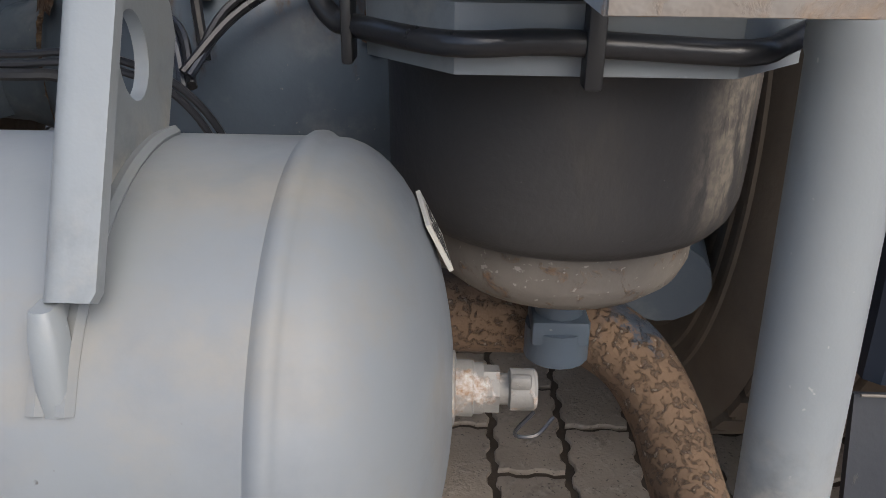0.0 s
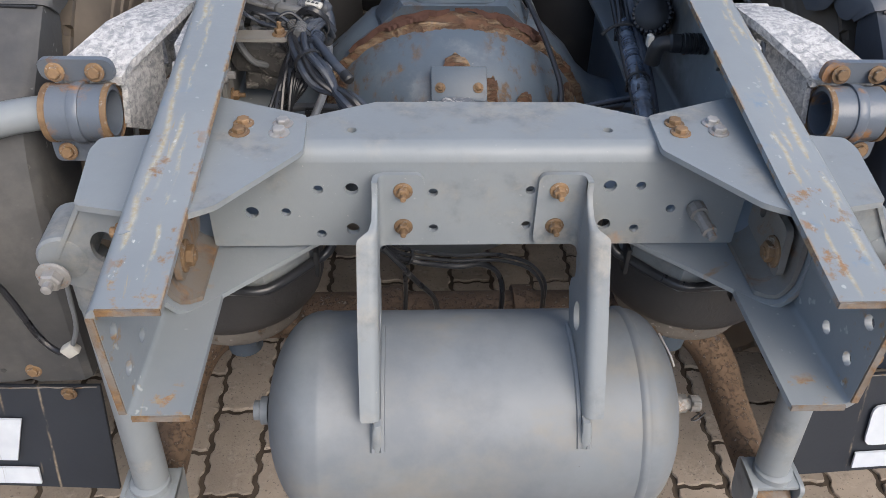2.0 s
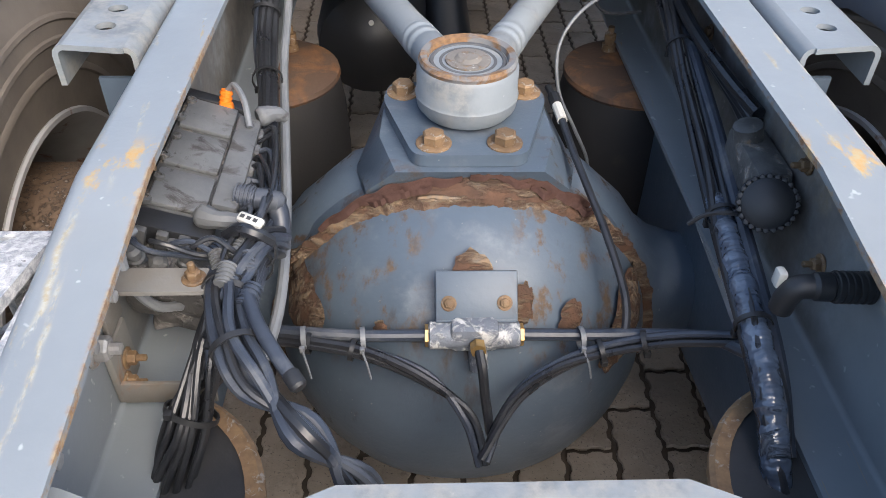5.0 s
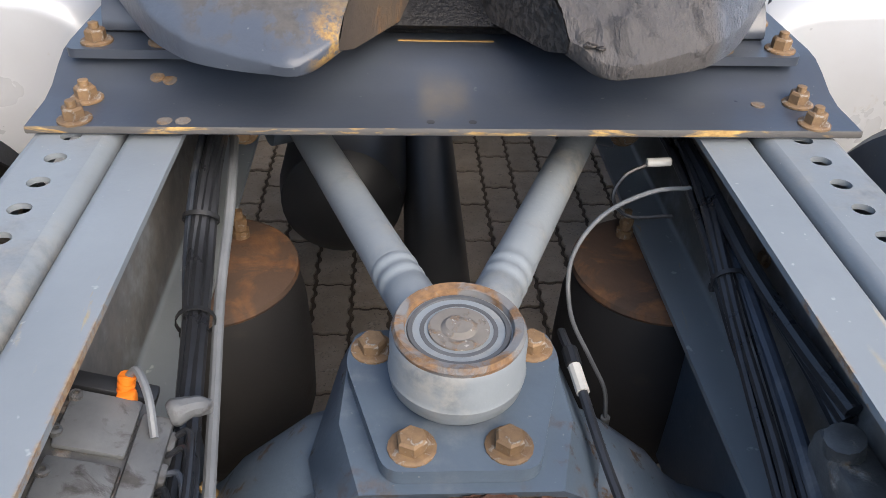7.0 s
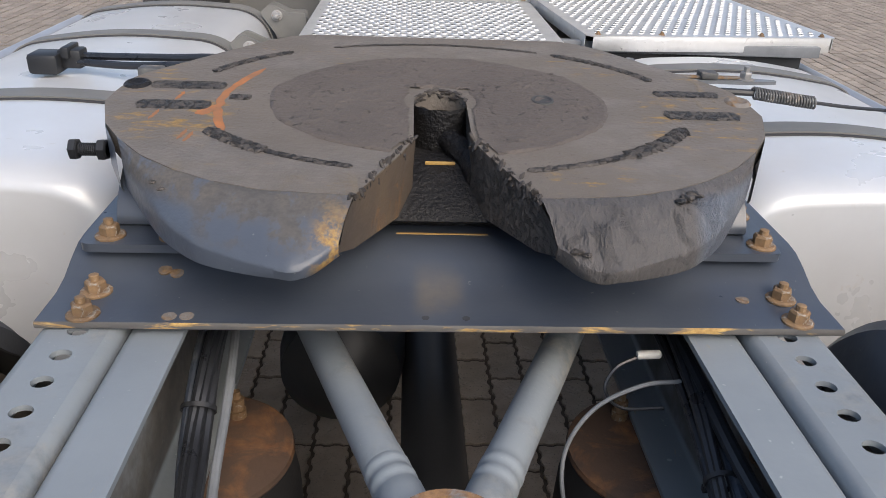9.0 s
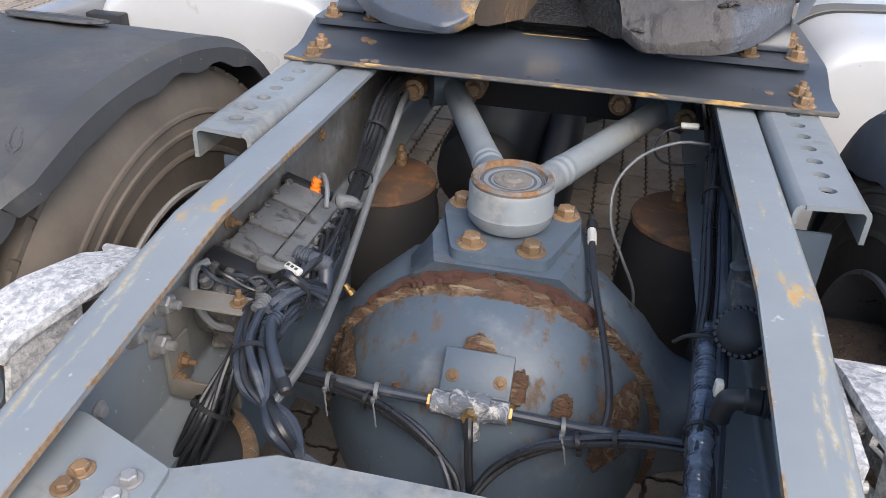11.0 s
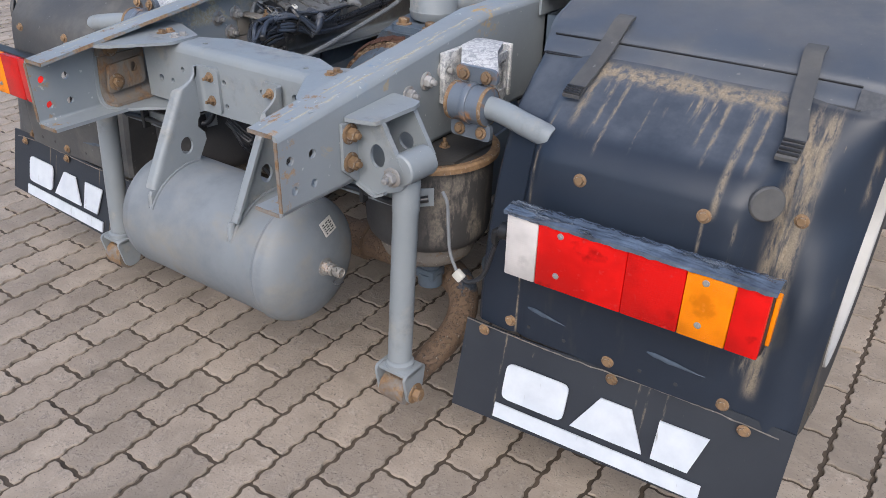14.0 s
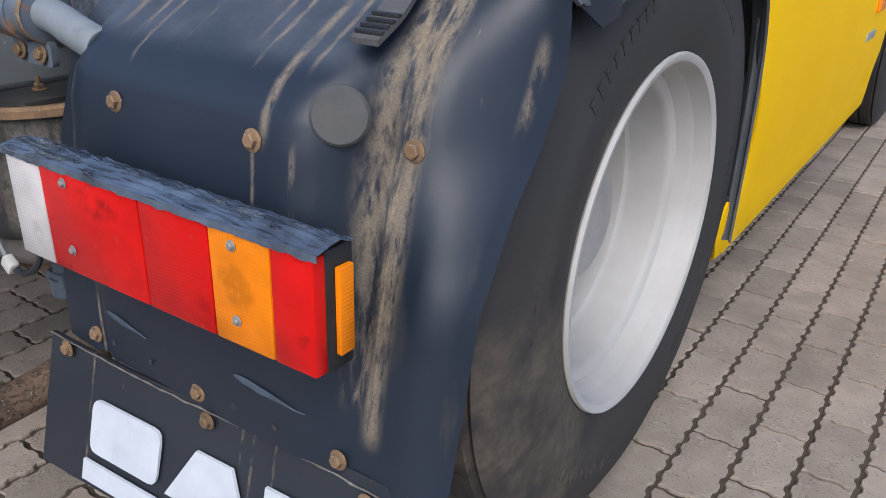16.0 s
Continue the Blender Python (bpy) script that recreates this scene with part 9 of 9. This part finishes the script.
# leads hanging behind the cross member
HL = thing("hanging_cables", "black cables looping behind the air tank brackets", "cable", (0, 0.27, 0.6))
SPINE = [(-0.138, 0.300, 0.678), (-0.108, 0.317, 0.642), (-0.086, 0.328, 0.625), (-0.063, 0.327, 0.620), (-0.015, 0.320, 0.620)]
LOOPS = [([(x, y + 0.006 * (k % 2), z + 0.0055 * k) for x, y, z in SPINE + [(0.020, 0.320, 0.622), (0.050, 0.322, 0.618), (0.090, 0.325, 0.600), (0.114 + 0.004 * k, 0.330, 0.560), (0.120 + 0.004 * k, 0.340, 0.500)]], 0.0028) for k in (0, 1)]
LOOPS += [([(x, y - 0.005, z - 0.006) for x, y, z in SPINE] + [(0.012, 0.323, 0.612), (0.034, 0.328, 0.600), (0.048, 0.332, 0.578), (0.055, 0.335, 0.540), (0.055, 0.340, 0.480)], 0.0043),
          ([(-0.125, 0.298, 0.664), (-0.094, 0.304, 0.617), (-0.089, 0.328, 0.589), (-0.075, 0.337, 0.563), (-0.050, 0.350, 0.520), (-0.040, 0.360, 0.460)], 0.0043),
          ([(-0.130, 0.306, 0.668), (-0.102, 0.322, 0.625), (-0.096, 0.335, 0.590), (-0.094, 0.345, 0.540), (-0.096, 0.350, 0.470)], 0.0035)]
for line, r in LOOPS:
    bm = bmesh.new()
    tube(bm, line, r, 8)
    part("cable", bm, m_cable, HL)
bm = bmesh.new()
lathe(bm, [(0.011, -0.002), (0.0126, -0.002), (0.0126, 0.002), (0.011, 0.002), (0.011, -0.002)], (-0.090, 0.325, 0.625), (1, 0.3, -0.6), 14, caps=False)
part("cable_tie", bm, m_black, HL)
for s in (-1, 1):
    t = thing("lamp_lead", "dark lamp lead with a white connector beside the shock absorber", "cable", (s * 0.55, 0.25, 0.5), "lamp leads")
    bm = bmesh.new()
    tube(bm, [(0.530, 0.255, 0.690), (0.545, 0.250, 0.670), (0.550, 0.248, 0.62), (0.556, 0.248, 0.565), (0.574, 0.250, 0.522)], 0.0035, 8)
    part("lead", bm, m_pipe, t, s=s)
    bm = bmesh.new()
    tube(bm, [(0.580, 0.251, 0.514), (0.60, 0.256, 0.508), (0.625, 0.266, 0.53), (0.645, 0.27, 0.60), (0.655, 0.268, 0.632)], 0.005, 8)
    part("lead", bm, m_cable, t, s=s)
    bm = bmesh.new()
    m = Matrix.Translation((0.577, 0.250, 0.518)) @ Matrix.Rotation(radians(35), 4, "Y")
    box(bm, -0.011, 0.011, -0.007, 0.007, -0.010, 0.010, 0.003, m)
    part("connector", bm, m_tag, t, "white connector", s=s)


# ---- ground ----
bm = bmesh.new()
box(bm, -300, 300, -300, 300, -0.5, -0.030)
g_ob = new("ground", finish(bm, "ground", m_paver))
tagged(g_ob, "grey-brown concrete yard surface reaching the horizon", "ground", kind="structure")
bm = bmesh.new()
box(bm, -6.36, 8.36, -3.42, 16.12, -0.029, -0.0065)
pavement = new("pavement", finish(bm, "pavement", m_joint))
tagged(pavement, "interlocking zigzag concrete pavers with dark sandy joints", "pavement", kind="structure")

PX, PY = 0.1055, 0.211


def jog(u, per, amp):
    """A stepped zigzag, shared by neighbouring edges."""
    f = (u / per) % 1.0
    return amp * float(np.interp(f, (0, 0.10, 0.40, 0.60, 0.90, 1.0), (0, 1, 1, -1, -1, 0)))


def paver_outline(g):
    """Toothed block: four teeth along each side, two across each end."""
    w, l = PX / 2, PY / 2
    turns = (0.0, 0.10, 0.40, 0.60, 0.90)
    ys = [-l + PX / 2 * (q + f) for q in range(4) for f in turns][1:]
    xs = [-w + PX / 2 * (q + f) for q in range(2) for f in turns][1:]
    right = [(w + jog(y, PX / 2, 0.0031) - g, y) for y in ys if abs(y) < l - 0.009]
    left = [(-w + jog(y, PX / 2, 0.0031) + g, y) for y in ys if abs(y) < l - 0.009]
    top = [(x, l + jog(x, PX / 2, 0.0024) - g) for x in xs if abs(x) < w - 0.009]
    bot = [(x, -l + jog(x, PX / 2, 0.0024) + g) for x in xs if abs(x) < w - 0.009]
    a, b = w - g, l - g
    return [(-a, -b)] + bot + [(a, -b)] + right + [(a, b)] + top[::-1] + [(-a, b)] + left[::-1]


def paver_data():
    o1, o2 = paver_outline(0.0058), paver_outline(0.0074)
    n = len(o1)
    v = [(x, y, -0.009) for x, y in o1] + [(x, y, -0.0025) for x, y in o1] + [(x, y, 0) for x, y in o2]
    f = [(i, (i + 1) % n, n + (i + 1) % n, n + i) for i in range(n)] + [(n + i, n + (i + 1) % n, 2 * n + (i + 1) % n, 2 * n + i) for i in range(n)]
    f.append(tuple(range(2 * n, 3 * n)))
    return v, f


PV, PF = paver_data()
_o = paver_outline(0.0068)
PVb = np.array([(x, y, -0.012) for x, y in _o] + [(x, y, 0) for x, y in _o])
PG = [(i, (i + 1) % len(_o), len(_o) + (i + 1) % len(_o), len(_o) + i) for i in range(len(_o))] + [tuple(range(len(_o), 2 * len(_o)))]
paver_me = bpy.data.meshes.new("paver")
paver_me.from_pydata(PV, [], PF)
paver_me.materials.append(m_paver)
rnd = random.Random(11)
cells = []
for k in range(-62, 84):
    for n in range(-20, 80):
        x = 0.077 + PX * k
        y = 0.141 + PY / 2 + (PX if (k + (k < -3)) % 2 else 0) + PY * n
        if not (-6.3 < x < 8.3 and -3.3 < y < 16.0):
            continue
        cells.append((abs(x - 0.55) * 1.0 + abs(y - 0.25) * 1.15, x, y))
cells.sort()
verts, faces = [], []
PVa = np.array(PV)
for i, (_, x, y) in enumerate(cells):
    dz, tx, ty = rnd.uniform(-0.0022, 0.0022), rnd.uniform(-0.008, 0.008), rnd.uniform(-0.008, 0.008)
    if i < 300:
        ob = new("paver", paver_me)
        ob.parent = pavement
        ob.matrix_basis = pose(x, y, dz, math.degrees(tx), math.degrees(ty), rnd.uniform(-0.5, 0.5))
    else:
        o = len(verts)
        near = _ < 5.5
        shape, fs = (PVa, PF) if near else (PVb, PG)
        p = shape + (x, y, dz)
        p[:, 2] += shape[:, 1] * tx + shape[:, 0] * ty
        verts += p.tolist()
        faces += [tuple(o + q for q in f) for f in fs]
me = bpy.data.meshes.new("pavers")
me.from_pydata(verts, [], faces)
me.materials.append(m_paver_far)
far = new("pavers", me)
far.parent = pavement
far["kind"] = "stuff"

# unseen plain walls added far outside the walk to cut low sky light
for name, x0, x1, y0, y1 in (("wall_north", -30, 30, 30, 30.3), ("wall_south", -30, 30, -28.3, -28), ("wall_east", 30, 30.3, -28.3, 30.3), ("wall_west", -30.3, -30, -28.3, 30.3)):
    bm = bmesh.new()
    box(bm, x0, x1, y0, y1, -0.03, 6.0)
    tagged(new(name, finish(bm, name, m_far_wall)), "plain grey-brown unseen wall, added to block low sky light", "wall", kind="structure")
